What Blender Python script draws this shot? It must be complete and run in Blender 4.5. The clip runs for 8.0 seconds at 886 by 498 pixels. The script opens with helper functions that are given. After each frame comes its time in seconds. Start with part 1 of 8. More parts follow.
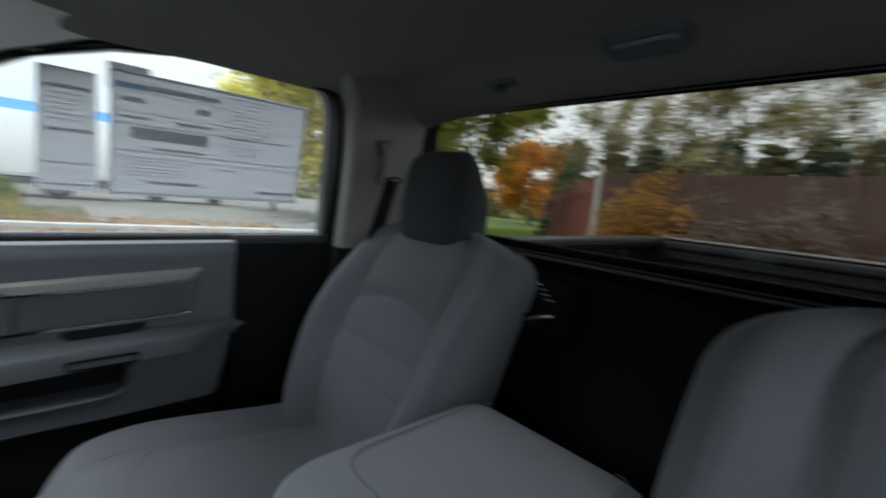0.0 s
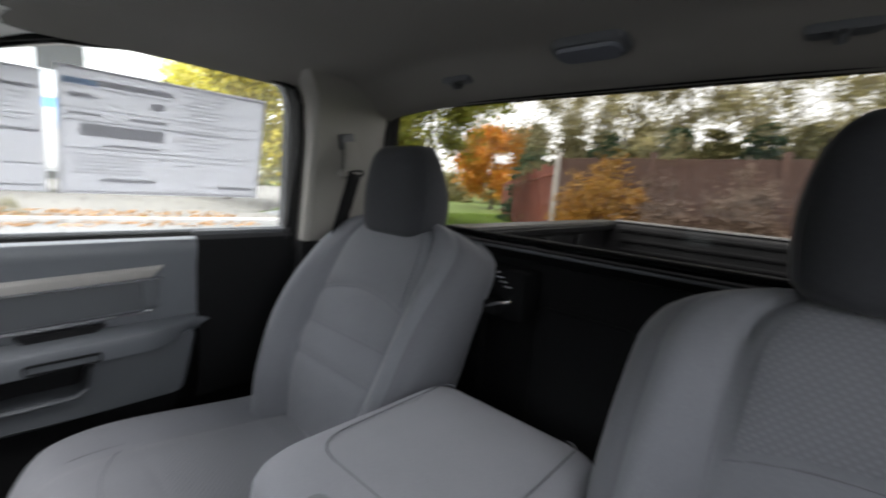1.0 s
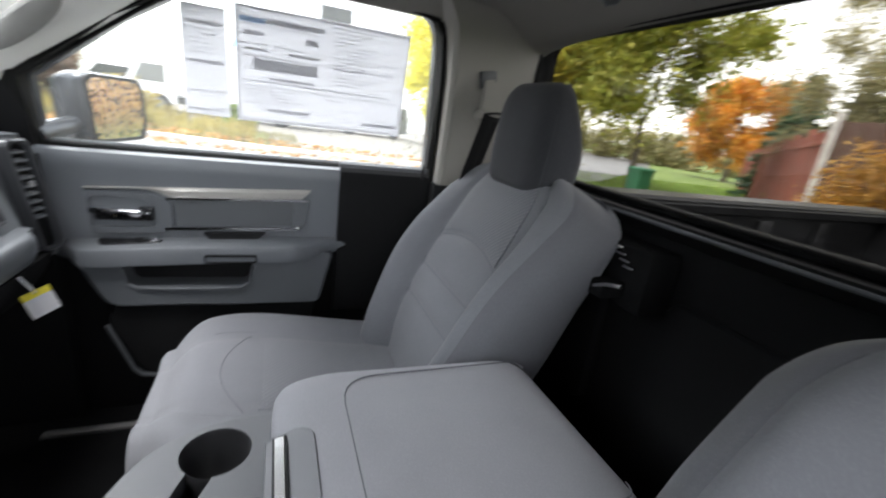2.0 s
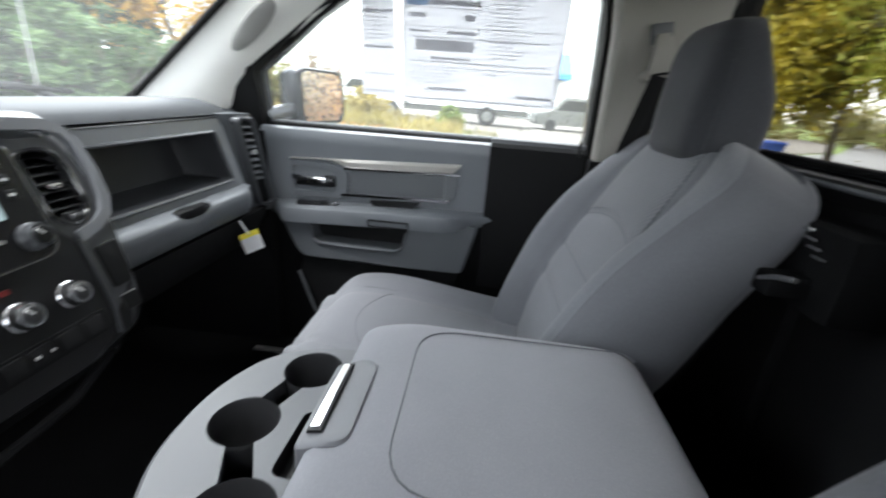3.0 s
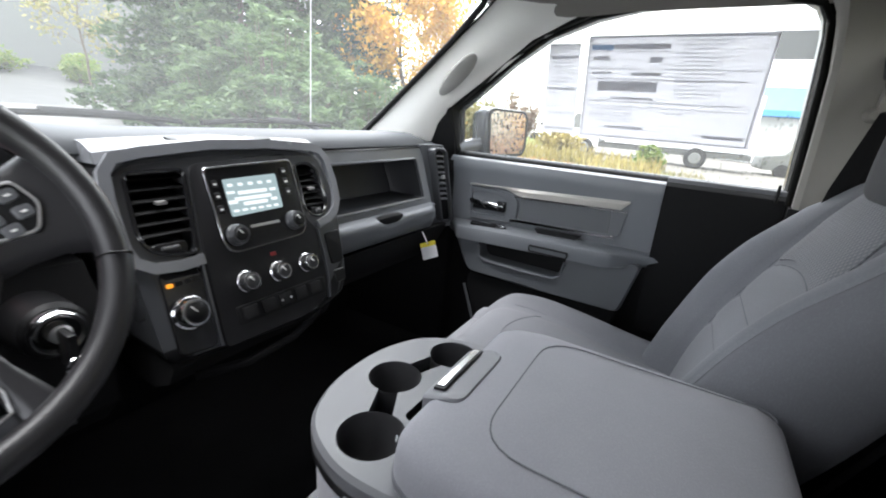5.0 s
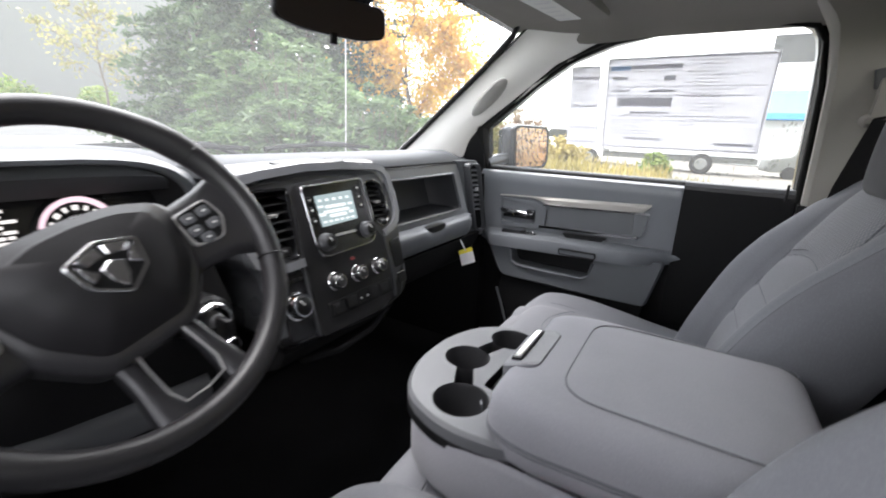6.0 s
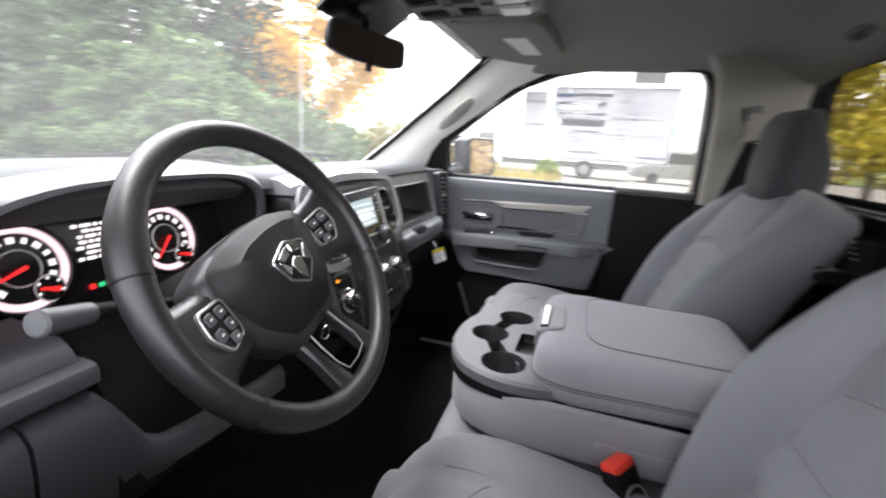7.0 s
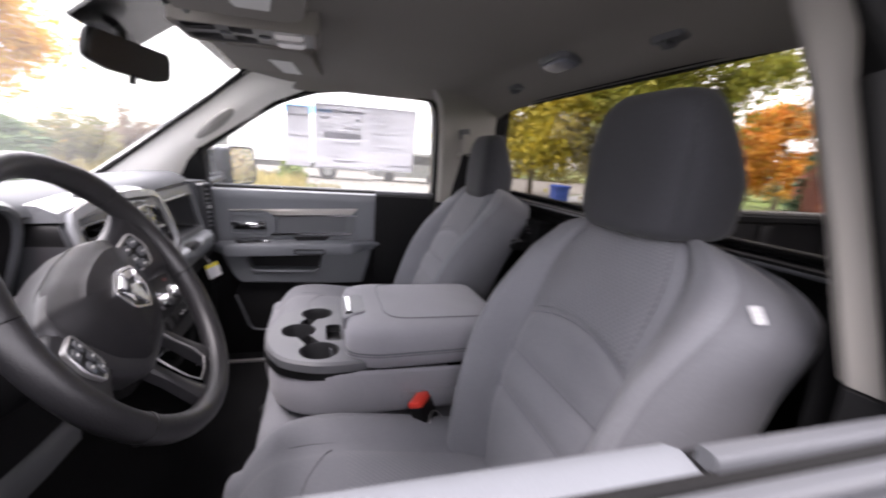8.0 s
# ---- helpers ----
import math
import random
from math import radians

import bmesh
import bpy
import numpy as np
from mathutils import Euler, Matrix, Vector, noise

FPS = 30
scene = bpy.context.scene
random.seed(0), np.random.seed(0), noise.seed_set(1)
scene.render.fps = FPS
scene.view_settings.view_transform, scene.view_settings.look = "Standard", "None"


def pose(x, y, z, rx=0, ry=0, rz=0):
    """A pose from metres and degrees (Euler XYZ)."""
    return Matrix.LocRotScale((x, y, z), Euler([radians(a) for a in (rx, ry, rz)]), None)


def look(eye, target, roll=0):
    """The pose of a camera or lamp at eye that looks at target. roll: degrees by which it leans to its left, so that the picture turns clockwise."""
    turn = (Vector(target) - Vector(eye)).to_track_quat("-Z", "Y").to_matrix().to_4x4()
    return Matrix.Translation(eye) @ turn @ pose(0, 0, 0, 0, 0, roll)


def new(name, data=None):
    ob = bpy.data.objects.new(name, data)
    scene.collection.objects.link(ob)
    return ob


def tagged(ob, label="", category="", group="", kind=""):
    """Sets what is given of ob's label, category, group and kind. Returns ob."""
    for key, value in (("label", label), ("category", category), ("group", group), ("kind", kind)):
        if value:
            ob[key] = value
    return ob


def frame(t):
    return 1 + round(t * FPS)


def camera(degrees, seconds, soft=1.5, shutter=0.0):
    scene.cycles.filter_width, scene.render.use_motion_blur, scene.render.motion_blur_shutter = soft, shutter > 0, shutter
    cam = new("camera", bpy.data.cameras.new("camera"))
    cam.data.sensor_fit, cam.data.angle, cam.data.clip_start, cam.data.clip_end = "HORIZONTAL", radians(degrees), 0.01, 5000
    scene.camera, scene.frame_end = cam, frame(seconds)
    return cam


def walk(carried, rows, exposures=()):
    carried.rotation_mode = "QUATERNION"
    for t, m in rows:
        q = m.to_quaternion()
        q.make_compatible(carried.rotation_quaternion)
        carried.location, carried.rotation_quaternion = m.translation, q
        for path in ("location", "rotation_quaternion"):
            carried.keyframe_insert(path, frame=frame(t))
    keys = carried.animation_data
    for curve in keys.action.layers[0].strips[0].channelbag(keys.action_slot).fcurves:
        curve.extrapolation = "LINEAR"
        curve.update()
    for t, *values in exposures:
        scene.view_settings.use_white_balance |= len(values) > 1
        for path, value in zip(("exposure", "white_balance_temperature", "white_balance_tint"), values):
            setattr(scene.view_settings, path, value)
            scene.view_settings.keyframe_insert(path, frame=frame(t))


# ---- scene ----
cam = camera(93.0, 8.0, 1.9, 0.7)
PATH = [
    (0, (-0.327, -0.074, 1.586), (1.106, -1.446, 1.334), 5.0),
    (0.5, (-0.347, -0.042, 1.595), (0.713, -1.717, 1.323), 5.2),
    (1, (-0.357, -0.045, 1.607), (0.944, -1.533, 1.299), 4.3),
    (1.5, (-0.371, -0.146, 1.623), (1.219, -1.26, 1.143), 6.6),
    (1.7, (-0.382, -0.2, 1.615), (1.282, -1.172, 1.082), 7.4),
    (3, (-0.397, -0.42, 1.545), (1.474, -0.285, 0.852), 4.4),
    (3.5, (-0.384, -0.444, 1.532), (1.415, 0.055, 0.815), 4.2),
    (4, (-0.4, -0.465, 1.528), (1.325, 0.301, 0.866), 4.5),
    (5.3, (-0.523, -0.5, 1.559), (1.139, 0.447, 0.974), 4.3),
    (5.5, (-0.556, -0.498, 1.564), (1.111, 0.457, 1.008), 3.7),
    (6, (-0.648, -0.474, 1.553), (1.012, 0.501, 1.014), 2.4),
    (6.5, (-0.776, -0.41, 1.553), (0.943, 0.465, 1.022), 2.9),
    (7, (-0.902, -0.305, 1.565), (0.95, 0.264, 1.07), 3.5),
    (7.5, (-0.991, -0.25, 1.589), (0.954, -0.32, 1.131), 3.6),
    (8, (-1.075, -0.212, 1.598), (0.801, -0.765, 1.179), 4.0),
]
walk(cam, [(t, look(eye, target, roll)) for t, eye, target, roll in PATH],
     exposures=[(0.0, 1.78, 5950, 4), (0.5, 2.47, 6250, 8), (1.0, 2.77, 6400, 11), (1.5, 3.08, 6400, 11), (1.7, 3.15, 6400, 11), (3.0, 3.4, 6250, 8), (5.5, 3.35, 6400, 12), (6.5, 3.5, 6550, 14), (7.0, 3.5, 6550, 15), (8.0, 3.3, 6600, 23)])

# ---------- light ----------
world = bpy.data.worlds.new("overcast")
scene.world = world
world.use_nodes = True
wn = world.node_tree
sky = wn.nodes.new("ShaderNodeTexSky")
sky.sky_type, sky.sun_disc = "NISHITA", False
sky.sun_elevation, sky.sun_rotation = radians(50), radians(60)
grey = wn.nodes.new("ShaderNodeHueSaturation")
grey.inputs["Saturation"].default_value = 0.12
grey.inputs["Value"].default_value = 1.0
wn.links.new(sky.outputs[0], grey.inputs["Color"])
wn.links.new(grey.outputs[0], wn.nodes["Background"].inputs[0])
wn.nodes["Background"].inputs[1].default_value = 0.15
sun = new("sun", bpy.data.lights.new("sun", "SUN"))
sun.data.energy, sun.data.angle, sun.data.color = 1.2, radians(40), (1.0, 0.985, 0.97)
sun.matrix_world = look((-2.5, 3, 12), (0, 0, 0))

# ---------- materials ----------


def mat(name, col, rough=0.6, metal=0.0, vary=0.12, scale=6.0, grain=400.0, bump=0.15, dist=0.0004, spec=0.5, emit=None, power=0.0):
    """A surface with large and fine variation of its colour and gloss and a fine relief."""
    m = bpy.data.materials.new(name)
    m.use_nodes = True
    n, l = m.node_tree.nodes, m.node_tree.links
    p = n["Principled BSDF"]
    tc = n.new("ShaderNodeTexCoord")
    big, fine = n.new("ShaderNodeTexNoise"), n.new("ShaderNodeTexNoise")
    big.inputs["Scale"].default_value, big.inputs["Detail"].default_value = scale, 4
    fine.inputs["Scale"].default_value, fine.inputs["Detail"].default_value = grain, 2
    for x in (big, fine):
        l.new(tc.outputs["Object"], x.inputs["Vector"])
    add = n.new("ShaderNodeMath")
    add.operation = "ADD"
    l.new(big.outputs[0], add.inputs[0])
    l.new(fine.outputs[0], add.inputs[1])
    ramp = n.new("ShaderNodeMapRange")
    ramp.inputs[1].default_value, ramp.inputs[2].default_value = 0.6, 1.4
    ramp.inputs[3].default_value, ramp.inputs[4].default_value = 1 - vary, 1 + vary
    l.new(add.outputs[0], ramp.inputs[0])
    mul = n.new("ShaderNodeVectorMath")
    mul.operation = "SCALE"
    mul.inputs[0].default_value = col
    l.new(ramp.outputs[0], mul.inputs["Scale"])
    l.new(mul.outputs[0], p.inputs["Base Color"])
    rr = n.new("ShaderNodeMapRange")
    rr.inputs[3].default_value, rr.inputs[4].default_value = max(rough - 0.08, 0.02), min(rough + 0.08, 1)
    l.new(big.outputs[0], rr.inputs[0])
    l.new(rr.outputs[0], p.inputs["Roughness"])
    p.inputs["Metallic"].default_value = metal
    p.inputs["Specular IOR Level"].default_value = spec
    if bump:
        b = n.new("ShaderNodeBump")
        b.inputs["Strength"].default_value, b.inputs["Distance"].default_value = bump, dist
        l.new(fine.outputs[0], b.inputs["Height"])
        l.new(b.outputs[0], p.inputs["Normal"])
    if emit:
        p.inputs["Emission Color"].default_value = (*emit, 1)
        p.inputs["Emission Strength"].default_value = power
    return m


def weave(name, col, pitch, deep, tilt=-20.0, angle=0.0, contrast=0.0):
    """Woven cloth: crossed threads in relief, with sheen; contrast darkens the colour in the low grooves."""
    m = mat(name, col, 0.92, vary=0.08, scale=9, grain=900, bump=0.0, spec=0.2)
    n, l = m.node_tree.nodes, m.node_tree.links
    p = n["Principled BSDF"]
    p.inputs["Sheen Weight"].default_value = 0.10
    p.inputs["Sheen Roughness"].default_value = 0.5
    tc = n.new("ShaderNodeTexCoord")
    mp = n.new("ShaderNodeMapping")
    mp.inputs["Rotation"].default_value = (radians(tilt), radians(angle), 0)
    l.new(tc.outputs["Object"], mp.inputs[0])
    mx = n.new("ShaderNodeMath")
    mx.operation = "MULTIPLY"
    if pitch > 0.005:
        for k, d in enumerate(("X", "Z")):
            w = n.new("ShaderNodeTexWave")
            w.bands_direction = d
            w.inputs["Scale"].default_value = 0.314 / pitch
            w.inputs["Distortion"].default_value = 0.6
            l.new(mp.outputs[0], w.inputs["Vector"])
            l.new(w.outputs["Fac"], mx.inputs[k])
    else:
        mp.inputs["Scale"].default_value = (1.0, 1.0, 0.55)
        for k, q in enumerate((1.0, 0.75)):
            w = n.new("ShaderNodeTexNoise")
            w.inputs["Scale"].default_value, w.inputs["Detail"].default_value = q / pitch, 1
            l.new(mp.outputs[0], w.inputs["Vector"])
            mr0 = n.new("ShaderNodeMapRange")
            mr0.inputs[1].default_value, mr0.inputs[2].default_value = 0.3, 0.7
            l.new(w.outputs[0], mr0.inputs[0])
            l.new(mr0.outputs[0], mx.inputs[k])
    b = n.new("ShaderNodeBump")
    b.inputs["Strength"].default_value, b.inputs["Distance"].default_value = 0.7 if pitch > 0.005 else 0.4, deep
    l.new(mx.outputs[0], b.inputs["Height"])
    l.new(b.outputs[0], p.inputs["Normal"])
    if contrast:
        dip, old = n.new("ShaderNodeVectorMath"), p.inputs["Base Color"].links[0].from_socket
        mr = n.new("ShaderNodeMapRange")
        mr.inputs[3].default_value, mr.inputs[4].default_value = 1 - contrast, 1 + contrast * 0.5
        dip.operation = "SCALE"
        l.new(mx.outputs[0], mr.inputs[0])
        l.new(old, dip.inputs[0])
        l.new(mr.outputs[0], dip.inputs["Scale"])
        l.new(dip.outputs[0], p.inputs["Base Color"])
    return m


def glass(name, tint=(1, 1, 1), rough=0.0, film=0.0):
    """A thin pane: clear, with a mirror gloss that grows at a slant; film lays a patchy white haze over the view."""
    m = bpy.data.materials.new(name)
    m.use_nodes = True
    n, l = m.node_tree.nodes, m.node_tree.links
    n.remove(n["Principled BSDF"])
    tr, gl, mix, lw, pw, ad = (n.new("ShaderNode" + k) for k in ("BsdfTransparent", "BsdfGlossy", "MixShader", "LayerWeight", "Math", "Math"))
    tr.inputs[0].default_value = (*tint, 1)
    gl.inputs["Roughness"].default_value = rough
    lw.inputs[0].default_value = 0.5
    pw.operation, ad.operation = "POWER", "MULTIPLY_ADD"
    pw.inputs[1].default_value = 5.0
    ad.inputs[1].default_value, ad.inputs[2].default_value = 0.5, 0.02
    l.new(lw.outputs["Facing"], pw.inputs[0])
    l.new(pw.outputs[0], ad.inputs[0])
    l.new(ad.outputs[0], mix.inputs[0])
    l.new(tr.outputs[0], mix.inputs[1])
    l.new(gl.outputs[0], mix.inputs[2])
    df, mx = n.new("ShaderNodeBsdfTranslucent"), n.new("ShaderNodeMixShader")
    tc, nz, mr = n.new("ShaderNodeTexCoord"), n.new("ShaderNodeTexNoise"), n.new("ShaderNodeMapRange")
    nz.inputs["Scale"].default_value, nz.inputs["Detail"].default_value = 3.0, 5
    mr.inputs[3].default_value, mr.inputs[4].default_value = film * 0.5, film * 1.5
    l.new(tc.outputs["Object"], nz.inputs["Vector"])
    l.new(nz.outputs[0], mr.inputs[0])
    l.new(mr.outputs[0], mx.inputs[0])
    df.inputs[0].default_value = (0.9, 0.92, 0.92, 1)
    l.new(mix.outputs[0], mx.inputs[1])
    l.new(df.outputs[0], mx.inputs[2])
    l.new(mx.outputs[0], n["Material Output"].inputs[0])
    return m


CLOTH = weave("seat_cloth", (0.157, 0.160, 0.173), 0.0024, 0.0004, contrast=0.07)
# Seat cloth darkened to paint shade on the backrest's sides.
CLOTH_SIDE_SHADED = weave("seat_cloth_shaded", (0.120, 0.122, 0.133), 0.0024, 0.0004, contrast=0.07)
# Headrest cloth: the seat grey darkened in colour for the shade on it.
CLOTH_HEAD_SHADED = weave("headrest_cloth_shaded", (0.037, 0.038, 0.043), 0.0030, 0.0004, contrast=0.12)
CLOTH_PAD = weave("seat_insert_cloth", (0.158, 0.161, 0.174), 0.0085, 0.0014, -20, 45, 0.15)
CLOTH_PAD_FLAT = weave("cushion_insert_cloth", (0.157, 0.160, 0.173), 0.0085, 0.0010, 90, 45, 0.06)
# Console cloth: seat-like grey lightened in colour for light from above.
CLOTH_LID_LIT = weave("lid_cloth_lit", (0.250, 0.247, 0.268), 0.0022, 0.0003, contrast=0.05)
SEAM = mat("seam_thread", (0.105, 0.106, 0.116), 0.9, grain=2000)
SLATE = mat("slate_plastic", (0.090, 0.096, 0.104), 0.42, vary=0.08, grain=700, bump=0.25)
SLATE_SOFT = mat("slate_soft_pad", (0.125, 0.133, 0.144), 0.42, vary=0.08, grain=500, bump=0.3)
DASH = mat("dash_pad", (0.070, 0.074, 0.080), 0.62, vary=0.08, grain=600, bump=0.3, spec=0.20)
DASH_LOW = mat("dash_lower_plastic", (0.125, 0.132, 0.141), 0.42, vary=0.08, grain=600, bump=0.25, spec=0.5)
BIN_LINER = mat("bin_liner", (0.024, 0.025, 0.028), 0.5, vary=0.15, grain=600, bump=0.25, spec=0.35)
KNEE = mat("knee_plastic", (0.064, 0.067, 0.073), 0.45, vary=0.08, grain=600, bump=0.25, spec=0.5)
STACK_RIM = mat("stack_rim_plastic", (0.045, 0.047, 0.051), 0.30, vary=0.05, grain=500, bump=0.1)
STACK_FACE = mat("stack_face_plastic", (0.034, 0.035, 0.038), 0.4, vary=0.1, grain=500, bump=0.15, spec=0.45)
STACK_LIP = mat("stack_frame_satin", (0.145, 0.150, 0.160), 0.26, vary=0.06, grain=500, bump=0.08)
CONTROL = mat("control_face_plastic", (0.009, 0.009, 0.0101), 0.5, vary=0.15, grain=600, bump=0.2, spec=0.22)
BLACK = mat("black_plastic", (0.006, 0.006, 0.0065), 0.40, vary=0.2, grain=500, bump=0.2, spec=0.24)
BLACK_SOFT = mat("black_soft_trim", (0.008, 0.008, 0.0086), 0.8, vary=0.2, grain=600, bump=0.3, spec=0.15)
GLOSS = mat("gloss_black", (0.01, 0.01, 0.011), 0.18, vary=0.1, bump=0)
RUBBER = mat("rubber_seal", (0.008, 0.008, 0.008), 0.8, vary=0.2, grain=300, bump=0.2, spec=0.15)
CARPET = mat("black_carpet", (0.010, 0.010, 0.0106), 1.0, vary=0.4, grain=900, bump=0.9, dist=0.003, spec=0.05)
CHROME = mat("chrome", (0.75, 0.75, 0.76), 0.12, 1.0, vary=0.04, bump=0)
VENT_BLACK = mat("vent_black", (0.004, 0.004, 0.0043), 0.5, vary=0.2, grain=500, bump=0.1, spec=0.14)
SPOKE = mat("wheel_spoke_dark", (0.021, 0.0205, 0.0225), 0.36, vary=0.08, grain=500, bump=0.15)
BEZEL = mat("dark_chrome", (0.34, 0.34, 0.35), 0.20, 1.0, vary=0.04, bump=0)
LATCH_GREY = mat("latch_plate_plastic", (0.135, 0.137, 0.148), 0.5, vary=0.06, grain=700, bump=0.2)
LATCH = mat("brushed_chrome", (0.62, 0.62, 0.63), 0.24, 1.0, vary=0.04, bump=0)
SILVER = mat("satin_silver", (0.46, 0.455, 0.45), 0.38, 0.75, vary=0.05, bump=0.05)
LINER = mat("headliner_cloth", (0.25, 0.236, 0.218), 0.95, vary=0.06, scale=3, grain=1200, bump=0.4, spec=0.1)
# Rear corner trim: the pillar plastic darkened in colour for its shaded place.
TRIM_SHADED = mat("pillar_trim_shaded", (0.245, 0.231, 0.213), 0.7, vary=0.05, grain=700, bump=0.2)
BAR = mat("satin_trim_bar", (0.50, 0.48, 0.445), 0.40, 0.4, vary=0.06, bump=0.03)
# Pillar trim: the same plastic lightened in colour to look lit.
PILLAR_LIT = mat("pillar_trim_lit", (0.88, 0.868, 0.835), 0.42, vary=0.05, grain=700, bump=0.2)
GRILLE = mat("speaker_grille", (0.34, 0.333, 0.318), 0.8, vary=0.25, grain=900, bump=0.8, dist=0.001)
LEATHER = mat("wheel_leather", (0.013, 0.0125, 0.0138), 0.42, vary=0.2, grain=450, bump=0.5, dist=0.0006, spec=0.5)
CUP = mat("cup_plastic", (0.026, 0.026, 0.0275), 0.30, vary=0.1, grain=300, bump=0.05)
AIRBAG = mat("airbag_cover_vinyl", (0.0115, 0.011, 0.0122), 0.52, vary=0.15, grain=600, bump=0.4, dist=0.0005, spec=0.24)
WHEEL_GREY = mat("wheel_spoke_plastic", (0.024, 0.0235, 0.0255), 0.40, vary=0.06, grain=500, bump=0.15)


def sheer(name, col, share=0.6):
    """Paper: lets part of the light behind it through."""
    m = mat(name, col, 0.75, vary=0.04, bump=0)
    n, l = m.node_tree.nodes, m.node_tree.links
    tr, mix = n.new("ShaderNodeBsdfTranslucent"), n.new("ShaderNodeMixShader")
    tr.inputs[0].default_value = (*col, 1)
    mix.inputs[0].default_value = share
    l.new(n["Principled BSDF"].outputs[0], mix.inputs[1])
    l.new(tr.outputs[0], mix.inputs[2])
    l.new(mix.outputs[0], n["Material Output"].inputs[0])
    return m


PAPER = sheer("white_paper", (0.8, 0.8, 0.82), 0.3)
PAPER_GREY = sheer("printed_paper", (0.69, 0.69, 0.71))
INK = sheer("print_dark", (0.645, 0.645, 0.665))
INK_MID = sheer("print_mid", (0.675, 0.675, 0.695))
INK_BLUE = sheer("print_blue", (0.50, 0.60, 0.72))
YELLOW = mat("yellow_card", (0.75, 0.65, 0.05), 0.6, vary=0.05, bump=0)
RED = mat("red_plastic", (0.7, 0.05, 0.03), 0.4, vary=0.05, bump=0)
LABEL = mat("white_label", (0.75, 0.75, 0.73), 0.6, vary=0.05, bump=0)
GLASS = glass("misted_windscreen", (0.97, 0.985, 0.98), 0.0, 0.015)
GLASS_SIDE = glass("side_glass", (0.97, 0.985, 0.98), 0.0, 0.020)
GLASS_REAR = glass("tinted_glass", (0.61, 0.60, 0.58), 0.0, 0.0)
DROPLET = glass("rain_water", (0.90, 0.90, 0.89), 0.05, 0.0)
MIRROR = mat("mirror_silver", (0.75, 0.74, 0.72), 0.17, 1.0, vary=0.02, bump=0)
MIRROR_DIM = mat("dimmed_mirror", (0.09, 0.09, 0.092), 0.35, 1.0, vary=0.05, bump=0)
SCREEN = mat("lit_screen", (0.02, 0.02, 0.02), 0.2, vary=0, bump=0, emit=(0.56, 0.72, 0.74), power=0.07)
SCREEN_HI = mat("lit_icons", (0.02, 0.02, 0.02), 0.2, vary=0, bump=0, emit=(0.92, 1.0, 1.0), power=0.12)
GLOW_PINK = mat("gauge_ring_light", (0.1, 0.1, 0.1), 0.4, vary=0, bump=0, emit=(1.0, 0.72, 0.82), power=0.12)
GLOW_WHITE = mat("display_white", (0.1, 0.1, 0.1), 0.4, vary=0, bump=0, emit=(1, 0.97, 0.93), power=0.12)
GLOW_RED = mat("needle_red", (0.3, 0.01, 0.01), 0.4, vary=0, bump=0, emit=(1.0, 0.03, 0.03), power=0.10)
GLOW_AMBER = mat("lamp_amber", (0.3, 0.1, 0.01), 0.4, vary=0, bump=0, emit=(1.0, 0.35, 0.02), power=0.12)
GLOW_GREEN = mat("lamp_green", (0.01, 0.2, 0.05), 0.4, vary=0, bump=0, emit=(0.05, 0.8, 0.3), power=0.08)
PAINT = mat("grey_metal_paint", (0.05, 0.053, 0.058), 0.25, 0.5, vary=0.05, grain=900, bump=0)

# ---------- mesh helpers ----------


def thing(name, at, label, category, group="", kind=""):
    """An empty at the base of a thing, which carries its parts."""
    ob = new(name)
    ob.empty_display_size = 0.05
    ob.location = at
    bpy.context.view_layer.update()
    return tagged(ob, label, category, group, kind)


def part(name, bm, material, parent=None, label="", angle=38):
    """Links a bmesh, in world metres, as one mesh object, under a thing or a part."""
    bmesh.ops.remove_doubles(bm, verts=bm.verts, dist=1e-6)
    bmesh.ops.recalc_face_normals(bm, faces=bm.faces)
    lim = radians(angle)
    for f in bm.faces:
        f.smooth = True
    for e in bm.edges:
        if len(e.link_faces) == 2 and e.calc_face_angle(0) > lim:
            e.smooth = False
    me = bpy.data.meshes.new(name)
    bm.to_mesh(me)
    bm.free()
    for m in material if isinstance(material, (list, tuple)) else (material,):
        me.materials.append(m)
    ob = new(name, me)
    if parent:
        ob.parent = parent
        root = parent
        while root.parent:
            root = root.parent
        ob.matrix_parent_inverse = Matrix.Translation(root.location).inverted() if parent is root else Matrix()
    return tagged(ob, label)


def solo(name, bm, material, label, category, group="", kind="", angle=38):
    return tagged(part(name, bm, material, angle=angle), label, category, group, kind)


def box(bm, x0, x1, y0, y1, z0, z1, bevel=0.0, seg=2, m=None):
    vs = bmesh.ops.create_cube(bm, size=1.0)["verts"]
    t = Matrix.Translation(((x0 + x1) / 2, (y0 + y1) / 2, (z0 + z1) / 2)) @ Matrix.Diagonal((abs(x1 - x0), abs(y1 - y0), abs(z1 - z0), 1))
    bmesh.ops.transform(bm, matrix=(m @ t) if m else t, verts=vs)
    if bevel:
        es = list({e for v in vs for e in v.link_edges})
        bmesh.ops.bevel(bm, geom=es, offset=bevel, segments=seg, affect="EDGES", profile=0.6)
    return bm


def loft(bm, rings, closed=True, caps=True):
    """A skin over rings of points, all of one length."""
    vs = [[bm.verts.new(p) for p in r] for r in rings]
    for a, b in zip(vs, vs[1:]):
        k = len(a)
        for i in range(k if closed else k - 1):
            j = (i + 1) % k
            bm.faces.new((a[i], a[j], b[j], b[i]))
    if caps and closed:
        bm.faces.new(vs[0])
        bm.faces.new(vs[-1])
    return bm


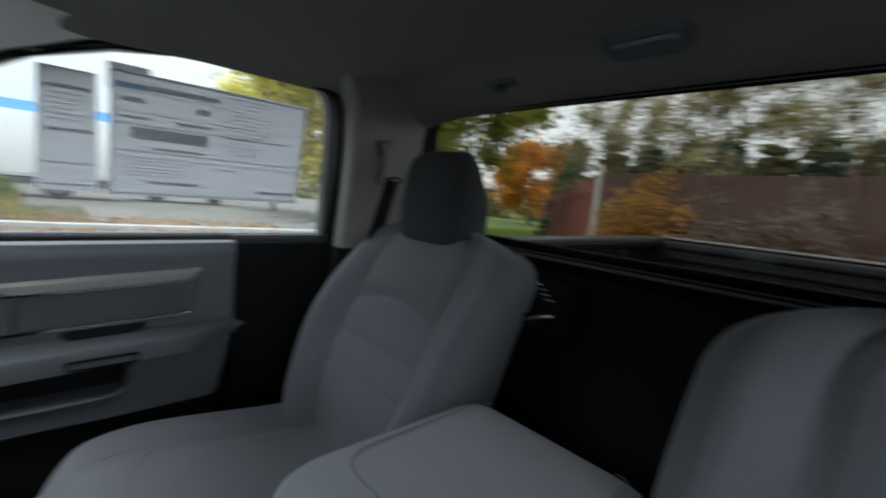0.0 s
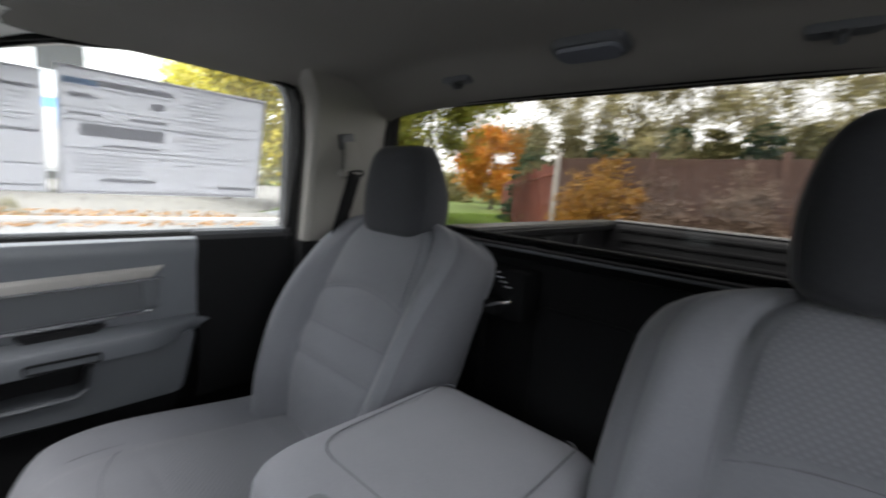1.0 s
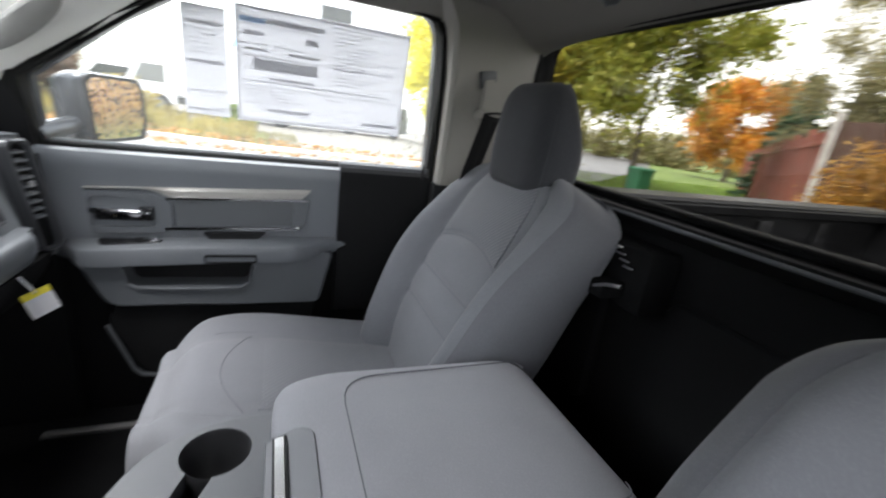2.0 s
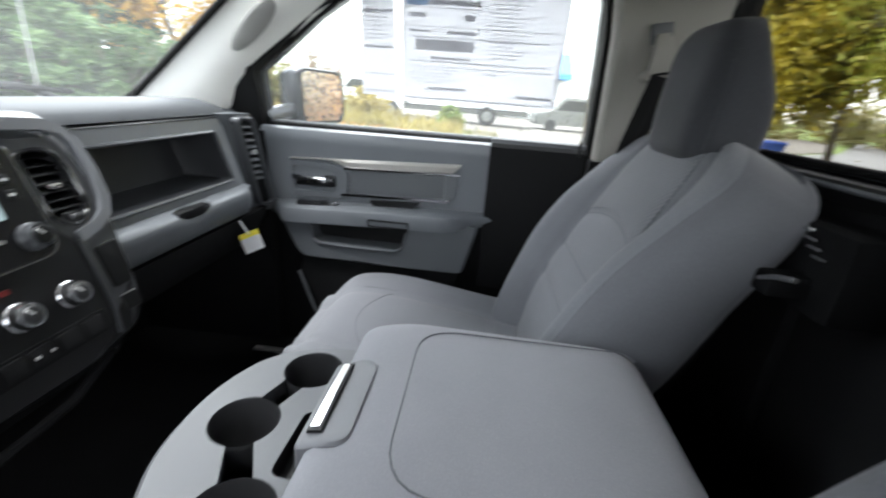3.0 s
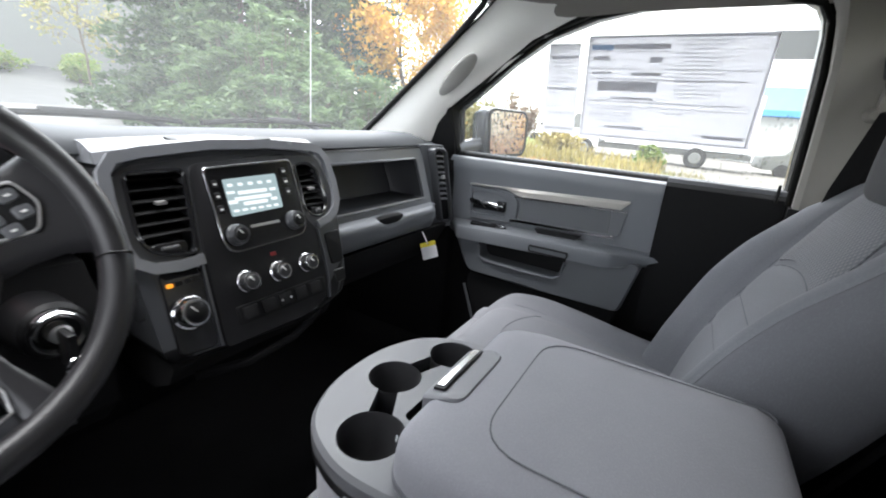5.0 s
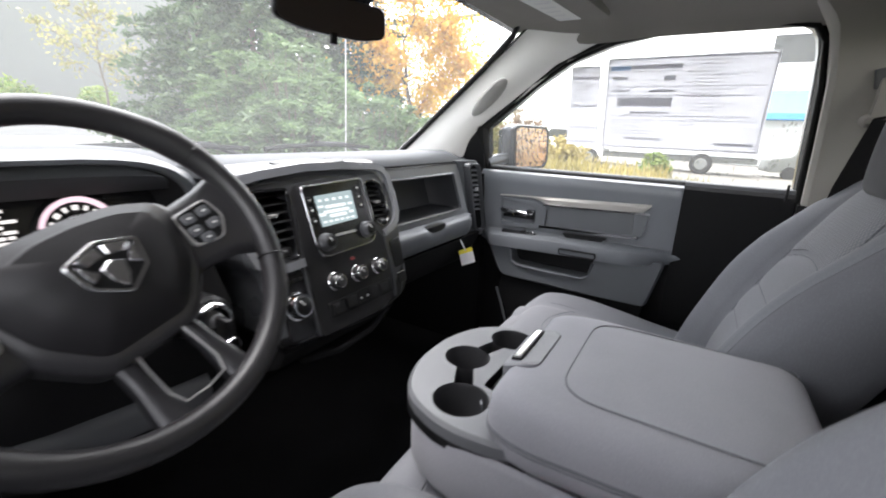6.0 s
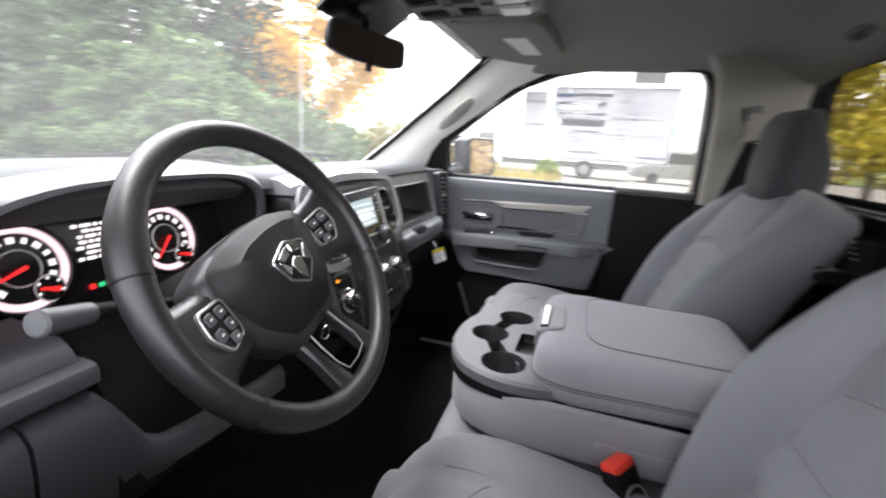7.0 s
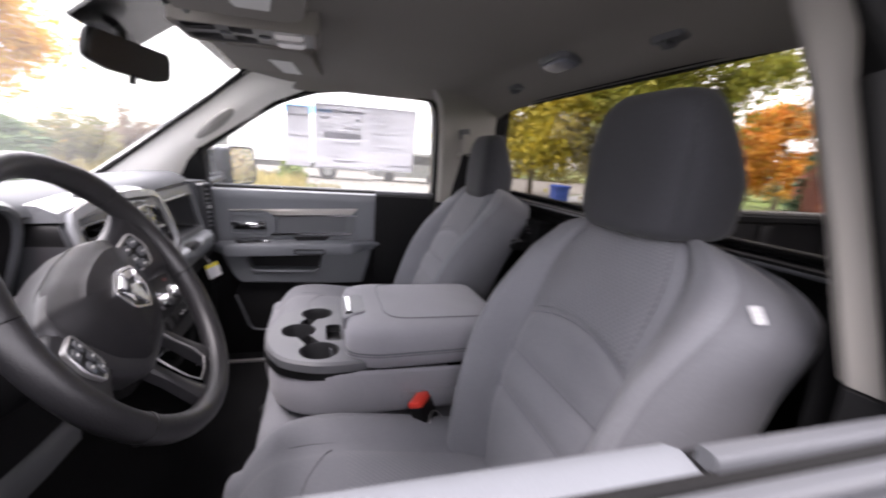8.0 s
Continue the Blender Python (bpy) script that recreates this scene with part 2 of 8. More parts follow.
def ring(c, u, v, r, n=20, r2=None):
    c, u, v = Vector(c), Vector(u), Vector(v)
    return [c + u * (r * math.cos(2 * math.pi * i / n)) + v * ((r2 or r) * math.sin(2 * math.pi * i / n)) for i in range(n)]


def across(d):
    d = Vector(d).normalized()
    u = d.cross((0, 0, 1)) if abs(d.z) < 0.95 else d.cross((1, 0, 0))
    u.normalize()
    return u, u.cross(d)


def rod(bm, a, b, r, r2=None, n=20, edge=0.0):
    """A round bar from a to b, its ends rounded by edge."""
    a, b = Vector(a), Vector(b)
    d = (b - a).normalized()
    u, v = across(d)
    r2 = r if r2 is None else r2
    rs = [ring(a, u, v, r - edge, n)]
    if edge:
        rs += [ring(a + d * edge, u, v, r, n), ring(b - d * edge, u, v, r2, n)]
    rs += [ring(b, u, v, r2 - edge, n)]
    return loft(bm, rs)


def tube(bm, pts, r, n=8, closed=False):
    """A round cord through points; r may be a number or one for each point."""
    pts = [Vector(p) for p in pts]
    rs, k = [], len(pts)
    for i, p in enumerate(pts):
        d = (pts[(i + 1) % k] - pts[i - 1]) if closed else (pts[min(i + 1, k - 1)] - pts[max(i - 1, 0)])
        u, v = across(d)
        rs.append(ring(p, u, v, r[i] if isinstance(r, (list, tuple)) else r, n))
    if closed:
        rs.append(rs[0])
    return loft(bm, rs, caps=not closed)


def strip(bm, pts, wide, thick, up=(0, 0, 1)):
    """A flat band along points, wide across, thick along its normal."""
    pts, up, rs = [Vector(p) for p in pts], Vector(up), []
    for i, p in enumerate(pts):
        d = (pts[min(i + 1, len(pts) - 1)] - pts[max(i - 1, 0)]).normalized()
        s = d.cross(up).normalized()
        w = s.cross(d)
        a, b = s * wide / 2, w * thick / 2
        rs.append([p + a * 0.92 + b, p + a, p + a * 0.92 - b, p - a * 0.92 - b, p - a, p - a * 0.92 + b])
    return loft(bm, rs)


def rrect(cx, cy, w, h, r, n=5):
    """A rounded rectangle, as (u, v) points, counter-clockwise."""
    out = []
    for sx, sy, a0 in ((1, 1, 0), (-1, 1, 90), (-1, -1, 180), (1, -1, 270)):
        for i in range(n + 1):
            a = radians(a0 + 90 * i / n)
            out.append((cx + sx * (w / 2 - r) + r * math.cos(a), cy + sy * (h / 2 - r) + r * math.sin(a)))
    return out


def rounded(poly, r, n=4):
    """A polygon of (u, v) points with its corners rounded by r (a number, or one for each corner)."""
    out, k = [], len(poly)
    for i, p in enumerate(poly):
        p, a, b = Vector(p), Vector(poly[i - 1]), Vector(poly[(i + 1) % k])
        rr = r[i] if isinstance(r, (list, tuple)) else r
        ca, cb = (a - p), (b - p)
        d = min(rr, ca.length * 0.48, cb.length * 0.48)
        s, e = p + ca.normalized() * d, p + cb.normalized() * d
        for j in range(n + 1):
            t = j / n
            out.append(tuple(s * (1 - t) ** 2 + p * 2 * t * (1 - t) + e * t * t))
    return out


def circle(cx, cy, r, n=28):
    return [(cx + r * math.cos(2 * math.pi * i / n), cy + r * math.sin(2 * math.pi * i / n)) for i in range(n)]


def plate(bm, outer, holes, f, depth, edge=0.0, back=True):
    """A plate with holes. f(u, v, d) gives the place of a point d behind the front."""
    def fill(d, inset=0.0):
        loops = []
        for loop in (outer, *holes):
            vs = [bm.verts.new(f(u, v, d)) for u, v in loop]
            loops.append((vs, [bm.edges.new((vs[i], vs[(i + 1) % len(vs)])) for i in range(len(vs))]))
        bmesh.ops.triangle_fill(bm, use_beauty=True, edges=[e for _, es in loops for e in es])
        return [vs for vs, _ in loops]
    if edge:
        c = Vector((sum(p[0] for p in outer) / len(outer), sum(p[1] for p in outer) / len(outer)))
        big = outer
        outer = [tuple(Vector(p) + (c - Vector(p)).normalized() * edge) for p in outer]
        front = fill(0.0)
        mid = [bm.verts.new(f(u, v, edge)) for u, v in big]
        k = len(mid)
        for i in range(k):
            bm.faces.new((front[0][i], front[0][(i + 1) % k], mid[(i + 1) % k], mid[i]))
        outer = big
        rear = fill(depth) if back else [[bm.verts.new(f(u, v, depth)) for u, v in l] for l in (outer, *holes)]
        pairs = [(mid, rear[0])] + list(zip(front[1:], rear[1:]))
    else:
        front = fill(0.0)
        rear = fill(depth) if back else [[bm.verts.new(f(u, v, depth)) for u, v in l] for l in (outer, *holes)]
        pairs = list(zip(front, rear))
    for a, b in pairs:
        k = len(a)
        for i in range(k):
            bm.faces.new((a[i], a[(i + 1) % k], b[(i + 1) % k], b[i]))
    return bm


def sheet(bm, f, nu, nv, thick=0.0):
    """A surface f(u, v), u and v from 0 to 1, thickened along its normals."""
    g = [[Vector(f(i / nu, j / nv)) for j in range(nv + 1)] for i in range(nu + 1)]
    va = [[bm.verts.new(p) for p in r] for r in g]
    for i in range(nu):
        for j in range(nv):
            bm.faces.new((va[i][j], va[i + 1][j], va[i + 1][j + 1], va[i][j + 1]))
    if thick:
        def nrm(i, j):
            du = g[min(i + 1, nu)][j] - g[max(i - 1, 0)][j]
            dv = g[i][min(j + 1, nv)] - g[i][max(j - 1, 0)]
            return du.cross(dv).normalized()
        vb = [[bm.verts.new(g[i][j] - nrm(i, j) * thick) for j in range(nv + 1)] for i in range(nu + 1)]
        for i in range(nu):
            for j in range(nv):
                bm.faces.new((vb[i][j], vb[i][j + 1], vb[i + 1][j + 1], vb[i + 1][j]))
        rim = [(i, 0) for i in range(nu)] + [(nu, j) for j in range(nv)] + [(i, nv) for i in range(nu, 0, -1)] + [(0, j) for j in range(nv, 0, -1)]
        for (a, b), (c, d) in zip(rim, rim[1:] + rim[:1]):
            bm.faces.new((va[a][b], va[c][d], vb[c][d], vb[a][b]))
    return bm


def smooth01(t):
    t = max(0.0, min(1.0, t))
    return t * t * (3 - 2 * t)


def B():
    return bmesh.new()


# ---------- the cab: shell ----------


def glass_x(z):
    """How far the side glass stands from the middle of the cab at a height."""
    return 0.875 - (z - 1.525) * 0.25


# outline of the side window's opening, as (y, z)
WINDOW = [(0.252, 1.408), (0.247, 1.57), (0.162, 1.632), (0.055, 1.714), (-0.062, 1.786), (-0.186, 1.828), (-0.301, 1.848), (-0.453, 1.857),
          (-0.60, 1.858), (-0.638, 1.853), (-0.664, 1.839), (-0.679, 1.815), (-0.687, 1.78), (-0.70, 1.66), (-0.722, 1.425)]


# body sides that close the cab round the doors
for s in (1, -1):
    bm = B()
    plate(bm, [(-1.02, 0.60), (-0.735, 0.60), (-0.735, 1.42), (-0.70, 1.80), (-0.665, 1.92), (-1.02, 1.92)], [], lambda u, v, d: (s * (min(glass_x(v), 0.9) + (0.02 if v > 1.3 else -0.02) + d), u, v), 0.05)
    solo("wall_side", bm, BLACK_SOFT, "black inner body side behind the door", "wall", kind="structure")
    bm = B()
    plate(bm, [(0.24, 0.60), (0.80, 0.60), (0.80, 1.40), (0.24, 1.40)], [], lambda u, v, d: (s * (0.862 + d), u, v), 0.05)
    solo("wall_side", bm, BLACK_SOFT, "black kick panel ahead of the door", "wall", kind="structure")

# floor and firewall
bm = B()
box(bm, -0.90, 0.90, -1.02, 0.80, 0.60, 0.66, 0.01)
solo("floor", bm, CARPET, "black carpeted cab floor in shadow", "floor", kind="structure")
bm = B()
box(bm, -0.90, 0.90, 0.74, 0.80, 0.66, 1.42, 0.01)
solo("wall_front", bm, BLACK_SOFT, "black firewall behind the dashboard", "wall", kind="structure")

bm = B()
for s in (1, -1):
    box(bm, s * 0.792, s * 0.812, -0.30, 0.30, 0.655, 0.668, 0.003)
solo("sill_trim", bm, SILVER, "thin bright sill strips beside the floor", "sill trim", kind="structure")

# rear wall with its window opening
bm = B()
REAR_OPEN = rounded([(-0.715, 1.485), (0.715, 1.485), (0.70, 1.825), (-0.70, 1.825)], 0.05)


def rear_f(u, v, d):
    return (u, -0.955 + (v - 1.5) * 0.03 - d, v)


plate(bm, [(-0.90, 0.66), (0.90, 0.66), (0.90, 1.42), (0.79, 1.88), (-0.79, 1.88), (-0.90, 1.42)], [REAR_OPEN], rear_f, 0.05)
rear_wall = solo("wall_rear", bm, BLACK_SOFT, "black rear cab wall with wide window opening", "wall", kind="structure")
bm = B()
loft(bm, [[(x, -0.955, 1.475), (x, -0.925, 1.47), (x, -0.918, 1.458), (x, -0.93, 1.44), (x, -0.955, 1.435)] for x in (-0.72, 0.72)])
part("ledge", bm, BLACK, rear_wall, "narrow black plastic ledge")
bm = B()
tube(bm, [(x, -0.918, 1.462) for x in (-0.7, -0.35, 0, 0.35, 0.7)], 0.0035, 6)
part("trim_edge", bm, SLATE, rear_wall)
bm = B()
tube(bm, [rear_f(u, v, -0.005) for u, v in REAR_OPEN], 0.005, 8, closed=True)
part("gasket", bm, RUBBER, rear_wall, "black rubber gasket")
bm = B()
plate(bm, [(-0.845, 1.50), (-0.79, 1.878), (0.79, 1.878), (0.845, 1.50), (0.722, 1.50), (0.708, 1.800), (0.688, 1.830), (-0.688, 1.830), (-0.708, 1.800), (-0.722, 1.50)], [], lambda u, v, d: rear_f(u, v, d - 0.004), 0.003)
part("window_surround", bm, TRIM_SHADED, rear_wall, "warm grey trim round the rear window")
for x0, w in ((0.0, 0.24), (-0.42, 0.30), (0.42, 0.30)):
    bm = B()
    plate(bm, rrect(x0, 1.16, w, 0.34, 0.03), [], lambda u, v, d: (u, -0.948 - d, v), 0.02, 0.006)
    part("panel", bm, BLACK_SOFT, rear_wall)
bm = B()
plate(bm, rounded([(-0.72, 1.48), (0.72, 1.48), (0.705, 1.83), (-0.705, 1.83)], 0.05), [], lambda u, v, d: rear_f(u, v, 0.010 + d), 0.004)
rear_glass = solo("window_2", bm, GLASS_REAR, "tinted rear window glass with rain spots", "window", kind="structure")
rear_glass.visible_shadow = False

# headliner: a shallow dome that comes down to the rails
bm = B()


def liner_f(u, v):
    y = 0.075 - v * 1.03
    half = 0.70 + 0.075 * min(1, v * 3) - 0.035 * max(0, (v - 0.7) / 0.3)
    x = (u * 2 - 1) * half
    e = abs(u * 2 - 1)
    z = 1.898 - 0.035 * e ** 4 * smooth01(v / 0.22) - 0.030 * max(0, 1 - v * 2.9) ** 0.8 - 0.065 * smooth01((v - 0.80) / 0.2) ** 1.3
    if e > 0.93:
        z -= 0.02 * (e - 0.93) / 0.07 * smooth01(v / 0.22)
    return (x, y, z)


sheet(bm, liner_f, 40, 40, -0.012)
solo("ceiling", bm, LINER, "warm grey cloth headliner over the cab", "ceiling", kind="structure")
bm = B()
loft(bm, [[(x, 0.13, 1.874), (x, 0.04, 1.905), (x, -0.1, 1.918), (x, -0.98, 1.918), (x, -1.0, 1.84), (x, -1.02, 1.84), (x, -1.02, 1.95), (x, -0.5, 1.985), (x, 0.0, 1.955), (x, 0.14, 1.884)] for x in (-0.80, 0.80)])
solo("roof", bm, PAINT, "dark grey painted steel cab roof", "roof", kind="structure")


def pillar_a(s):
    """The windscreen pillar: trim in the painted lit tone, with a speaker grille."""
    bm = B()
    inner = [(0.765, 0.66, 1.41), (0.748, 0.581, 1.469), (0.735, 0.44, 1.573), (0.715, 0.26, 1.706), (0.695, 0.11, 1.817), (0.672, 0.045, 1.862), (0.66, -0.02, 1.875)]
    outer = [(0.885, 0.42, 1.36), (0.868, 0.335, 1.47), (0.862, 0.262, 1.578), (0.845, 0.13, 1.662), (0.815, -0.03, 1.775), (0.80, -0.15, 1.827), (0.795, -0.28, 1.858)]
    rs = []
    for i, (a, b) in enumerate(zip(inner, outer)):
        a, b = Vector(a), Vector(b)
        n = Vector((-0.55, -0.62, -0.35)).normalized()
        mid = (a + b) / 2 + n * 0.030 + Vector((-0.022, 0, 0))
        q1, q2 = a.lerp(b, 0.22) + Vector((-0.72, -0.55, -0.12)) * 0.030, a.lerp(b, 0.78) + n * 0.026 + Vector((-0.013, 0, 0))
        o = -n * 0.035
        rs.append([(s * p.x, p.y, p.z) for p in (a - n * 0.003, a + n * 0.012, q1, mid, q2, b + n * 0.008, b - n * 0.004, b + o * 0.6, a.lerp(b, 0.35) + o * 0.5)])
    loft(bm, rs)
    ob = solo("trim", bm, PILLAR_LIT, "grey windscreen pillar trim painted as lit, with speaker grille", "pillar trim", kind="structure")
    bm = B()
    out = Vector((0.55, 0.62, 0.35)).normalized()
    rs = []
    for a, b in zip(inner, outer):
        a, b = Vector(a), Vector(b)
        e = a.lerp(b, 0.12)
        rs.append([(s * p.x, p.y, p.z) for p in (e + out * 0.030, e + out * 0.042, e.lerp(b, 0.5) + out * 0.056, b + out * 0.050, b + out * 0.028)])
    loft(bm, rs)
    part("outer_pillar", bm, PAINT, ob, "dark grey painted steel pillar outside")
    bm = B()
    a, b = Vector((s * 0.712, 0.095, 1.738)), Vector((s * 0.765, 0.245, 1.612))
    d = (b - a).normalized()
    n = Vector((-0.55 * s, -0.62, -0.35)).normalized()
    w = d.cross(n).normalized()
    c = (a + b) / 2 + n * 0.004 + Vector((-0.019 * s, 0, 0))
    L = (b - a).length / 2
    rs = []
    for k, (sc, h) in enumerate(((1.0, -0.004), (1.0, 0.002), (0.9, 0.006), (0.5, 0.009), (0.05, 0.010))):
        rs.append([c + d * (L * 0.9 * sc * math.cos(t) * (1 + 0.12 * math.cos(t))) + w * (0.028 * sc * math.sin(t)) + n * h for t in [2 * math.pi * i / 28 for i in range(28)]])
    loft(bm, rs)
    part("grille", bm, GRILLE, ob, "grey oval speaker grille")
    bm = B()
    tube(bm, [(s * (x - 0.007), y - 0.006, z - 0.003) for x, y, z in inner], 0.0035, 8)
    part("screen_seal", bm, RUBBER, ob, "black rubber windscreen seal")
    # black triangle at the front of the side window
    bm = B()
    rs = []
    for (y, z), (y2, z2) in (((0.255, 1.405), (0.43, 1.36)), ((0.25, 1.58), (0.31, 1.53))):
        rs.append([(s * (glass_x(z) - 0.012), y, z), (s * (glass_x(z2) - 0.035), y2, z2), (s * (glass_x(z2) + 0.02), y2, z2), (s * (glass_x(z) + 0.02), y, z)])
    loft(bm, rs)
    part("sail_panel", bm, BLACK, ob, "black corner panel")


pillar_a(1)
pillar_a(-1)


def rail(s):
    """Trim that closes the gap between the headliner and the window's edge, in the painted lit tone at the pillar and
    grey along the roof.
    """
    pts = [Vector(p) for p in WINDOW[1:12]]
    for k0, k1, m, lab in ((0, 4, PILLAR_LIT, "pillar trim along the window, painted as lit"), (4, 10, LINER, "grey roof rail trim above the window")):
        bm = B()
        rs = []
        for k in range(k0, k1 + 1):
            p = pts[k]
            d = (pts[min(k + 1, 10)] - pts[max(k - 1, 0)]).normalized()
            o = Vector((-d.y, d.x))
            if o.y < 0:
                o = -o
            ring_k = []
            for off, deep in ((0.009, -0.016), (0.010, -0.036), (0.018, -0.046), (0.040, -0.052), (0.062, -0.050), (0.062, -0.030)):
                q = p + o * off
                ring_k.append((s * (glass_x(q.y) + deep), q.x, min(q.y, 1.905)))
            rs.append(ring_k)
        loft(bm, rs)
        solo("trim", bm, m, lab, "window trim", kind="structure")


rail(1)
rail(-1)


def pillar_b(s):
    """The rear corner trim behind the door, black below and in the painted shaded tone above, with the belt's guide."""
    bm = B()
    rs = []
    for z, xa, xb, yf in ((1.40, 0.803, 0.76, -0.733), (1.55, 0.764, 0.742, -0.722), (1.70, 0.722, 0.72, -0.708), (1.78, 0.697, 0.704, -0.693), (1.815, 0.688, 0.699, -0.684), (1.838, 0.680, 0.694, -0.671), (1.858, 0.668, 0.684, -0.652), (1.874, 0.650, 0.670, -0.63), (1.888, 0.622, 0.648, -0.605), (1.900, 0.58, 0.61, -0.575)):
        gx = glass_x(z) - 0.036
        cove = max(0.0, (0.70 - xb)) * 0.9
        pts = [(gx, yf - 0.02), (gx - 0.002, yf), (xa + 0.012, yf + 0.006), (xa - 0.003, yf - 0.004), (xa, yf - 0.025), (xa * 0.5 + xb * 0.5 - 0.006, -0.85 + cove * 0.4), (xb - 0.008, -0.93 + cove), (xb, -0.957 + cove), (xb + 0.06, -0.957)]
        rs.append([(s * x, y, z) for x, y in pts])
    loft(bm, rs)
    ob = solo("trim", bm, TRIM_SHADED, "warm grey rear corner trim behind the door, painted as shaded", "pillar trim", kind="structure")
    bm = B()
    loft(bm, [[(s * x, y, z) for x, y in ((0.88, -0.728), (0.815, -0.720), (0.805, -0.74), (0.77, -0.95), (0.88, -0.957))] for z in (0.66, 1.0, 1.398)])
    part("lower_panel", bm, BLACK_SOFT, ob, "black lower corner panel")
    bm = B()
    # Driver's seal is thickened to fit the camera's view of the dark frame.
    tube(bm, [(s * x, y, z) for x, y, z in ((0.868, -0.726, 1.40), (0.830, -0.714, 1.55), (0.792, -0.699, 1.70), (0.768, -0.684, 1.795), (0.760, -0.660, 1.832), (0.762, -0.60, 1.843), (0.770, -0.45, 1.844), (0.782, -0.30, 1.842), (0.796, -0.17, 1.826), (0.811, -0.03, 1.768), (0.842, 0.13, 1.655), (0.860, 0.255, 1.572))], 0.0065 if s > 0 else 0.019, 10)
    part("door_seal", bm, RUBBER, ob, "black rubber door seal")
    return ob


pillar_b(1)
pillar_b(-1)


def belt(s, label):
    root = thing("seat_belt", (s * 0.70, -0.83, 0.70), label, "seat belt", "seat belts")
    c = Vector((s * (0.70 if s > 0 else 0.735), -0.808, 1.655))
    tip = Matrix.Translation(c) @ pose(0, 0, 0, -10, 0, 0) @ Matrix.Diagonal((s, 1, 1, 1))
    bm = B()
    box(bm, 0.0, 0.016, -0.024, 0.024, 0.030, 0.075, 0.006, m=tip)
    part("height_slide", bm, KNEE, root, "dark height slide of the belt guide")
    bm = B()
    loft(bm, [[tip @ Vector((x, w * q, z)) for q in (-1, -0.5, 0.5, 1)] + [tip @ Vector((0.006, w * q, z)) for q in (1, 0.5, -0.5, -1)] for z, w, x in ((0.052, 0.012, -0.006), (0.040, 0.017, -0.015), (0.010, 0.022, -0.019), (-0.020, 0.030, -0.017), (-0.036, 0.033, -0.010))])
    part("anchor_cover", bm, TRIM_SHADED, root, "pale plastic anchor cover")
    bm = B()
    rod(bm, tip @ Vector((0.0, 0.036, -0.036)), tip @ Vector((-0.020, 0.036, -0.036)), 0.014, 0.011, 16, 0.004)
    part("bolt_cap", bm, TRIM_SHADED, root, "pale round bolt cap")
    bm = B()
    tube(bm, [tip @ Vector((-0.010, 0.034 * math.cos(t), -0.042 + 0.010 * math.sin(t))) for t in [2 * math.pi * i / 16 for i in range(16)]], 0.004, 6, closed=True)
    part("guide_loop", bm, BLACK, root, "dark metal guide loop")
    bm = B()
    strip(bm, [c + Vector((-s * 0.012, -0.012, -0.040)), (s * (0.712 if s > 0 else 0.765), -0.790, 1.45), (s * 0.775, -0.78, 1.2), (s * 0.78, -0.77, 0.75)], 0.048, 0.002, (s, 0.2, 0))
    part("webbing", bm, BLACK_SOFT, root, "black webbing")
    if s < 0:
        return root
    bm = B()
    strip(bm, [c + Vector((-s * 0.020, 0.004, -0.040)), (s * 0.704, -0.774, 1.46), (s * 0.728, -0.745, 1.2), (s * 0.77, -0.68, 0.80)], 0.042, 0.002, (s, 0.35, 0))
    part("webbing", bm, BLACK_SOFT, root)
    return root


belt(1, "black seat belt hanging beside the passenger seat")
belt(-1, "black seat belt hanging beside the driver seat")

# windscreen, its mount and frame, the cowl and the bonnet


def screen_f(u, v):
    x = (u * 2 - 1)
    z = 1.40 + v * 0.475
    half = 0.775 - 0.095 * v
    y = 0.655 - v * 0.615 + 0.10 * (1 - x * x) * (1 - 0.3 * v)
    return (x * half, y, z + 0.012 * (1 - x * x) * v)


bm = B()
sheet(bm, screen_f, 24, 14, 0.005)
windscreen = solo("window_1", bm, GLASS, "clear windscreen with fine rain spots", "window", kind="structure")
windscreen.visible_shadow = False
bm = B()
tube(bm, [Vector(screen_f(0.5 + (u - 0.5) * 0.975, v)) + Vector((0, -0.012, -0.004)) for u, v in [(0.0, 0.0), (0.0, 0.25), (0.0, 0.5), (0.0, 0.75), (0.01, 0.93), (0.03, 0.985)] + [(0.05 + 0.05 * i, 0.995) for i in range(19)] + [(0.97, 0.985), (0.99, 0.93), (1.0, 0.75), (1.0, 0.5), (1.0, 0.25), (1.0, 0.0)]], 0.009, 6)
part("frit_edge", bm, RUBBER, windscreen, "black ceramic edge of the windscreen")
bm = B()
sheet(bm, lambda u, v: (-0.80 + 1.6 * u, 0.62 + 0.30 * v + 0.10 * (1 - (2 * u - 1) ** 2), 1.405 - 0.05 * v + 0.008 * math.sin(v * 3)), 16, 4, 0.02)
solo("cowl", bm, BLACK, "black plastic cowl below the windscreen", "cowl", kind="structure")
bm = B()
sheet(bm, lambda u, v: (-0.90 + 1.8 * u, 0.95 + 1.25 * v, 1.345 - 0.10 * v * v - 0.10 * abs(2 * u - 1) ** 5 + 0.015 * smooth01(abs(2 * u - 1) * 2 - 0.5)), 24, 12, 0.02)
solo("bonnet", bm, PAINT, "dark grey painted bonnet wet with rain", "bonnet", kind="structure")
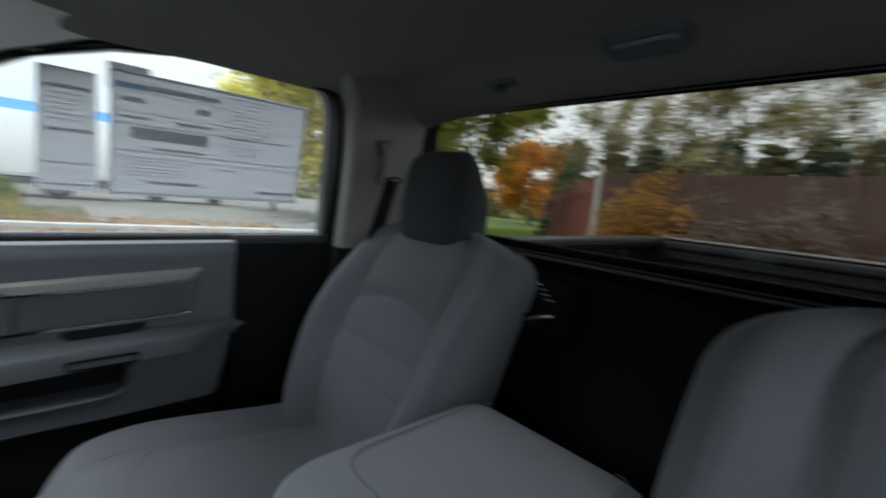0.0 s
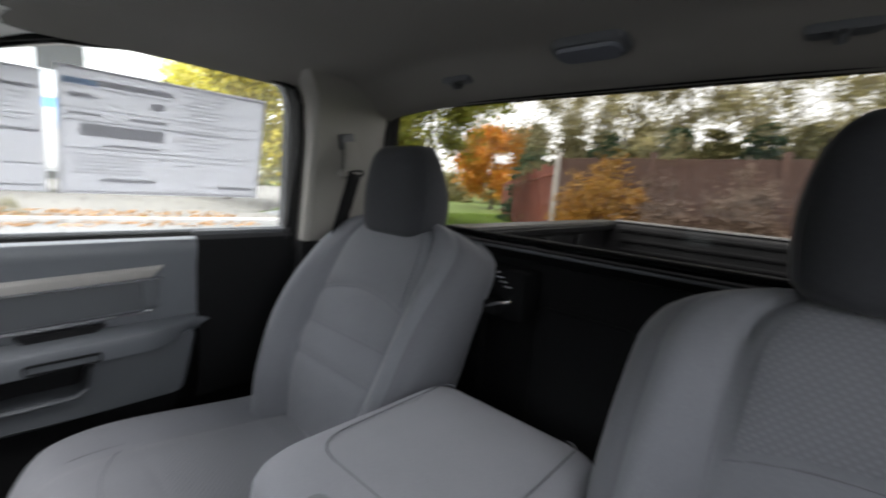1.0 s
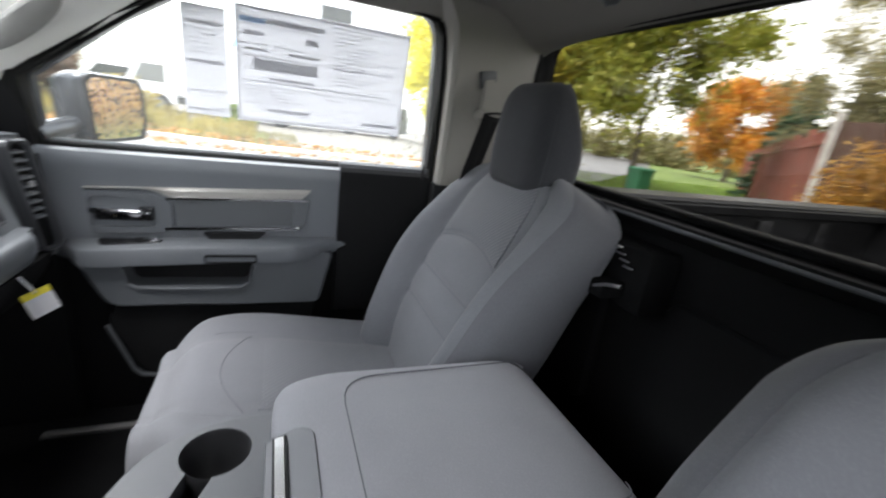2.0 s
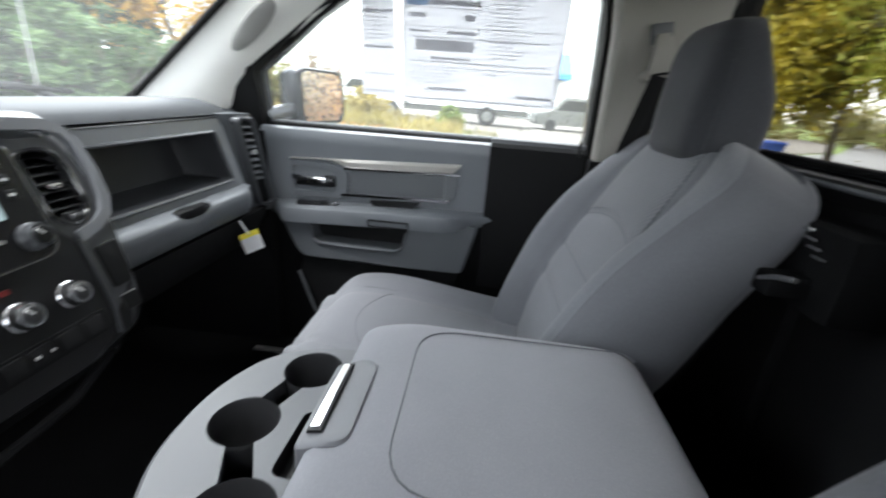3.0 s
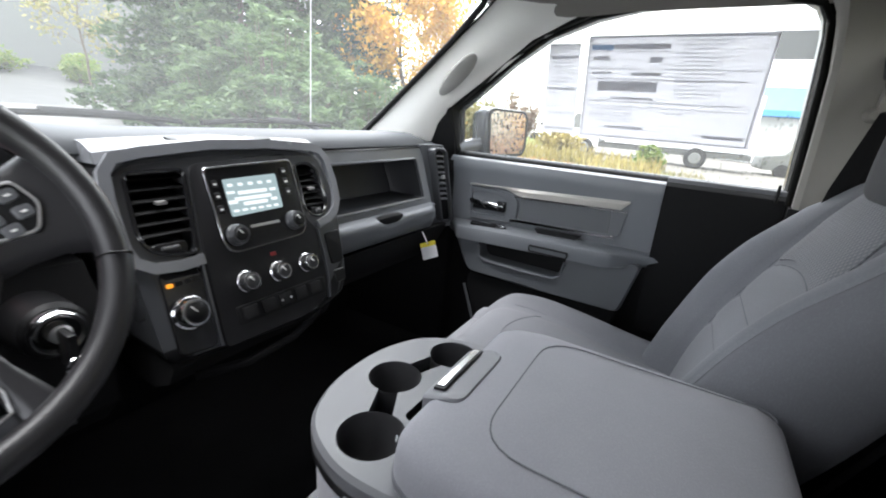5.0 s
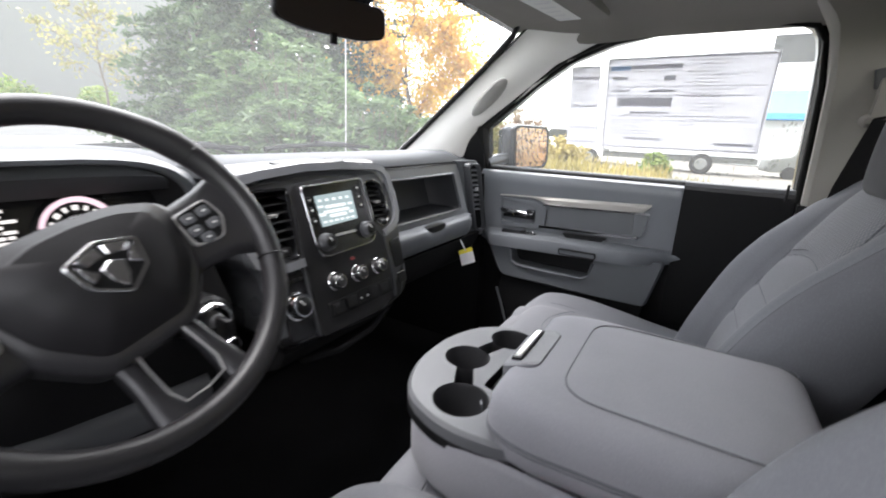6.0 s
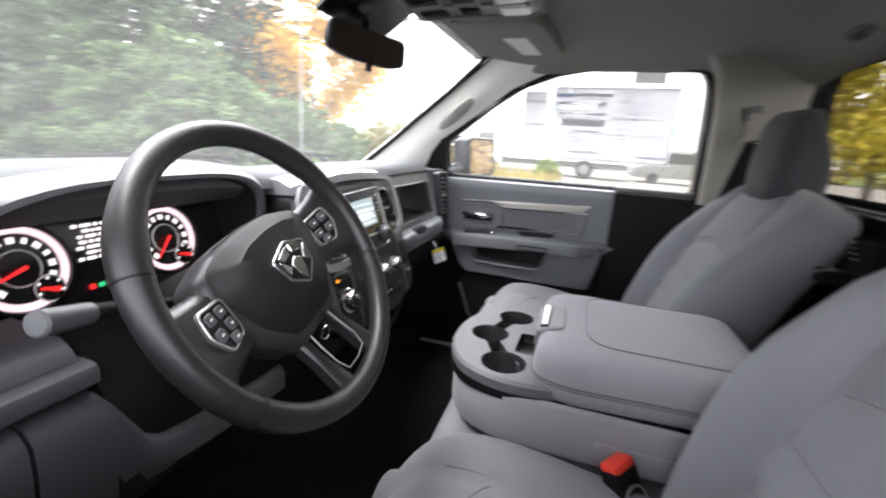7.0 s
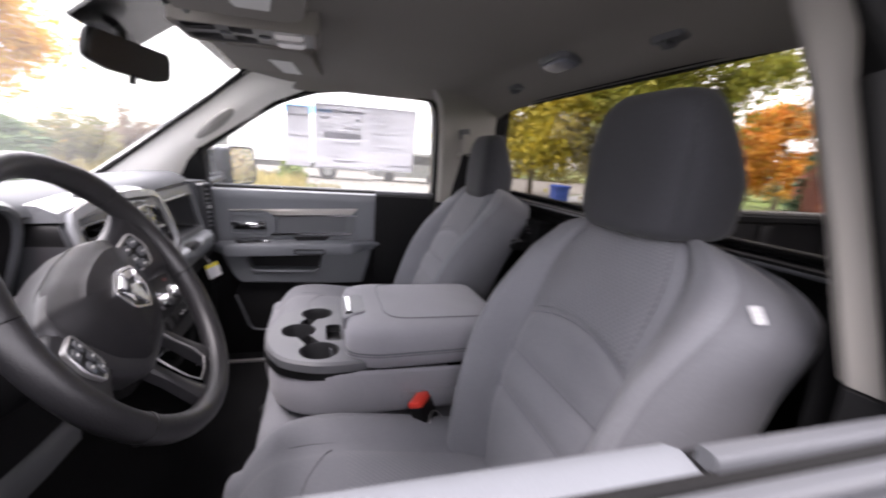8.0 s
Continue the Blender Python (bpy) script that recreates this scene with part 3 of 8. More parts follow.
for x0, x1, y0 in ((-0.38, 0.20, 0.725), (0.24, 0.74, 0.70)):
    root = thing("wiper", (x1, y0 + 0.03, 1.42), "black wiper blade parked on the cowl", "wiper", "windscreen wipers")
    bm = B()
    tube(bm, [(x0 + (x1 - x0) * t, y0 + 0.03 * (1 - (2 * t - 1) ** 2) + 0.02, 1.476 + 0.010 * math.sin(t * 3.1)) for t in [i / 10 for i in range(11)]], 0.008, 6)
    part("blade", bm, RUBBER, root)
    bm = B()
    tube(bm, [(x1 + 0.03, y0 + 0.05, 1.44), (x1 - 0.1, y0 + 0.07, 1.487), ((x0 + x1) / 2, y0 + 0.06, 1.492)], 0.009, 6)
    part("arm", bm, BLACK, root)
root = thing("antenna", (0.90, 1.02, 1.30), "thin metal radio antenna on the wing", "antenna")
bm = B()
rod(bm, (0.915, 1.02, 1.28), (0.915, 1.02, 1.34), 0.014, 0.007, 12, 0.002)
part("base", bm, BLACK, root)
bm = B()
rod(bm, (0.915, 1.02, 1.33), (0.915, 1.0, 2.12), 0.003, 0.002, 8)
part("mast", bm, SILVER, root)

# ---------- doors ----------


def door(s, number, label):
    """A front door: trim panel, armrest, handle, pocket, frame and sill. s is the side."""
    root = thing("door_%d" % number, (s * 0.93, -0.25, 0.55), label, "car door", kind="structure")

    def X(pts):
        return [(s * x, y, z) for x, y, z in pts]

    def face(name, outline, x0, depth, material, holes=(), edge=0.0, label="", lean=0.0, parent=root):
        bm = B()
        plate(bm, outline, list(holes), lambda u, v, d: (s * (x0 + (v - 1.25) * lean + d), u, v), depth, edge)
        return part(name, bm, material, parent, label)

    # upper trim: rolls over from the sill down to the armrest
    bm = B()
    rs = []
    for i in range(13):
        t = i / 12
        y = 0.252 - t * 0.697
        rs.append(X([(0.905, y, 1.40), (0.90, y, 1.414), (0.882, y, 1.418), (0.868, y, 1.412), (0.862, y, 1.398), (0.864, y, 1.375), (0.872, y, 1.345), (0.876, y, 1.25), (0.878, y, 1.17), (0.905, y, 1.16)]))
    loft(bm, rs)
    part("upper_trim", bm, SLATE_SOFT, root, "slate grey upper door trim")
    bm = B()
    loft(bm, [X([(0.915, y, 1.395), (0.905, y, 1.417), (0.885, y, 1.419), (0.872, y, 1.408), (0.868, y, 1.37), (0.868, y, 1.02), (0.89, y, 0.95), (0.915, y, 0.95)]) for y in (-0.4455, -0.6, -0.722)])
    part("rear_trim", bm, BLACK_SOFT, root, "black rear door trim")
    bm = B()
    tube(bm, X([(0.905, 0.25, 1.411), (0.905, -0.2, 1.413), (0.905, -0.72, 1.416)]), 0.004, 6)
    part("sill_seal", bm, RUBBER, root, "black rubber window seal")
    # lower trim with the pocket's opening
    pocket = rounded([(0.106, 1.145), (0.082, 1.072), (-0.198, 1.068), (-0.216, 1.145)], [0.006, 0.016, 0.016, 0.006])
    low = rounded([(0.205, 1.165), (0.180, 1.10), (0.138, 1.016), (-0.12, 1.006), (-0.398, 1.008), (-0.436, 1.17)], [0.02, 0.04, 0.03, 0.05, 0.018, 0.02])
    face("lower_trim", low, 0.845, 0.07, SLATE, [pocket], 0.008, "slate grey lower trim with map pocket", 0.03)
    face("pocket_back", rrect(-0.055, 1.105, 0.36, 0.11, 0.01), 0.90, 0.01, BLACK)
    bm = B()
    tube(bm, X([(0.842, 0.098, 1.118), (0.839, 0.086, 1.080), (0.836, 0.070, 1.068), (0.832, 0.0, 1.066), (0.830, -0.10, 1.065), (0.833, -0.180, 1.065), (0.837, -0.200, 1.078), (0.842, -0.212, 1.125)]), 0.0055, 8)
    part("pocket_lip", bm, SLATE, root)
    bm = B()
    tube(bm, X([(0.858, 0.150, 0.95), (0.856, 0.126, 0.89), (0.855, 0.098, 0.812), (0.855, 0.078, 0.791), (0.855, 0.050, 0.787), (0.855, -0.15, 0.785), (0.856, -0.32, 0.790)]), 0.0055, 8)
    part("lower_edge", bm, SLATE, root, "grey edge of the lower door panel")
    low2 = rounded([(0.150, 0.955), (0.080, 0.790), (-0.33, 0.790), (-0.40, 1.02), (0.130, 1.02)], 0.02)
    face("lower_panel", low2, 0.866, 0.04, BLACK_SOFT, edge=0.004, label="black lower door panel")
    # outer skin and frame
    skin = rounded([(0.42, 0.55), (0.45, 1.36), (-0.735, 1.40), (-0.735, 0.55)], 0.03)
    face("outer_skin", skin, 0.93, 0.05, PAINT, label="dark grey painted door skin")
    face("inner_skin", [(0.30, 0.6), (0.30, 1.38), (-0.73, 1.40), (-0.73, 0.6)], 0.916, 0.01, BLACK)
    outer = [(0.28, 1.385), (0.275, 1.585), (0.18, 1.655), (0.07, 1.738), (-0.055, 1.812), (-0.18, 1.852), (-0.30, 1.872), (-0.45, 1.882), (-0.61, 1.882), (-0.69, 1.868), (-0.712, 1.81), (-0.728, 1.66), (-0.75, 1.40)]
    bm = B()
    plate(bm, outer, [WINDOW], lambda u, v, d: (s * (glass_x(v) + (-0.028 if v > 1.45 else 0.004) + d), u, v), 0.045)
    part("window_frame", bm, RUBBER, root, "black window frame")
    bm = B()
    plate(bm, [(y, z) for y, z in outer], [[(y + 0.003 * (1 if y < -0.2 else -1), z) for y, z in WINDOW]], lambda u, v, d: (s * (glass_x(v) + 0.030 + d), u, v), 0.03)
    part("outer_frame", bm, PAINT, root, "dark grey painted outer frame")
    bm = B()
    rod(bm, X([(0.873, -0.70, 1.40)])[0], X([(0.873, -0.70, 1.447)])[0], 0.0045, 0.0035, 10, 0.001)
    part("lock_pin", bm, BLACK, root, "black lock pin")
    # rubber lips and mouldings along the window slot
    for xa, xb, za, m, nm in ((0.892, 0.908, 1.431, KNEE, "inner_lip"), (0.914, 0.921, 1.427, RUBBER, "outer_lip"), (0.926, 0.941, 1.432, KNEE, "belt_moulding")):
        bm = B()
        loft(bm, [X([(xa, y, 1.405), (xa, y, za - 0.004), (xa + 0.002, y, za - 0.001), ((xa + xb) / 2, y, za), (xb - 0.002, y, za - 0.001), (xb, y, za - 0.004), (xb, y, 1.405)]) for y in (-0.446 if nm == "inner_lip" else 0.25, -0.55, -0.722)])
        part(nm, bm, m, root)
    bm = B()
    loft(bm, [X([(0.943, y, 1.36), (0.943, y, 1.424), (0.948, y, 1.428), (0.958, y, 1.426), (0.975, y, 1.412), (0.985, y, 1.39), (0.988, y, 1.36)]) for y in (0.40, 0.0, -0.4, -0.735)])
    part("shoulder", bm, PAINT, root, "dark grey painted door shoulder")
    # armrest
    bm = B()
    rs = []
    for i in range(25):
        t = i / 24
        y = 0.238 - t * 0.712
        bulge = smooth01(t / 0.10) * smooth01((1 - t) / 0.22)
        xi = 0.868 - 0.062 * bulge
        zt = 1.184 + 0.016 * t + 0.004 * math.sin(t * 3)
        hh = 0.030 + 0.022 * bulge
        rs.append(X([(0.885, y, zt + 0.006), (0.872 - 0.01 * bulge, y, zt + 0.004), (xi + 0.012, y, zt), (xi + 0.003, y, zt - 0.006), (xi, y, zt - 0.016), (xi + 0.006, y, zt - hh), (xi + 0.03 * bulge + 0.008, y, zt - hh - 0.008), (0.885, y, zt - hh - 0.01)]))
    loft(bm, rs)
    arm = part("armrest", bm, SLATE_SOFT, root, "padded slate grey armrest")
    face("pull_cup", rounded([(-0.088, 1.216), (-0.104, 1.197), (-0.222, 1.199), (-0.246, 1.219)], 0.006), 0.858, 0.02, BLACK, parent=arm)
    bm = B()
    slot = rrect(-0.160, 1.160, 0.128, 0.022, 0.006)
    plate(bm, slot, [rrect(-0.160, 1.160, 0.120, 0.014, 0.004)], lambda u, v, d: (s * (0.8005 + d), u, v), 0.012, 0.001)
    part("reflector_rim", bm, BLACK, arm)
    bm = B()
    plate(bm, rrect(-0.160, 1.160, 0.120, 0.014, 0.004), [], lambda u, v, d: (s * (0.803 + d), u, v), 0.01, 0.001)
    part("reflector", bm, SLATE, arm)
    # switch block
    bm = B()
    plate(bm, rounded([(0.868, 0.15), (0.868, 0.0), (0.835, 0.005), (0.828, 0.135)], 0.012), [], lambda u, v, d: (s * u, v, 1.196 - d), 0.012, 0.003)
    sw = part("switch_panel", bm, GLOSS, arm, "black window switch panel")
    for yy in (0.055, 0.025):
        bm = B()
        box(bm, s * 0.842, s * 0.858, yy - 0.010, yy + 0.010, 1.194, 1.203, 0.003)
        part("switch", bm, CHROME if yy < 0.04 else BLACK, sw)
    # decorative insert: silver upper bar that swells behind the handle, dark field, chrome rim, handle
    bm = B()
    rs = []
    for i in range(25):
        t = i / 24
        y = 0.166 - t * 0.530
        k = smooth01((t - 0.22) / 0.16)
        end = math.sqrt(max(0.0, 1 - max(0.0, (t - 0.955) / 0.045) ** 2))
        top, deep = 1.328 + 0.021 * t, (0.0045 + 0.0235 * k) * (0.25 + 0.75 * end)
        rs.append(X([(0.878, y, top), (0.866, y, top - 0.001), (0.861, y, top - deep * 0.30), (0.862, y, top - deep * 0.62), (0.868, y, top - deep), (0.878, y, top - deep)]))
    loft(bm, rs)
    part("trim_bar", bm, BAR, root, "satin silver trim bar")
    face("end_plate", rounded([(-0.318, 1.314), (-0.320, 1.236), (-0.352, 1.237), (-0.364, 1.316)], [0.003, 0.006, 0.012, 0.004]), 0.868, 0.01, SLATE, edge=0.003)
    face("insert", rounded([(-0.022, 1.304), (-0.020, 1.230), (-0.322, 1.238), (-0.322, 1.312)], 0.006), 0.872, 0.01, INSERT, edge=0.004, label="grained dark slate insert")
    bm = B()
    strip(bm, X([(0.866, 0.002, 1.2245), (0.866, -0.15, 1.2275), (0.866, -0.30, 1.2310), (0.866, -0.337, 1.2320)]), 0.0075, 0.006, (s, 0, 0))
    part("chrome_strip", bm, CHROME, root, "thin chrome strip")
    bm = B()
    rod(bm, X([(0.868, -0.333, 1.2325)])[0], X([(0.862, -0.333, 1.2325)])[0], 0.006, None, 12, 0.002)
    part("chrome_end", bm, CHROME, root)
    bm = B()
    strip(bm, X([(0.864, -0.006, 1.3065), (0.864, -0.18, 1.3115), (0.864, -0.362, 1.3165)]), 0.006, 0.004, (s, 0, 0))
    part("chrome_strip", bm, CHROME, root)
    bezel = face("handle_bezel", rounded([(0.166, 1.322), (0.160, 1.205), (0.000, 1.210), (-0.018, 1.226), (-0.020, 1.292), (0.012, 1.318)], [0.01, 0.012, 0.012, 0.01, 0.012, 0.02]), 0.866, 0.012, SLATE, [rounded([(0.156, 1.306), (0.156, 1.226), (0.020, 1.228), (0.020, 1.288), (0.066, 1.304)], 0.012)], 0.003, "slate handle surround")
    face("handle_cup", rrect(0.088, 1.266, 0.145, 0.088, 0.01), 0.886, 0.006, SLATE, parent=bezel)
    bm = B()
    rs = []
    for i in range(11):
        t = i / 10
        y = 0.160 - 0.118 * t
        h = 0.008 + 0.004 * math.sin(t * 3.0)
        xo = 0.862 - 0.012 * math.sin(t * 3.14)
        zc = 1.271 - 0.008 * t
        rs.append(X([(xo + 0.010, y, zc + h), (xo, y, zc + h * 0.8), (xo - 0.002, y, zc), (xo, y, zc - h * 0.8), (xo + 0.010, y, zc - h)]))
    loft(bm, rs)
    part("handle", bm, CHROME, bezel, "chrome inside door handle")
    bm = B()
    box(bm, s * 0.868, s * 0.885, 0.050, 0.150, 1.243, 1.257, 0.004)
    part("handle_shadow_bar", bm, BLACK, bezel)
    bm = B()
    box(bm, s * 0.858, s * 0.884, 0.024, 0.056, 1.246, 1.281, 0.004)
    part("lock_lever", bm, GLOSS, bezel, "gloss black lock lever")
    bm = B()
    box(bm, s * 0.8565, s * 0.859, 0.030, 0.050, 1.262, 1.268, 0.0008)
    part("lock_mark", bm, LATCH, bezel)
    return root


INSERT = mat("insert_plastic", (0.075, 0.079, 0.086), 0.5, vary=0.08, grain=500, bump=0.3)
door_p = door(1, 1, "passenger door with slate trim and raised glass")
bm = B()
plate(bm, [(y, z) for y, z in WINDOW], [], lambda u, v, d: (glass_x(v) + 0.012 + d, u, v), 0.004)
g = part("pane", bm, GLASS_SIDE, door_p, "side glass spotted with rain")
g.visible_shadow = False


def drops(name, f, spots, size, seed, parent):
    """Raindrops: small uneven domes on a surface f(u, v, height)."""
    rg = random.Random(seed)
    bm = B()
    for u0, u1, v0, v1, n in spots:
        for _ in range(n):
            u, v, r = rg.uniform(u0, u1), rg.uniform(v0, v1), size * rg.uniform(0.35, 1.3) ** 1.6
            tall = rg.uniform(0.9, 1.7)
            rs = [[f(u + r * k * math.cos(1.047 * i), v + r * k * tall * math.sin(1.047 * i), r * h) for i in range(6)] for k, h in ((1.0, 0.0), (0.75, 0.32), (0.25, 0.48))]
            loft(bm, rs)
    return tagged(part(name, bm, DROPLET, parent, "clear raindrops", angle=80), kind="stuff")


drops("raindrops", lambda u, v, h: (glass_x(v) + 0.0165 + h, u, v), ((-0.70, -0.60, 1.44, 1.62, 90), (-0.60, -0.02, 1.43, 1.52, 110), (0.0, 0.22, 1.43, 1.56, 60), (-0.66, -0.2, 1.79, 1.84, 40)), 0.0032, 5, door_p)
door(-1, 2, "driver door with slate trim and window lowered")
# ---------- dashboard ----------
dash = thing("dashboard", (0.0, 0.40, 0.95), "slate grey dashboard with black centre stack", "dashboard")


def dash_top(x):
    """Cross-section of the upper pad at x, as (y, z), from the windscreen to the seam."""
    rise = 0.024 * math.exp(-((x + 0.47) / 0.22) ** 4)
    back = 0.02 * abs(x / 0.8) ** 3
    fall = 0.03 * smooth01((abs(x) - 0.66) / 0.16)
    return [(0.70, 1.41), (0.60 + 0.06 * (1 - (x / 0.8) ** 2), 1.452 - fall), (0.50, 1.474 - fall + rise * 0.4), (0.40, 1.486 - fall + rise), (0.32, 1.488 - fall + rise), (0.285 + back, 1.482 - fall + rise),
            (0.264 + back, 1.468 - fall + rise), (0.258 + back, 1.452 - fall + rise * 0.8), (0.30, 1.44 - fall), (0.60, 1.40)]


bm = B()
loft(bm, [[(x, y, z) for y, z in dash_top(x)] for x in [-0.83 + 1.66 * i / 48 for i in range(49)]])
part("top_pad", bm, DASH, dash, "soft grey upper dash pad")
bm = B()
loft(bm, [[(x, y, z) for y, z in ((0.262, 1.449), (0.256, 1.4455), (0.262, 1.442), (0.30, 1.44))] for x in (0.20, 0.5, 0.72)])
part("seam_gap", bm, BLACK, dash)
# passenger side: open bin over the glove box
bm = B()
BIN = rounded([(0.225, 1.292), (0.650, 1.292), (0.628, 1.415), (0.232, 1.415)], 0.010)


def pas_f(u, v, d):
    return (u, 0.225 + (v - 1.30) * 0.22 + d, v)


plate(bm, rounded([(0.16, 1.262), (0.70, 1.262), (0.675, 1.445), (0.16, 1.445)], 0.012), [BIN], pas_f, 0.03, 0.004)
part("passenger_panel", bm, DASH_LOW, dash, "grey panel around an open storage bin")
bm = B()
rs = []
for d, k in ((0.004, 1.0), (0.06, 0.97), (0.10, 0.93), (0.112, 0.88)):
    cx, cz = 0.43, 1.350
    rs.append([pas_f(cx + (u - cx) * k, cz + (v - cz) * k, d) for u, v in BIN])
loft(bm, rs, caps=False)
f = [v for v in bm.verts][-len(BIN):]
bm.faces.new(f)
part("bin", bm, BIN_LINER, dash, "dark open storage bin")
bm = B()
tube(bm, [pas_f(u, v, -0.002) for u, v in BIN], 0.004, 6, closed=True)
part("bin_rim", bm, STACK_RIM, dash)
bm = B()
rs = []
for i in range(21):
    x = 0.165 + 0.525 * i / 20
    notch = 0.022 * smooth01(1 - abs(x - 0.44) / 0.06 * 0.8) if abs(x - 0.44) < 0.075 else 0
    e = smooth01(min((0.69 - x) / 0.03, 1))
    out = 0.02 * (1 - e)
    rs.append([(x, 0.30, 1.275), (x, 0.222, 1.274), (x, 0.198 + notch * 0.7, 1.271), (x, 0.188 + notch * 0.7 + out, 1.267), (x, 0.183 + notch * 0.6 + out, 1.260), (x, 0.181 + notch * 0.2 + out, 1.240), (x, 0.186 + out, 1.222), (x, 0.194 + out, 1.205), (x, 0.215, 1.192), (x, 0.30, 1.185)])
loft(bm, rs)
glove = part("glove_box_lid", bm, SLATE, dash, "slate glove box lid")
bm = B()
box(bm, 0.385, 0.495, 0.188, 0.220, 1.250, 1.2715, 0.005)
part("latch_recess", bm, BLACK, glove)
bm = B()
loft(bm, [[(x, 0.34, 1.185), (x, 0.215, 1.184), (x, 0.222, 1.16), (x, 0.25, 1.11), (x, 0.29, 1.06), (x, 0.38, 1.02), (x, 0.42, 1.06)] for x in (0.165, 0.45, 0.70, 0.80)])
part("lower_panel", bm, BLACK_SOFT, dash, "black lower panel")
# end caps with upright side vents


def end_vent(s):
    bm = B()
    rs = []
    for z, x0, x1 in ((1.455, 0.660, 0.765), (1.40, 0.675, 0.795), (1.30, 0.705, 0.835), (1.21, 0.730, 0.852), (1.165, 0.740, 0.862)):
        rs.append([(s * x, y, z) for x, y in ((x0, 0.32), (x0, 0.254), (x0 + 0.012, 0.248), (x1 - 0.028, 0.223), (x1 - 0.012, 0.224), (x1, 0.245), (x1, 0.40))])
    loft(bm, rs)
    part("end_cap", bm, SLATE, dash)

    def F(u, v, d):
        z = 1.318 + v
        return (s * (0.758 + u - v * 0.34), 0.2155 - 0.33 * u + d, z)
    bm = B()
    plate(bm, rrect(0, 0, 0.056, 0.262, 0.018), [rrect(0.0, 0.0, 0.042, 0.246, 0.015)], lambda u, v, d: F(u, v, d - 0.006), 0.026, 0.003)
    v = part("side_vent", bm, STACK_RIM, dash, "upright side air vent")
    bm = B()
    plate(bm, rrect(0, 0, 0.043, 0.247, 0.015), [], lambda u, w, d: F(u, w, d + 0.008), 0.004)
    part("vent_back", bm, VENT_BLACK, v)
    for i in range(9):
        bm = B()
        z = 0.104 - i * 0.0185
        pts = [F(-0.020, z, -0.003), F(0.012, z, -0.003), F(0.012, z + 0.003, 0.008), F(-0.020, z + 0.003, 0.008)]
        loft(bm, [[Vector(p) + Vector((0, 0, 0.0022)) for p in pts], [Vector(p) - Vector((0, 0, 0.0022)) for p in pts]])
        # Pale material paints the light that the slats catch.
        part("slat", bm, STACK_LIP, v)
    bm = B()
    box(bm, -0.007, 0.007, -0.004, 0.004, -0.006, 0.006, 0.002, m=Matrix.Translation(F(0, 0.035, -0.004)))
    part("vent_tab", bm, SILVER, v)


end_vent(1)
end_vent(-1)

# centre stack: leaning face, u to the right, v is the height
LEAN_K = 0.35


def st(u, v, d=0.0):
    return (u, 0.158 + (v - 1.30) * LEAN_K + d, v)


HOUSE = rounded([(-0.200, 1.152), (-0.206, 1.286), (-0.222, 1.310), (-0.222, 1.455), (-0.05, 1.474), (0.196, 1.462), (0.222, 1.35), (0.210, 1.262), (0.198, 1.185), (0.176, 1.152), (0.06, 1.128)], [0.02, 0.02, 0.02, 0.05, 0.05, 0.05, 0.05, 0.04, 0.03, 0.02, 0.03], 6)
L_VENT = rounded([(-0.196, 1.322), (-0.190, 1.434), (-0.104, 1.434), (-0.118, 1.305)], [0.035, 0.012, 0.010, 0.012], 5)
R_VENT = rounded([(0.117, 1.340), (0.115, 1.428), (0.150, 1.432), (0.172, 1.420), (0.180, 1.345), (0.150, 1.320)], [0.012, 0.008, 0.02, 0.02, 0.03, 0.02], 4)
bm = B()
plate(bm, HOUSE, [L_VENT, R_VENT], st, 0.20, 0.016)
# Low edge faces and the rear are set to black, darker than the rim.
for f in bm.faces:
    q = f.calc_center_median()
    f.material_index = 1 if q.z < 1.19 and abs(f.normal.y) < 0.97 or q.y > 0.30 else 0
stack = part("centre_panel", bm, [STACK_RIM, BLACK], dash, "grey centre stack surround")
bm = B()
loft(bm, [[(x, 0.345, 1.478), (x, 0.25, 1.484 - 0.01 * abs(x + 0.01) / 0.2), (x, 0.222, 1.474 - 0.012 * (abs(x + 0.01) / 0.2) ** 2), (x, 0.214, 1.462 - 0.015 * (abs(x + 0.01) / 0.2) ** 2), (x, 0.345, 1.44)] for x in [-0.215 + 0.41 * i / 16 for i in range(17)]])
part("upper_tray", bm, STACK_LIP, dash, "grey tray above the screen")
bm = B()
plate(bm, rrect(-0.005, 0.246, 0.20, 0.016, 0.007), [], lambda u, v, d: (u, v, 1.4855 - d - 0.009 * abs(u) / 0.2 - (0.004 if v < 0.244 else 0)), 0.006)
part("tray_slot", bm, BLACK, dash)
# dark upper face round the vents and the pale frame lip about it
bm = B()
plate(bm, rounded([(-0.203, 1.312), (-0.212, 1.330), (-0.206, 1.440), (-0.05, 1.454), (0.180, 1.444), (0.192, 1.36), (0.172, 1.318), (0.128, 1.306), (-0.10, 1.300)], [0.02, 0.02, 0.03, 0.05, 0.03, 0.04, 0.02, 0.01, 0.01]), [L_VENT, R_VENT], lambda u, v, d: st(u, v, d - 0.002), 0.006)
part("upper_face", bm, STACK_FACE, stack, "dark grey face round the vents")
bm = B()
lip = [(-0.112, 1.296), (-0.150, 1.294), (-0.186, 1.298), (-0.209, 1.312), (-0.216, 1.335), (-0.217, 1.40), (-0.213, 1.436), (-0.198, 1.454), (-0.16, 1.461), (-0.05, 1.470), (0.06, 1.469), (0.165, 1.462), (0.190, 1.454), (0.203, 1.436), (0.209, 1.39), (0.206, 1.352), (0.194, 1.330), (0.170, 1.316), (0.138, 1.308)]
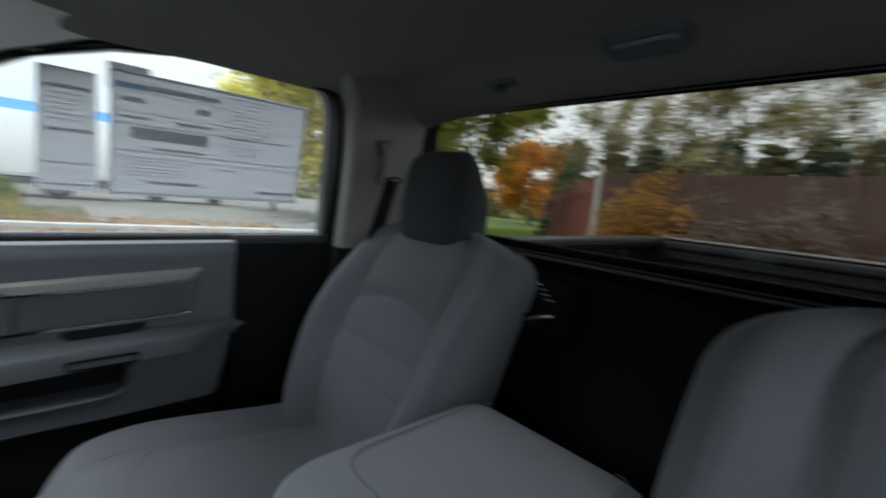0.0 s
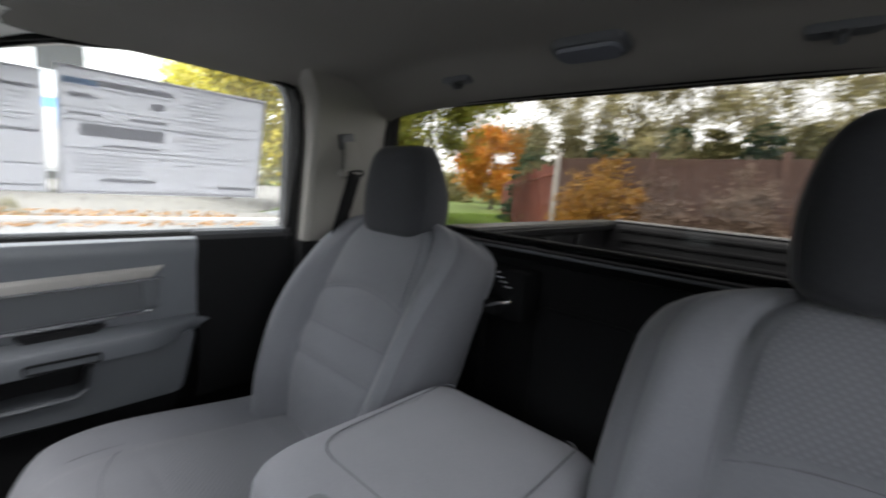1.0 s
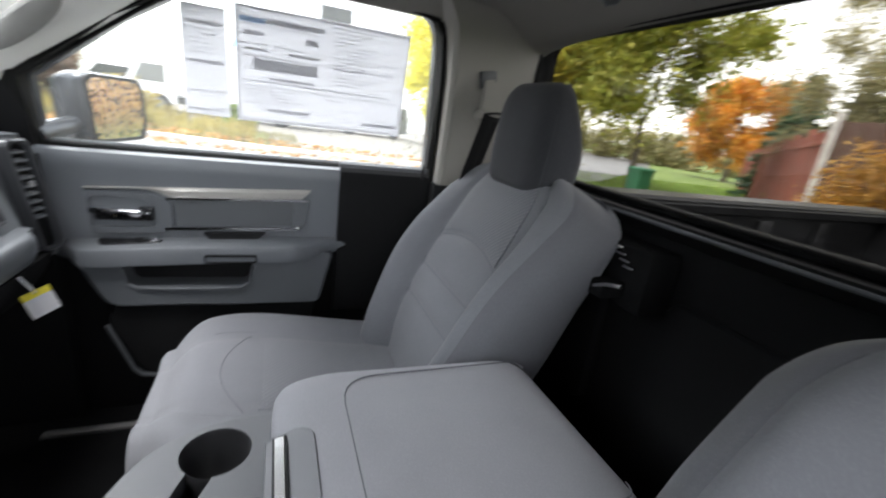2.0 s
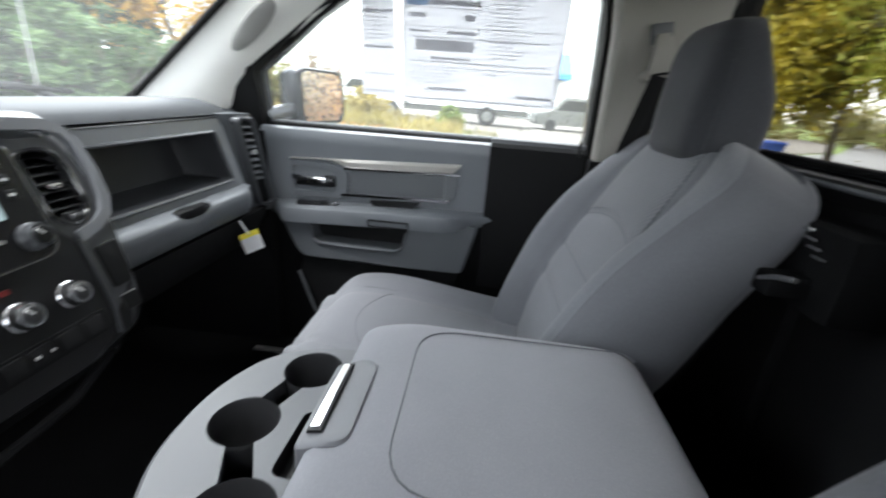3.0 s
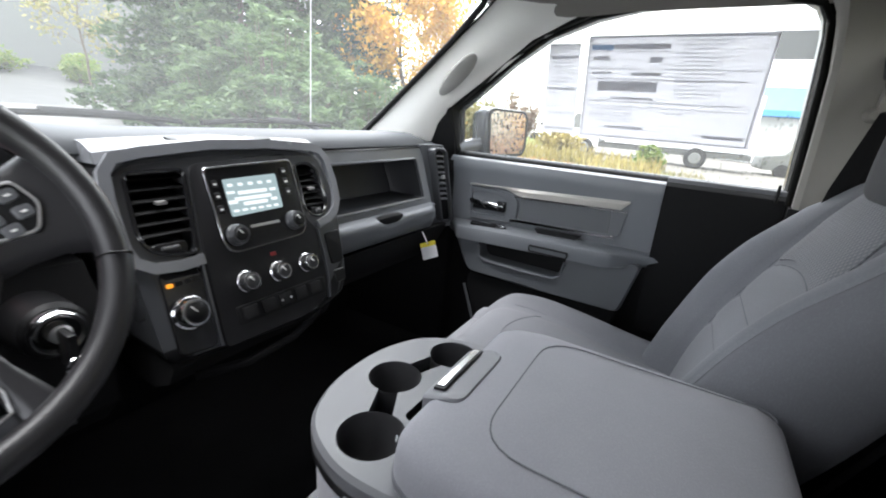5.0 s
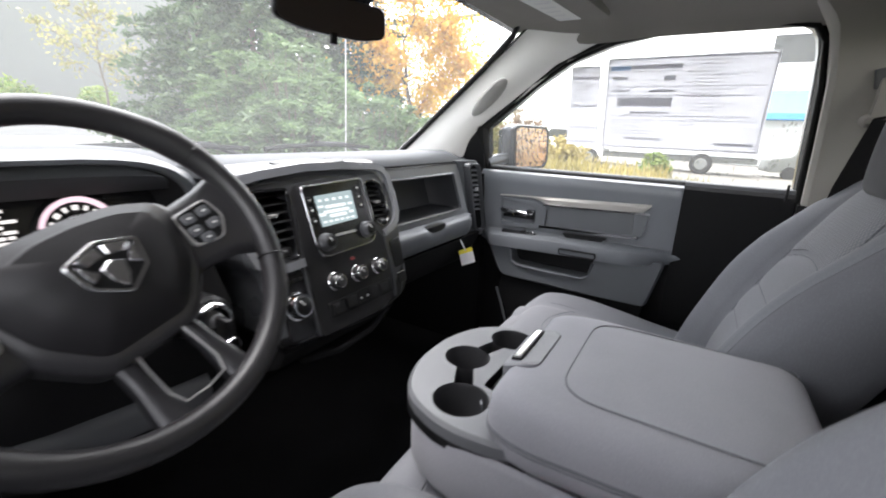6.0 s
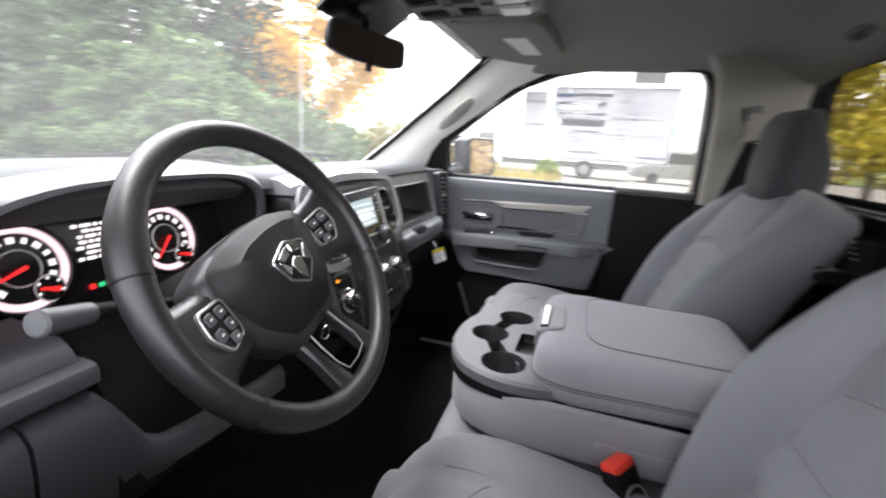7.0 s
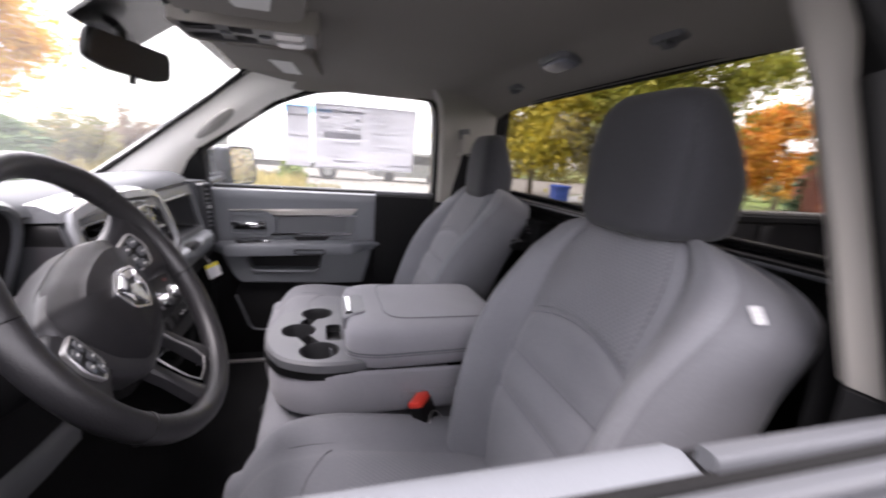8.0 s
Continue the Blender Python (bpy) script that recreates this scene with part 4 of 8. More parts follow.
strip(bm, [st(u, v, -0.003) for u, v in lip], 0.018, 0.010, (0, -1, 0.35))
part("frame_lip", bm, STACK_LIP, stack, "pale satin frame round the upper stack")
bm = B()
strip(bm, [st(u, v, -0.003) for u, v in ((0.134, 1.304), (0.135, 1.25), (0.131, 1.20), (0.120, 1.162))], 0.005, 0.008, (0, -1, 0.35))
part("frame_leg", bm, STACK_RIM, stack)
bm = B()
strip(bm, [st(u, v, -0.003) for u, v in ((-0.118, 1.290), (-0.121, 1.22), (-0.124, 1.158))], 0.005, 0.008, (0, -1, 0.35))
part("frame_leg", bm, STACK_RIM, stack)
# black face
FACE = rounded([(-0.118, 1.150), (-0.112, 1.30), (-0.098, 1.442), (0.108, 1.452), (0.112, 1.33), (0.132, 1.305), (0.130, 1.20), (0.118, 1.165), (0.06, 1.145)], [0.01, 0.01, 0.02, 0.02, 0.02, 0.01, 0.02, 0.02, 0.02])
bm = B()
plate(bm, FACE, [], lambda u, v, d: st(u, v, d - 0.004), 0.01, 0.003)
face_p = part("control_face", bm, CONTROL, stack, "black control panel")


def vent(outline, slats, u0, u1, v0, v1, tab):
    bm = B()
    plate(bm, [(a, b) for a, b in outline], [], lambda u, v, d: st(u, v, 0.034 + d), 0.006)
    o = part("air_vent", bm, VENT_BLACK, stack, "black louvred air vent")
    bm = B()
    tube(bm, [st(u, v, -0.002) for u, v in outline], 0.0035, 6, closed=True)
    part("vent_rim", bm, GLOSS, o)
    for i in range(slats):
        v = v0 + (v1 - v0) * (i + 0.5) / slats
        k = (v - v0) / (v1 - v0)
        a, b = u0[0] + (u0[1] - u0[0]) * k, u1[0] + (u1[1] - u1[0]) * k
        bm = B()
        loft(bm, [[st(x, v + 0.0022, 0.004), st(x, v - 0.0005, 0.001), st(x, v - 0.003, 0.006), st(x, v + 0.003, 0.030), st(x, v + 0.006, 0.030)] for x in (a, (a + b) / 2, b)])
        part("slat", bm, VENT_BLACK, o)
    bm = B()
    box(bm, -0.008, 0.008, -0.006, 0.006, -0.003, 0.003, 0.002, m=Matrix.Translation(st(*tab, 0.0)))
    part("vent_tab", bm, SILVER, o, "silver vent tab")
    return o


vent(L_VENT, 6, (-0.192, -0.188), (-0.116, -0.106), 1.334, 1.432, (-0.150, 1.388))
vent(R_VENT, 7, (0.119, 0.118), (0.178, 0.160), 1.342, 1.426, (0.146, 1.380))
for u, v, w in ((-0.155, 1.320, 0.055), (0.150, 1.334, 0.030)):
    bm = B()
    plate(bm, rrect(u, v, w, 0.018, 0.006), [], lambda a, b, d: st(a, b, d + 0.0), 0.02, 0.003)
    o = part("vent_wheel_panel", bm, BLACK, stack)
    bm = B()
    rod(bm, Vector(st(u - w * 0.25, v, 0.0)), Vector(st(u + w * 0.25, v, 0.0)), 0.006, None, 14, 0.002)
    part("thumb_wheel", bm, CUP, o)
# chrome-rimmed radio
RADIO = rounded([(-0.076, 1.293), (-0.078, 1.436), (0.106, 1.442), (0.106, 1.298)], [0.03, 0.012, 0.012, 0.03], 6)
radio_in = [(u + (0.014 - u) * 0.034, v + (1.37 - v) * 0.042) for u, v in RADIO]
bm = B()
plate(bm, RADIO, [radio_in], lambda u, v, d: st(u, v, d - 0.010), 0.012, 0.0015)
radio = part("radio_bezel", bm, BEZEL, stack, "satin silver radio frame")
bm = B()
plate(bm, radio_in, [], lambda u, v, d: st(u, v, d - 0.006), 0.006)
part("radio_face", bm, GLOSS, radio, "gloss black radio face")
bm = B()
plate(bm, rounded([(-0.046, 1.352), (-0.047, 1.414), (0.062, 1.417), (0.061, 1.355)], 0.003), [], lambda u, v, d: st(u, v, d - 0.0075), 0.003)
part("screen", bm, SCREEN, radio, "lit touch screen with pale display")
bars = [(-0.036 + 0.020 * i, 1.404, 0.010, 0.005) for i in range(5)] + [(0.005, 1.390, 0.06, 0.006), (0.004, 1.380, 0.075, 0.006), (0.006, 1.371, 0.05, 0.006), (-0.038, 1.392, 0.016, 0.004), (0.048, 1.390, 0.014, 0.005), (-0.038, 1.376, 0.018, 0.006), (0.046, 1.373, 0.014, 0.005)] + [(-0.036 + 0.0165 * i, 1.361, 0.011, 0.004) for i in range(6)]
bm = B()
for u, v, w, h in bars:
    plate(bm, rrect(u, v, w, h, 0.001, 1), [], lambda a, b, d: st(a, b, d - 0.0082), 0.0006)
part("screen_display", bm, SCREEN_HI, radio, "bright rows on the display")
for u, vs in ((-0.062, (1.408, 1.388, 1.367)), (0.082, (1.420, 1.401, 1.382))):
    for v in vs:
        bm = B()
        plate(bm, rrect(u, v, 0.011, 0.012, 0.002, 2), [], lambda a, b, d: st(a, b, d - 0.0085), 0.003, 0.001)
        part("button", bm, BLACK, radio)
        bm = B()
        plate(bm, rrect(u, v, 0.006, 0.003, 0.0005, 1), [], lambda a, b, d: st(a, b, d - 0.0090), 0.0008)
        part("button_mark", bm, LABEL, radio)


def knob(u, v, r, deep, body, ringm, parent, base):
    n = Vector((0, -1, LEAN_K)).normalized()
    c = Vector(st(u, v, -base))
    bm = B()
    x, y = across(n)
    rs = [ring(c + n * h, x, y, k * r, 28) for h, k in ((-0.002, 1.12), (0.004, 1.12), (0.006, 1.0), (deep * 0.85, 0.95), (deep, 0.88), (deep, 0.74), (deep - 0.002, 0.70))]
    loft(bm, rs)
    o = part("knob", bm, ringm, parent, "chrome-ringed rotary knob")
    bm = B()
    loft(bm, [ring(c + n * h, x, y, k * r, 20) for h, k in ((deep - 0.003, 0.70), (deep + 0.0015, 0.68), (deep + 0.003, 0.60), (deep + 0.0035, 0.1))])
    part("cap", bm, body, o)
    bm = B()
    box(bm, -0.0009, 0.0009, r * 0.05, r * 0.55, -0.001, 0.001, m=Matrix.Translation(c + n * (deep + 0.004)) @ n.to_track_quat("Z", "Y").to_matrix().to_4x4() @ pose(0, 0, 0, 0, 0, 35))
    part("pointer", bm, LABEL, o)
    return o


knob(-0.048, 1.322, 0.0172, 0.018, BLACK, STACK_RIM, radio, 0.006)
knob(0.078, 1.327, 0.0172, 0.018, BLACK, STACK_RIM, radio, 0.006)
bm = B()
plate(bm, rrect(0.014, 1.331, 0.062, 0.0045, 0.002, 2), [], lambda a, b, d: st(a, b, d - 0.0075), 0.003)
part("disc_slot", bm, SILVER, radio)
for u in (-0.053, 0.0145, 0.082):
    knob(u, 1.243, 0.0172, 0.022, CUP, LATCH, face_p, 0.004)
bm = B()
plate(bm, rrect(0.014, 1.276, 0.012, 0.006, 0.001, 2), [], lambda a, b, d: st(a, b, d - 0.006), 0.003)
part("hazard_switch", bm, mat("hazard_red", (0.16, 0.012, 0.012), 0.4, vary=0.05, bump=0), face_p)
bm = B()
plate(bm, rrect(0.015, 1.192, 0.20, 0.030, 0.004), [], lambda a, b, d: st(a, b, d - 0.006), 0.004, 0.002)
sw = part("switch_panel", bm, BLACK_SOFT, face_p)
for i in range(5):
    bm = B()
    plate(bm, rrect(-0.060 + 0.037 * i, 1.193, 0.030, 0.022, 0.003, 2), [], lambda a, b, d: st(a, b, d - 0.009), 0.004, 0.0015)
    part("switch", bm, BLACK_SOFT, sw)
for u, c in ((0.004, LABEL), (0.024, LABEL)):
    bm = B()
    rod(bm, st(u, 1.194, -0.010), st(u, 1.194, -0.0115), 0.0022, n=10)
    part("button_mark", bm, c, sw)
# rotary shifter panel
bm = B()
plate(bm, rounded([(-0.188, 1.165), (-0.184, 1.290), (-0.120, 1.287), (-0.127, 1.160)], 0.012), [], lambda a, b, d: st(a, b, d - 0.004), 0.01, 0.003)
sh = part("shifter_panel", bm, GLOSS, stack, "gloss black shifter panel")
knob(-0.158, 1.225, 0.024, 0.024, BLACK, CHROME, sh, 0.004)
for i in range(4):
    bm = B()
    plate(bm, rrect(-0.174 + 0.014 * i, 1.270, 0.010, 0.006, 0.002, 2), [], lambda a, b, d: st(a, b, d - 0.0055), 0.002)
    part("gear_light", bm, GLOW_AMBER if i == 0 else BLACK, sh)
# slot at the side of the stack
bm = B()
plate(bm, rounded([(0.150, 1.222), (0.150, 1.286), (0.192, 1.290), (0.190, 1.245), (0.184, 1.222)], 0.006), [], lambda a, b, d: st(a, b, d - 0.003), 0.01, 0.002)
part("side_slot", bm, VENT_BLACK, stack, "dark storage slot")
bm = B()
plate(bm, rrect(0.166, 1.196, 0.032, 0.026, 0.005), [], lambda a, b, d: st(a, b, d - 0.003), 0.008, 0.002)
part("slot_switch", bm, BLACK, stack)
bm = B()
loft(bm, [[(x, 0.30, 1.16), (x, 0.135, 1.15), (x, 0.130, 1.135), (x, 0.15, 1.10), (x, 0.20, 1.075), (x, 0.32, 1.08)] for x in (-0.19, -0.17, 0.0, 0.13, 0.15)])
part("lower_base", bm, BLACK_SOFT, dash, "black base below the stack")
bm = B()
tube(bm, [(-0.16, 0.125, 1.112), (-0.08, 0.10, 1.108), (0.02, 0.10, 1.115), (0.10, 0.115, 1.135)], 0.008, 8)
part("lower_lip", bm, CARPET, dash)

# instrument cluster under its hood
HX, HZ = -0.468, 1.380
ARCH = [(-1.0, -0.78), (-1.0, -0.4), (-1.0, 0.0)] + [(math.copysign(abs(math.cos(radians(a))) ** 0.62, math.cos(radians(a))), 1.06 * math.sin(radians(a)) ** 0.75) for a in range(172, 7, -8)] + [(1.0, 0.0), (1.0, -0.4), (1.0, -0.78)]
bm = B()
rs = []
for yy, k, lift in ((0.258, 1.0, 0.0), (0.30, 0.985, 0.0), (0.36, 0.95, -0.004)):
    rs.append([(HX + k * 0.215 * x, yy - (0.03 * z if yy < 0.27 else 0) + (0.02 * abs(x) ** 3 if yy < 0.27 else 0), HZ + lift + k * 0.105 * z) for x, z in
               ARCH])
loft(bm, rs, closed=False, caps=False)
part("cluster_hood", bm, BLACK_SOFT, dash, "black inner hood over the gauges")
bm = B()
rs = []
for g, yy in ((1.0, 0.262), (1.015, 0.250), (1.07, 0.250), (1.13, 0.262), (1.16, 0.30)):
    rs.append([(HX + g * 0.215 * x, yy - 0.03 * z + 0.02 * abs(x) ** 3, HZ + (g * 0.105 if z > 0 else 0.105) * z) for x, z in ARCH])
loft(bm, rs, closed=False, caps=False)
part("cluster_brow", bm, SLATE, dash, "grey brow around the gauges")


def cl(u, v, d=0.0):
    return (HX + u, 0.345 + 0.25 * v + d, HZ + v)


bm = B()
plate(bm, rounded([(-0.20, -0.085), (-0.20, 0.06), (-0.12, 0.098), (0.12, 0.098), (0.20, 0.06), (0.20, -0.085)], 0.02), [], cl, 0.01)
cluster = part("cluster_face", bm, GLOSS, dash, "black instrument cluster, lit")


def gauge(u, v, r, start, small, needle):
    bm = B()
    plate(bm, circle(u, v, r, 40), [circle(u, v, r * 0.84, 40)], lambda a, b, d: cl(a, b, d - 0.004), 0.003)
    o = part("gauge_ring", bm, GLOW_PINK, cluster, "pinkish white lit gauge ring")
    bm = B()
    plate(bm, circle(u, v, r * 1.10, 40), [circle(u, v, r * 1.01, 40)], lambda a, b, d: cl(a, b, d - 0.010), 0.009, 0.001)
    part("gauge_bezel", bm, BLACK, o)
    bm = B()
    plate(bm, circle(u, v, r * 0.45, 32), [circle(u, v, r * 0.42, 32)], lambda a, b, d: cl(a, b, d - 0.003), 0.002)
    part("inner_ring", bm, LABEL, o)
    bm = B()
    for i in range(13):
        a = radians(225 - i * 22.5)
        ca, sa = math.cos(a), math.sin(a)
        p, q = (u + ca * r * 0.60, v + sa * r * 0.60), (u + ca * r * 0.74, v + sa * r * 0.74)
        w = r * (0.05 if i % 2 else 0.075)
        plate(bm, [(p[0] - sa * w, p[1] + ca * w), (p[0] + sa * w, p[1] - ca * w), (q[0] + sa * w, q[1] - ca * w), (q[0] - sa * w, q[1] + ca * w)], [], lambda a2, b2, d: cl(a2, b2, d - 0.003), 0.001)
    part("numeral_bars", bm, GLOW_WHITE, o)
    bm = B()
    a = radians(needle)
    tube(bm, [cl(u - 0.1 * r * math.cos(a), v - 0.1 * r * math.sin(a), -0.008), cl(u + 0.72 * r * math.cos(a), v + 0.72 * r * math.sin(a), -0.008)], [r * 0.055, r * 0.025], 6)
    part("needle", bm, GLOW_RED, o)
    bm = B()
    su, sv = u + small * r * 0.42, v - r * 0.58
    plate(bm, circle(su, sv, r * 0.34, 24), [], lambda a2, b2, d: cl(a2, b2, d - 0.006), 0.003)
    s2 = part("small_gauge", bm, GLOSS, o)
    bm = B()
    tube(bm, [cl(su - r * 0.22, sv + r * 0.05, -0.009), cl(su + r * 0.16, sv - 0.06 * r, -0.009)], [r * 0.03, r * 0.075], 6)
    part("needle", bm, GLOW_RED, s2)
    bm = B()
    plate(bm, circle(su, sv, r * 0.34, 28), [circle(su, sv, r * 0.305, 28)], lambda a2, b2, d: cl(a2, b2, d - 0.0075), 0.001)
    part("small_ring", bm, LABEL, s2)
    bm = B()
    for k in range(5):
        aa = radians(200 - 55 * k)
        plate(bm, circle(su + 0.26 * r * math.cos(aa), sv + 0.26 * r * math.sin(aa), r * 0.035, 6), [], lambda a2, b2, d: cl(a2, b2, d - 0.0075), 0.001)
    part("marks", bm, GLOW_WHITE if k else GLOW_RED, s2)


gauge(0.083, 0.0, 0.052, 225, 1, 228)
gauge(-0.116, 0.0, 0.052, 225, 1, 200)
bm = B()
for i in range(7):
    w = (0.050, 0.034, 0.058, 0.042, 0.060, 0.046, 0.054)[i]
    left = -0.020 - w / 2 + 0.004 * (i % 3 - 1)
    for k in range(4):
        part_w = w * (0.16, 0.30, 0.12, 0.24)[(k + i) % 4]
        plate(bm, rrect(left + part_w / 2, 0.040 - 0.0075 * i, part_w, 0.0045, 0.0008, 1), [], lambda a, b, d: cl(a, b, d - 0.004), 0.001)
        left += part_w + w * 0.06
part("display_text", bm, GLOW_WHITE, cluster, "white rows on the display")
for u, v, w, h, m in ((-0.012, -0.024, 0.012, 0.010, GLOW_AMBER), (-0.045, -0.044, 0.008, 0.007, GLOW_RED), (-0.033, -0.044, 0.008, 0.006, GLOW_GREEN), (-0.021, -0.044, 0.006, 0.005, GLOW_WHITE), (-0.010, -0.044, 0.006, 0.005, GLOW_WHITE), (0.001, -0.044, 0.006, 0.005, GLOW_WHITE), (0.012, -0.044, 0.007, 0.005, GLOW_WHITE)):
    bm = B()
    plate(bm, rrect(u, v, w, h, 0.001, 1), [], lambda a, b, d: cl(a, b, d - 0.004), 0.001)
    part("warning_lamp", bm, m, cluster)
# driver side lower panels: a soft upper fall, a ledge band and a knee panel that steps down under the column
bm = B()
loft(bm, [[(x, 0.32, 1.330), (x, 0.238, 1.321), (x, 0.220, 1.310), (x, 0.212, 1.2985), (x, 0.32, 1.2985)] for x in (-0.82, -0.70, -0.612)])
part("knee_upper", bm, KNEE, dash, "dark slate upper knee panel")
bm = B()
loft(bm, [[(x, 0.32, 1.297), (x, 0.200, 1.297), (x, 0.192, 1.294), (x, 0.189, 1.288), (x, 0.190, 1.274), (x, 0.197, 1.268), (x, 0.32, 1.266)] for x in (-0.82, -0.70, -0.606)])
part("ledge_band", bm, KNEE, dash, "dark grey ledge band")


def knee_ring(x, top):
    return [(x, 0.33, top + 0.002), (x, 0.208, top + 0.002), (x, 0.196, top), (x, 0.188, top - 0.006), (x, 0.182, top - 0.018), (x, 0.183, top - 0.05), (x, 0.203, 1.085), (x, 0.26, 1.03), (x, 0.40, 0.98)]


for span in (((-0.83, 1.258), (-0.76, 1.258), (-0.6845, 1.258)), ((-0.680, 1.258), (-0.64, 1.257), (-0.608, 1.254), (-0.594, 1.232), (-0.564, 1.176), (-0.545, 1.160), (-0.505, 1.151), (-0.40, 1.140), (-0.30, 1.135))):
    bm = B()
    loft(bm, [knee_ring(x, top) for x, top in span])
    part("knee_lower", bm, KNEE, dash, "dark slate lower knee panel")
bm = B()
loft(bm, [[(x, 0.34, 1.31), (x, 0.24, 1.305), (x, 0.20, 1.25), (x, 0.19, 1.18), (x, 0.20, 1.08), (x, 0.26, 1.02), (x, 0.40, 0.98)] for x in (-0.60, -0.45, -0.24)])
part("column_panel", bm, BLACK_SOFT, dash, "black panel below the column")

# ---------- steering wheel ----------
WC = Vector((-0.468, 0.035, 1.3985))
TILT_W, SPIN_W = 31.2, 16.5
WM = Matrix.Translation(WC) @ Matrix(((1, 0, 0, 0), (0, math.sin(radians(TILT_W)), -math.cos(radians(TILT_W)), 0), (0, math.cos(radians(TILT_W)), math.sin(radians(TILT_W)), 0), (0, 0, 0, 1))) @ pose(0, 0, 0, 0, 0, SPIN_W)
wheel = thing("steering_wheel", tuple(WC), "black leather steering wheel, turned a few degrees", "steering wheel")


def W(x, y, z=0.0):
    return WM @ Vector((x, y, z))


bm = B()
R0, NW = 0.1862, 72
rs = []
for i in range(NW + 1):
    a = 2 * math.pi * i / NW
    ca, sa = math.cos(a), math.sin(a)
    grip = 0.0022 * math.exp(-((abs(ca) - 0.80) / 0.12) ** 2) * (1 if sa > -0.2 else 0.3)
    r = 0.0154 + grip
    rs.append([W((R0 + r * math.cos(t)) * ca, (R0 + r * math.cos(t)) * sa, r * 1.12 * math.sin(t)) for t in [2 * math.pi * k / 16 for k in range(16)]])
loft(bm, rs, caps=False)
part("rim", bm, LEATHER, wheel, "grained black leather rim", angle=80)
for a in (28, 152, 205, 335):
    bm = B()
    ca, sa = math.cos(radians(a)), math.sin(radians(a))
    tube(bm, [W((R0 + 0.0164 * math.cos(t)) * ca, (R0 + 0.0164 * math.cos(t)) * sa, 0.0164 * 1.12 * math.sin(t)) for t in [2 * math.pi * k / 20 for k in range(20)]], 0.0012, 5, closed=True)
    part("rim_seam", bm, BLACK, wheel)


def pad_shape(bm, outline, z0, z1, dome, inset=0.010):
    """A cushion-like cover over an outline: flat sides, rounded edge, slight dome."""
    cx = sum(p[0] for p in outline) / len(outline)
    cy = sum(p[1] for p in outline) / len(outline)
    size = max(math.hypot(x - cx, y - cy) for x, y in outline)
    rs = []
    for k, h in ((1.0, z0), (1.0, z1 - inset), (1 - 0.25 * inset / size, z1 - 0.35 * inset), (1 - inset / size, z1), (0.7, z1 + dome * 0.55), (0.35, z1 + dome * 0.9), (0.05, z1 + dome)):
        rs.append([W(cx + (x - cx) * k, cy + (y - cy) * k, h) for x, y in outline])
    return loft(bm, rs)


HUB = rounded([(-0.104, 0.022), (-0.098, 0.052), (-0.055, 0.067), (0.0, 0.071), (0.055, 0.067), (0.098, 0.052), (0.104, 0.022), (0.086, -0.036), (0.048, -0.080), (-0.048, -0.080), (-0.086, -0.036)], 0.014, 4)
bm = B()
pad_shape(bm, HUB, -0.045, 0.000, 0.0125, 0.026)
hub = part("airbag_cover", bm, AIRBAG, wheel, "black airbag cover", angle=50)
bm = B()
tube(bm, [W(x * 1.004, y * 1.004, -0.030) for x, y in HUB], 0.0012, 5, closed=True)
part("cover_seam", bm, BLACK, hub)
bm = B()
pad_shape(bm, [(x * 1.10, y * 1.10 - 0.007) for x, y in HUB], -0.060, -0.014, 0.0, 0.016)
part("hub_shell", bm, WHEEL_GREY, wheel, "dark grey hub shell", angle=60)
# side spokes with switch pads
for s in (1, -1):
    bm = B()
    rs = []
    for x, hw, z in ((0.055, 0.048, -0.030), (0.085, 0.047, -0.026), (0.115, 0.046, -0.018), (0.145, 0.050, -0.010), (0.178, 0.064, -0.002)):
        cy = -0.002 if x < 0.15 else -0.006
        rs.append([W(s * x, cy + hw, z - 0.016), W(s * x, cy + hw * 0.92, z - 0.003), W(s * x, cy + hw * 0.75, z + 0.003), W(s * x, cy, z + 0.004), W(s * x, cy - hw * 0.75, z + 0.003), W(s * x, cy - hw * 0.92, z - 0.003), W(s * x, cy - hw, z - 0.016)])
    loft(bm, rs)
    sp = part("spoke", bm, SPOKE, wheel, "dark grey side spoke")
    outline = rounded([(s * 0.096, 0.026), (s * 0.100, -0.020), (s * 0.135, -0.026), (s * 0.150, 0.0), (s * 0.143, 0.030)], 0.008)

    def sz(x):
        return -0.021 + (abs(x) - 0.09) * 0.27
    bm = B()
    plate(bm, outline, [[(x + (s * 0.122 - x) * 0.10, y + (0.002 - y) * 0.10) for x, y in outline]], lambda u, v, d: W(u, v, sz(u) + 0.006 - d), 0.006, 0.001)
    fr = part("switch_frame", bm, SILVER, sp, "silver switch surround")
    bm = B()
    plate(bm, [(x + (s * 0.122 - x) * 0.10, y + (0.002 - y) * 0.10) for x, y in outline], [], lambda u, v, d: W(u, v, sz(u) + 0.004 - d), 0.005)
    part("switch_field", bm, BLACK, fr)
    for (x, y) in ((0.112, 0.015), (0.132, 0.016), (0.111, -0.002), (0.134, -0.003), (0.118, -0.016)):
        bm = B()
        plate(bm, rrect(s * x, y, 0.015, 0.013, 0.003, 2), [], lambda u, v, d: W(u, v, sz(u) + 0.007 - d), 0.004, 0.001)
        part("button", bm, KNEE, fr)
        bm = B()
        plate(bm, rrect(s * x, y, 0.005, 0.0018, 0.0006, 1), [], lambda u, v, d: W(u, v, sz(u) + 0.0078 - d), 0.0006)
        part("button_mark", bm, LABEL, fr)
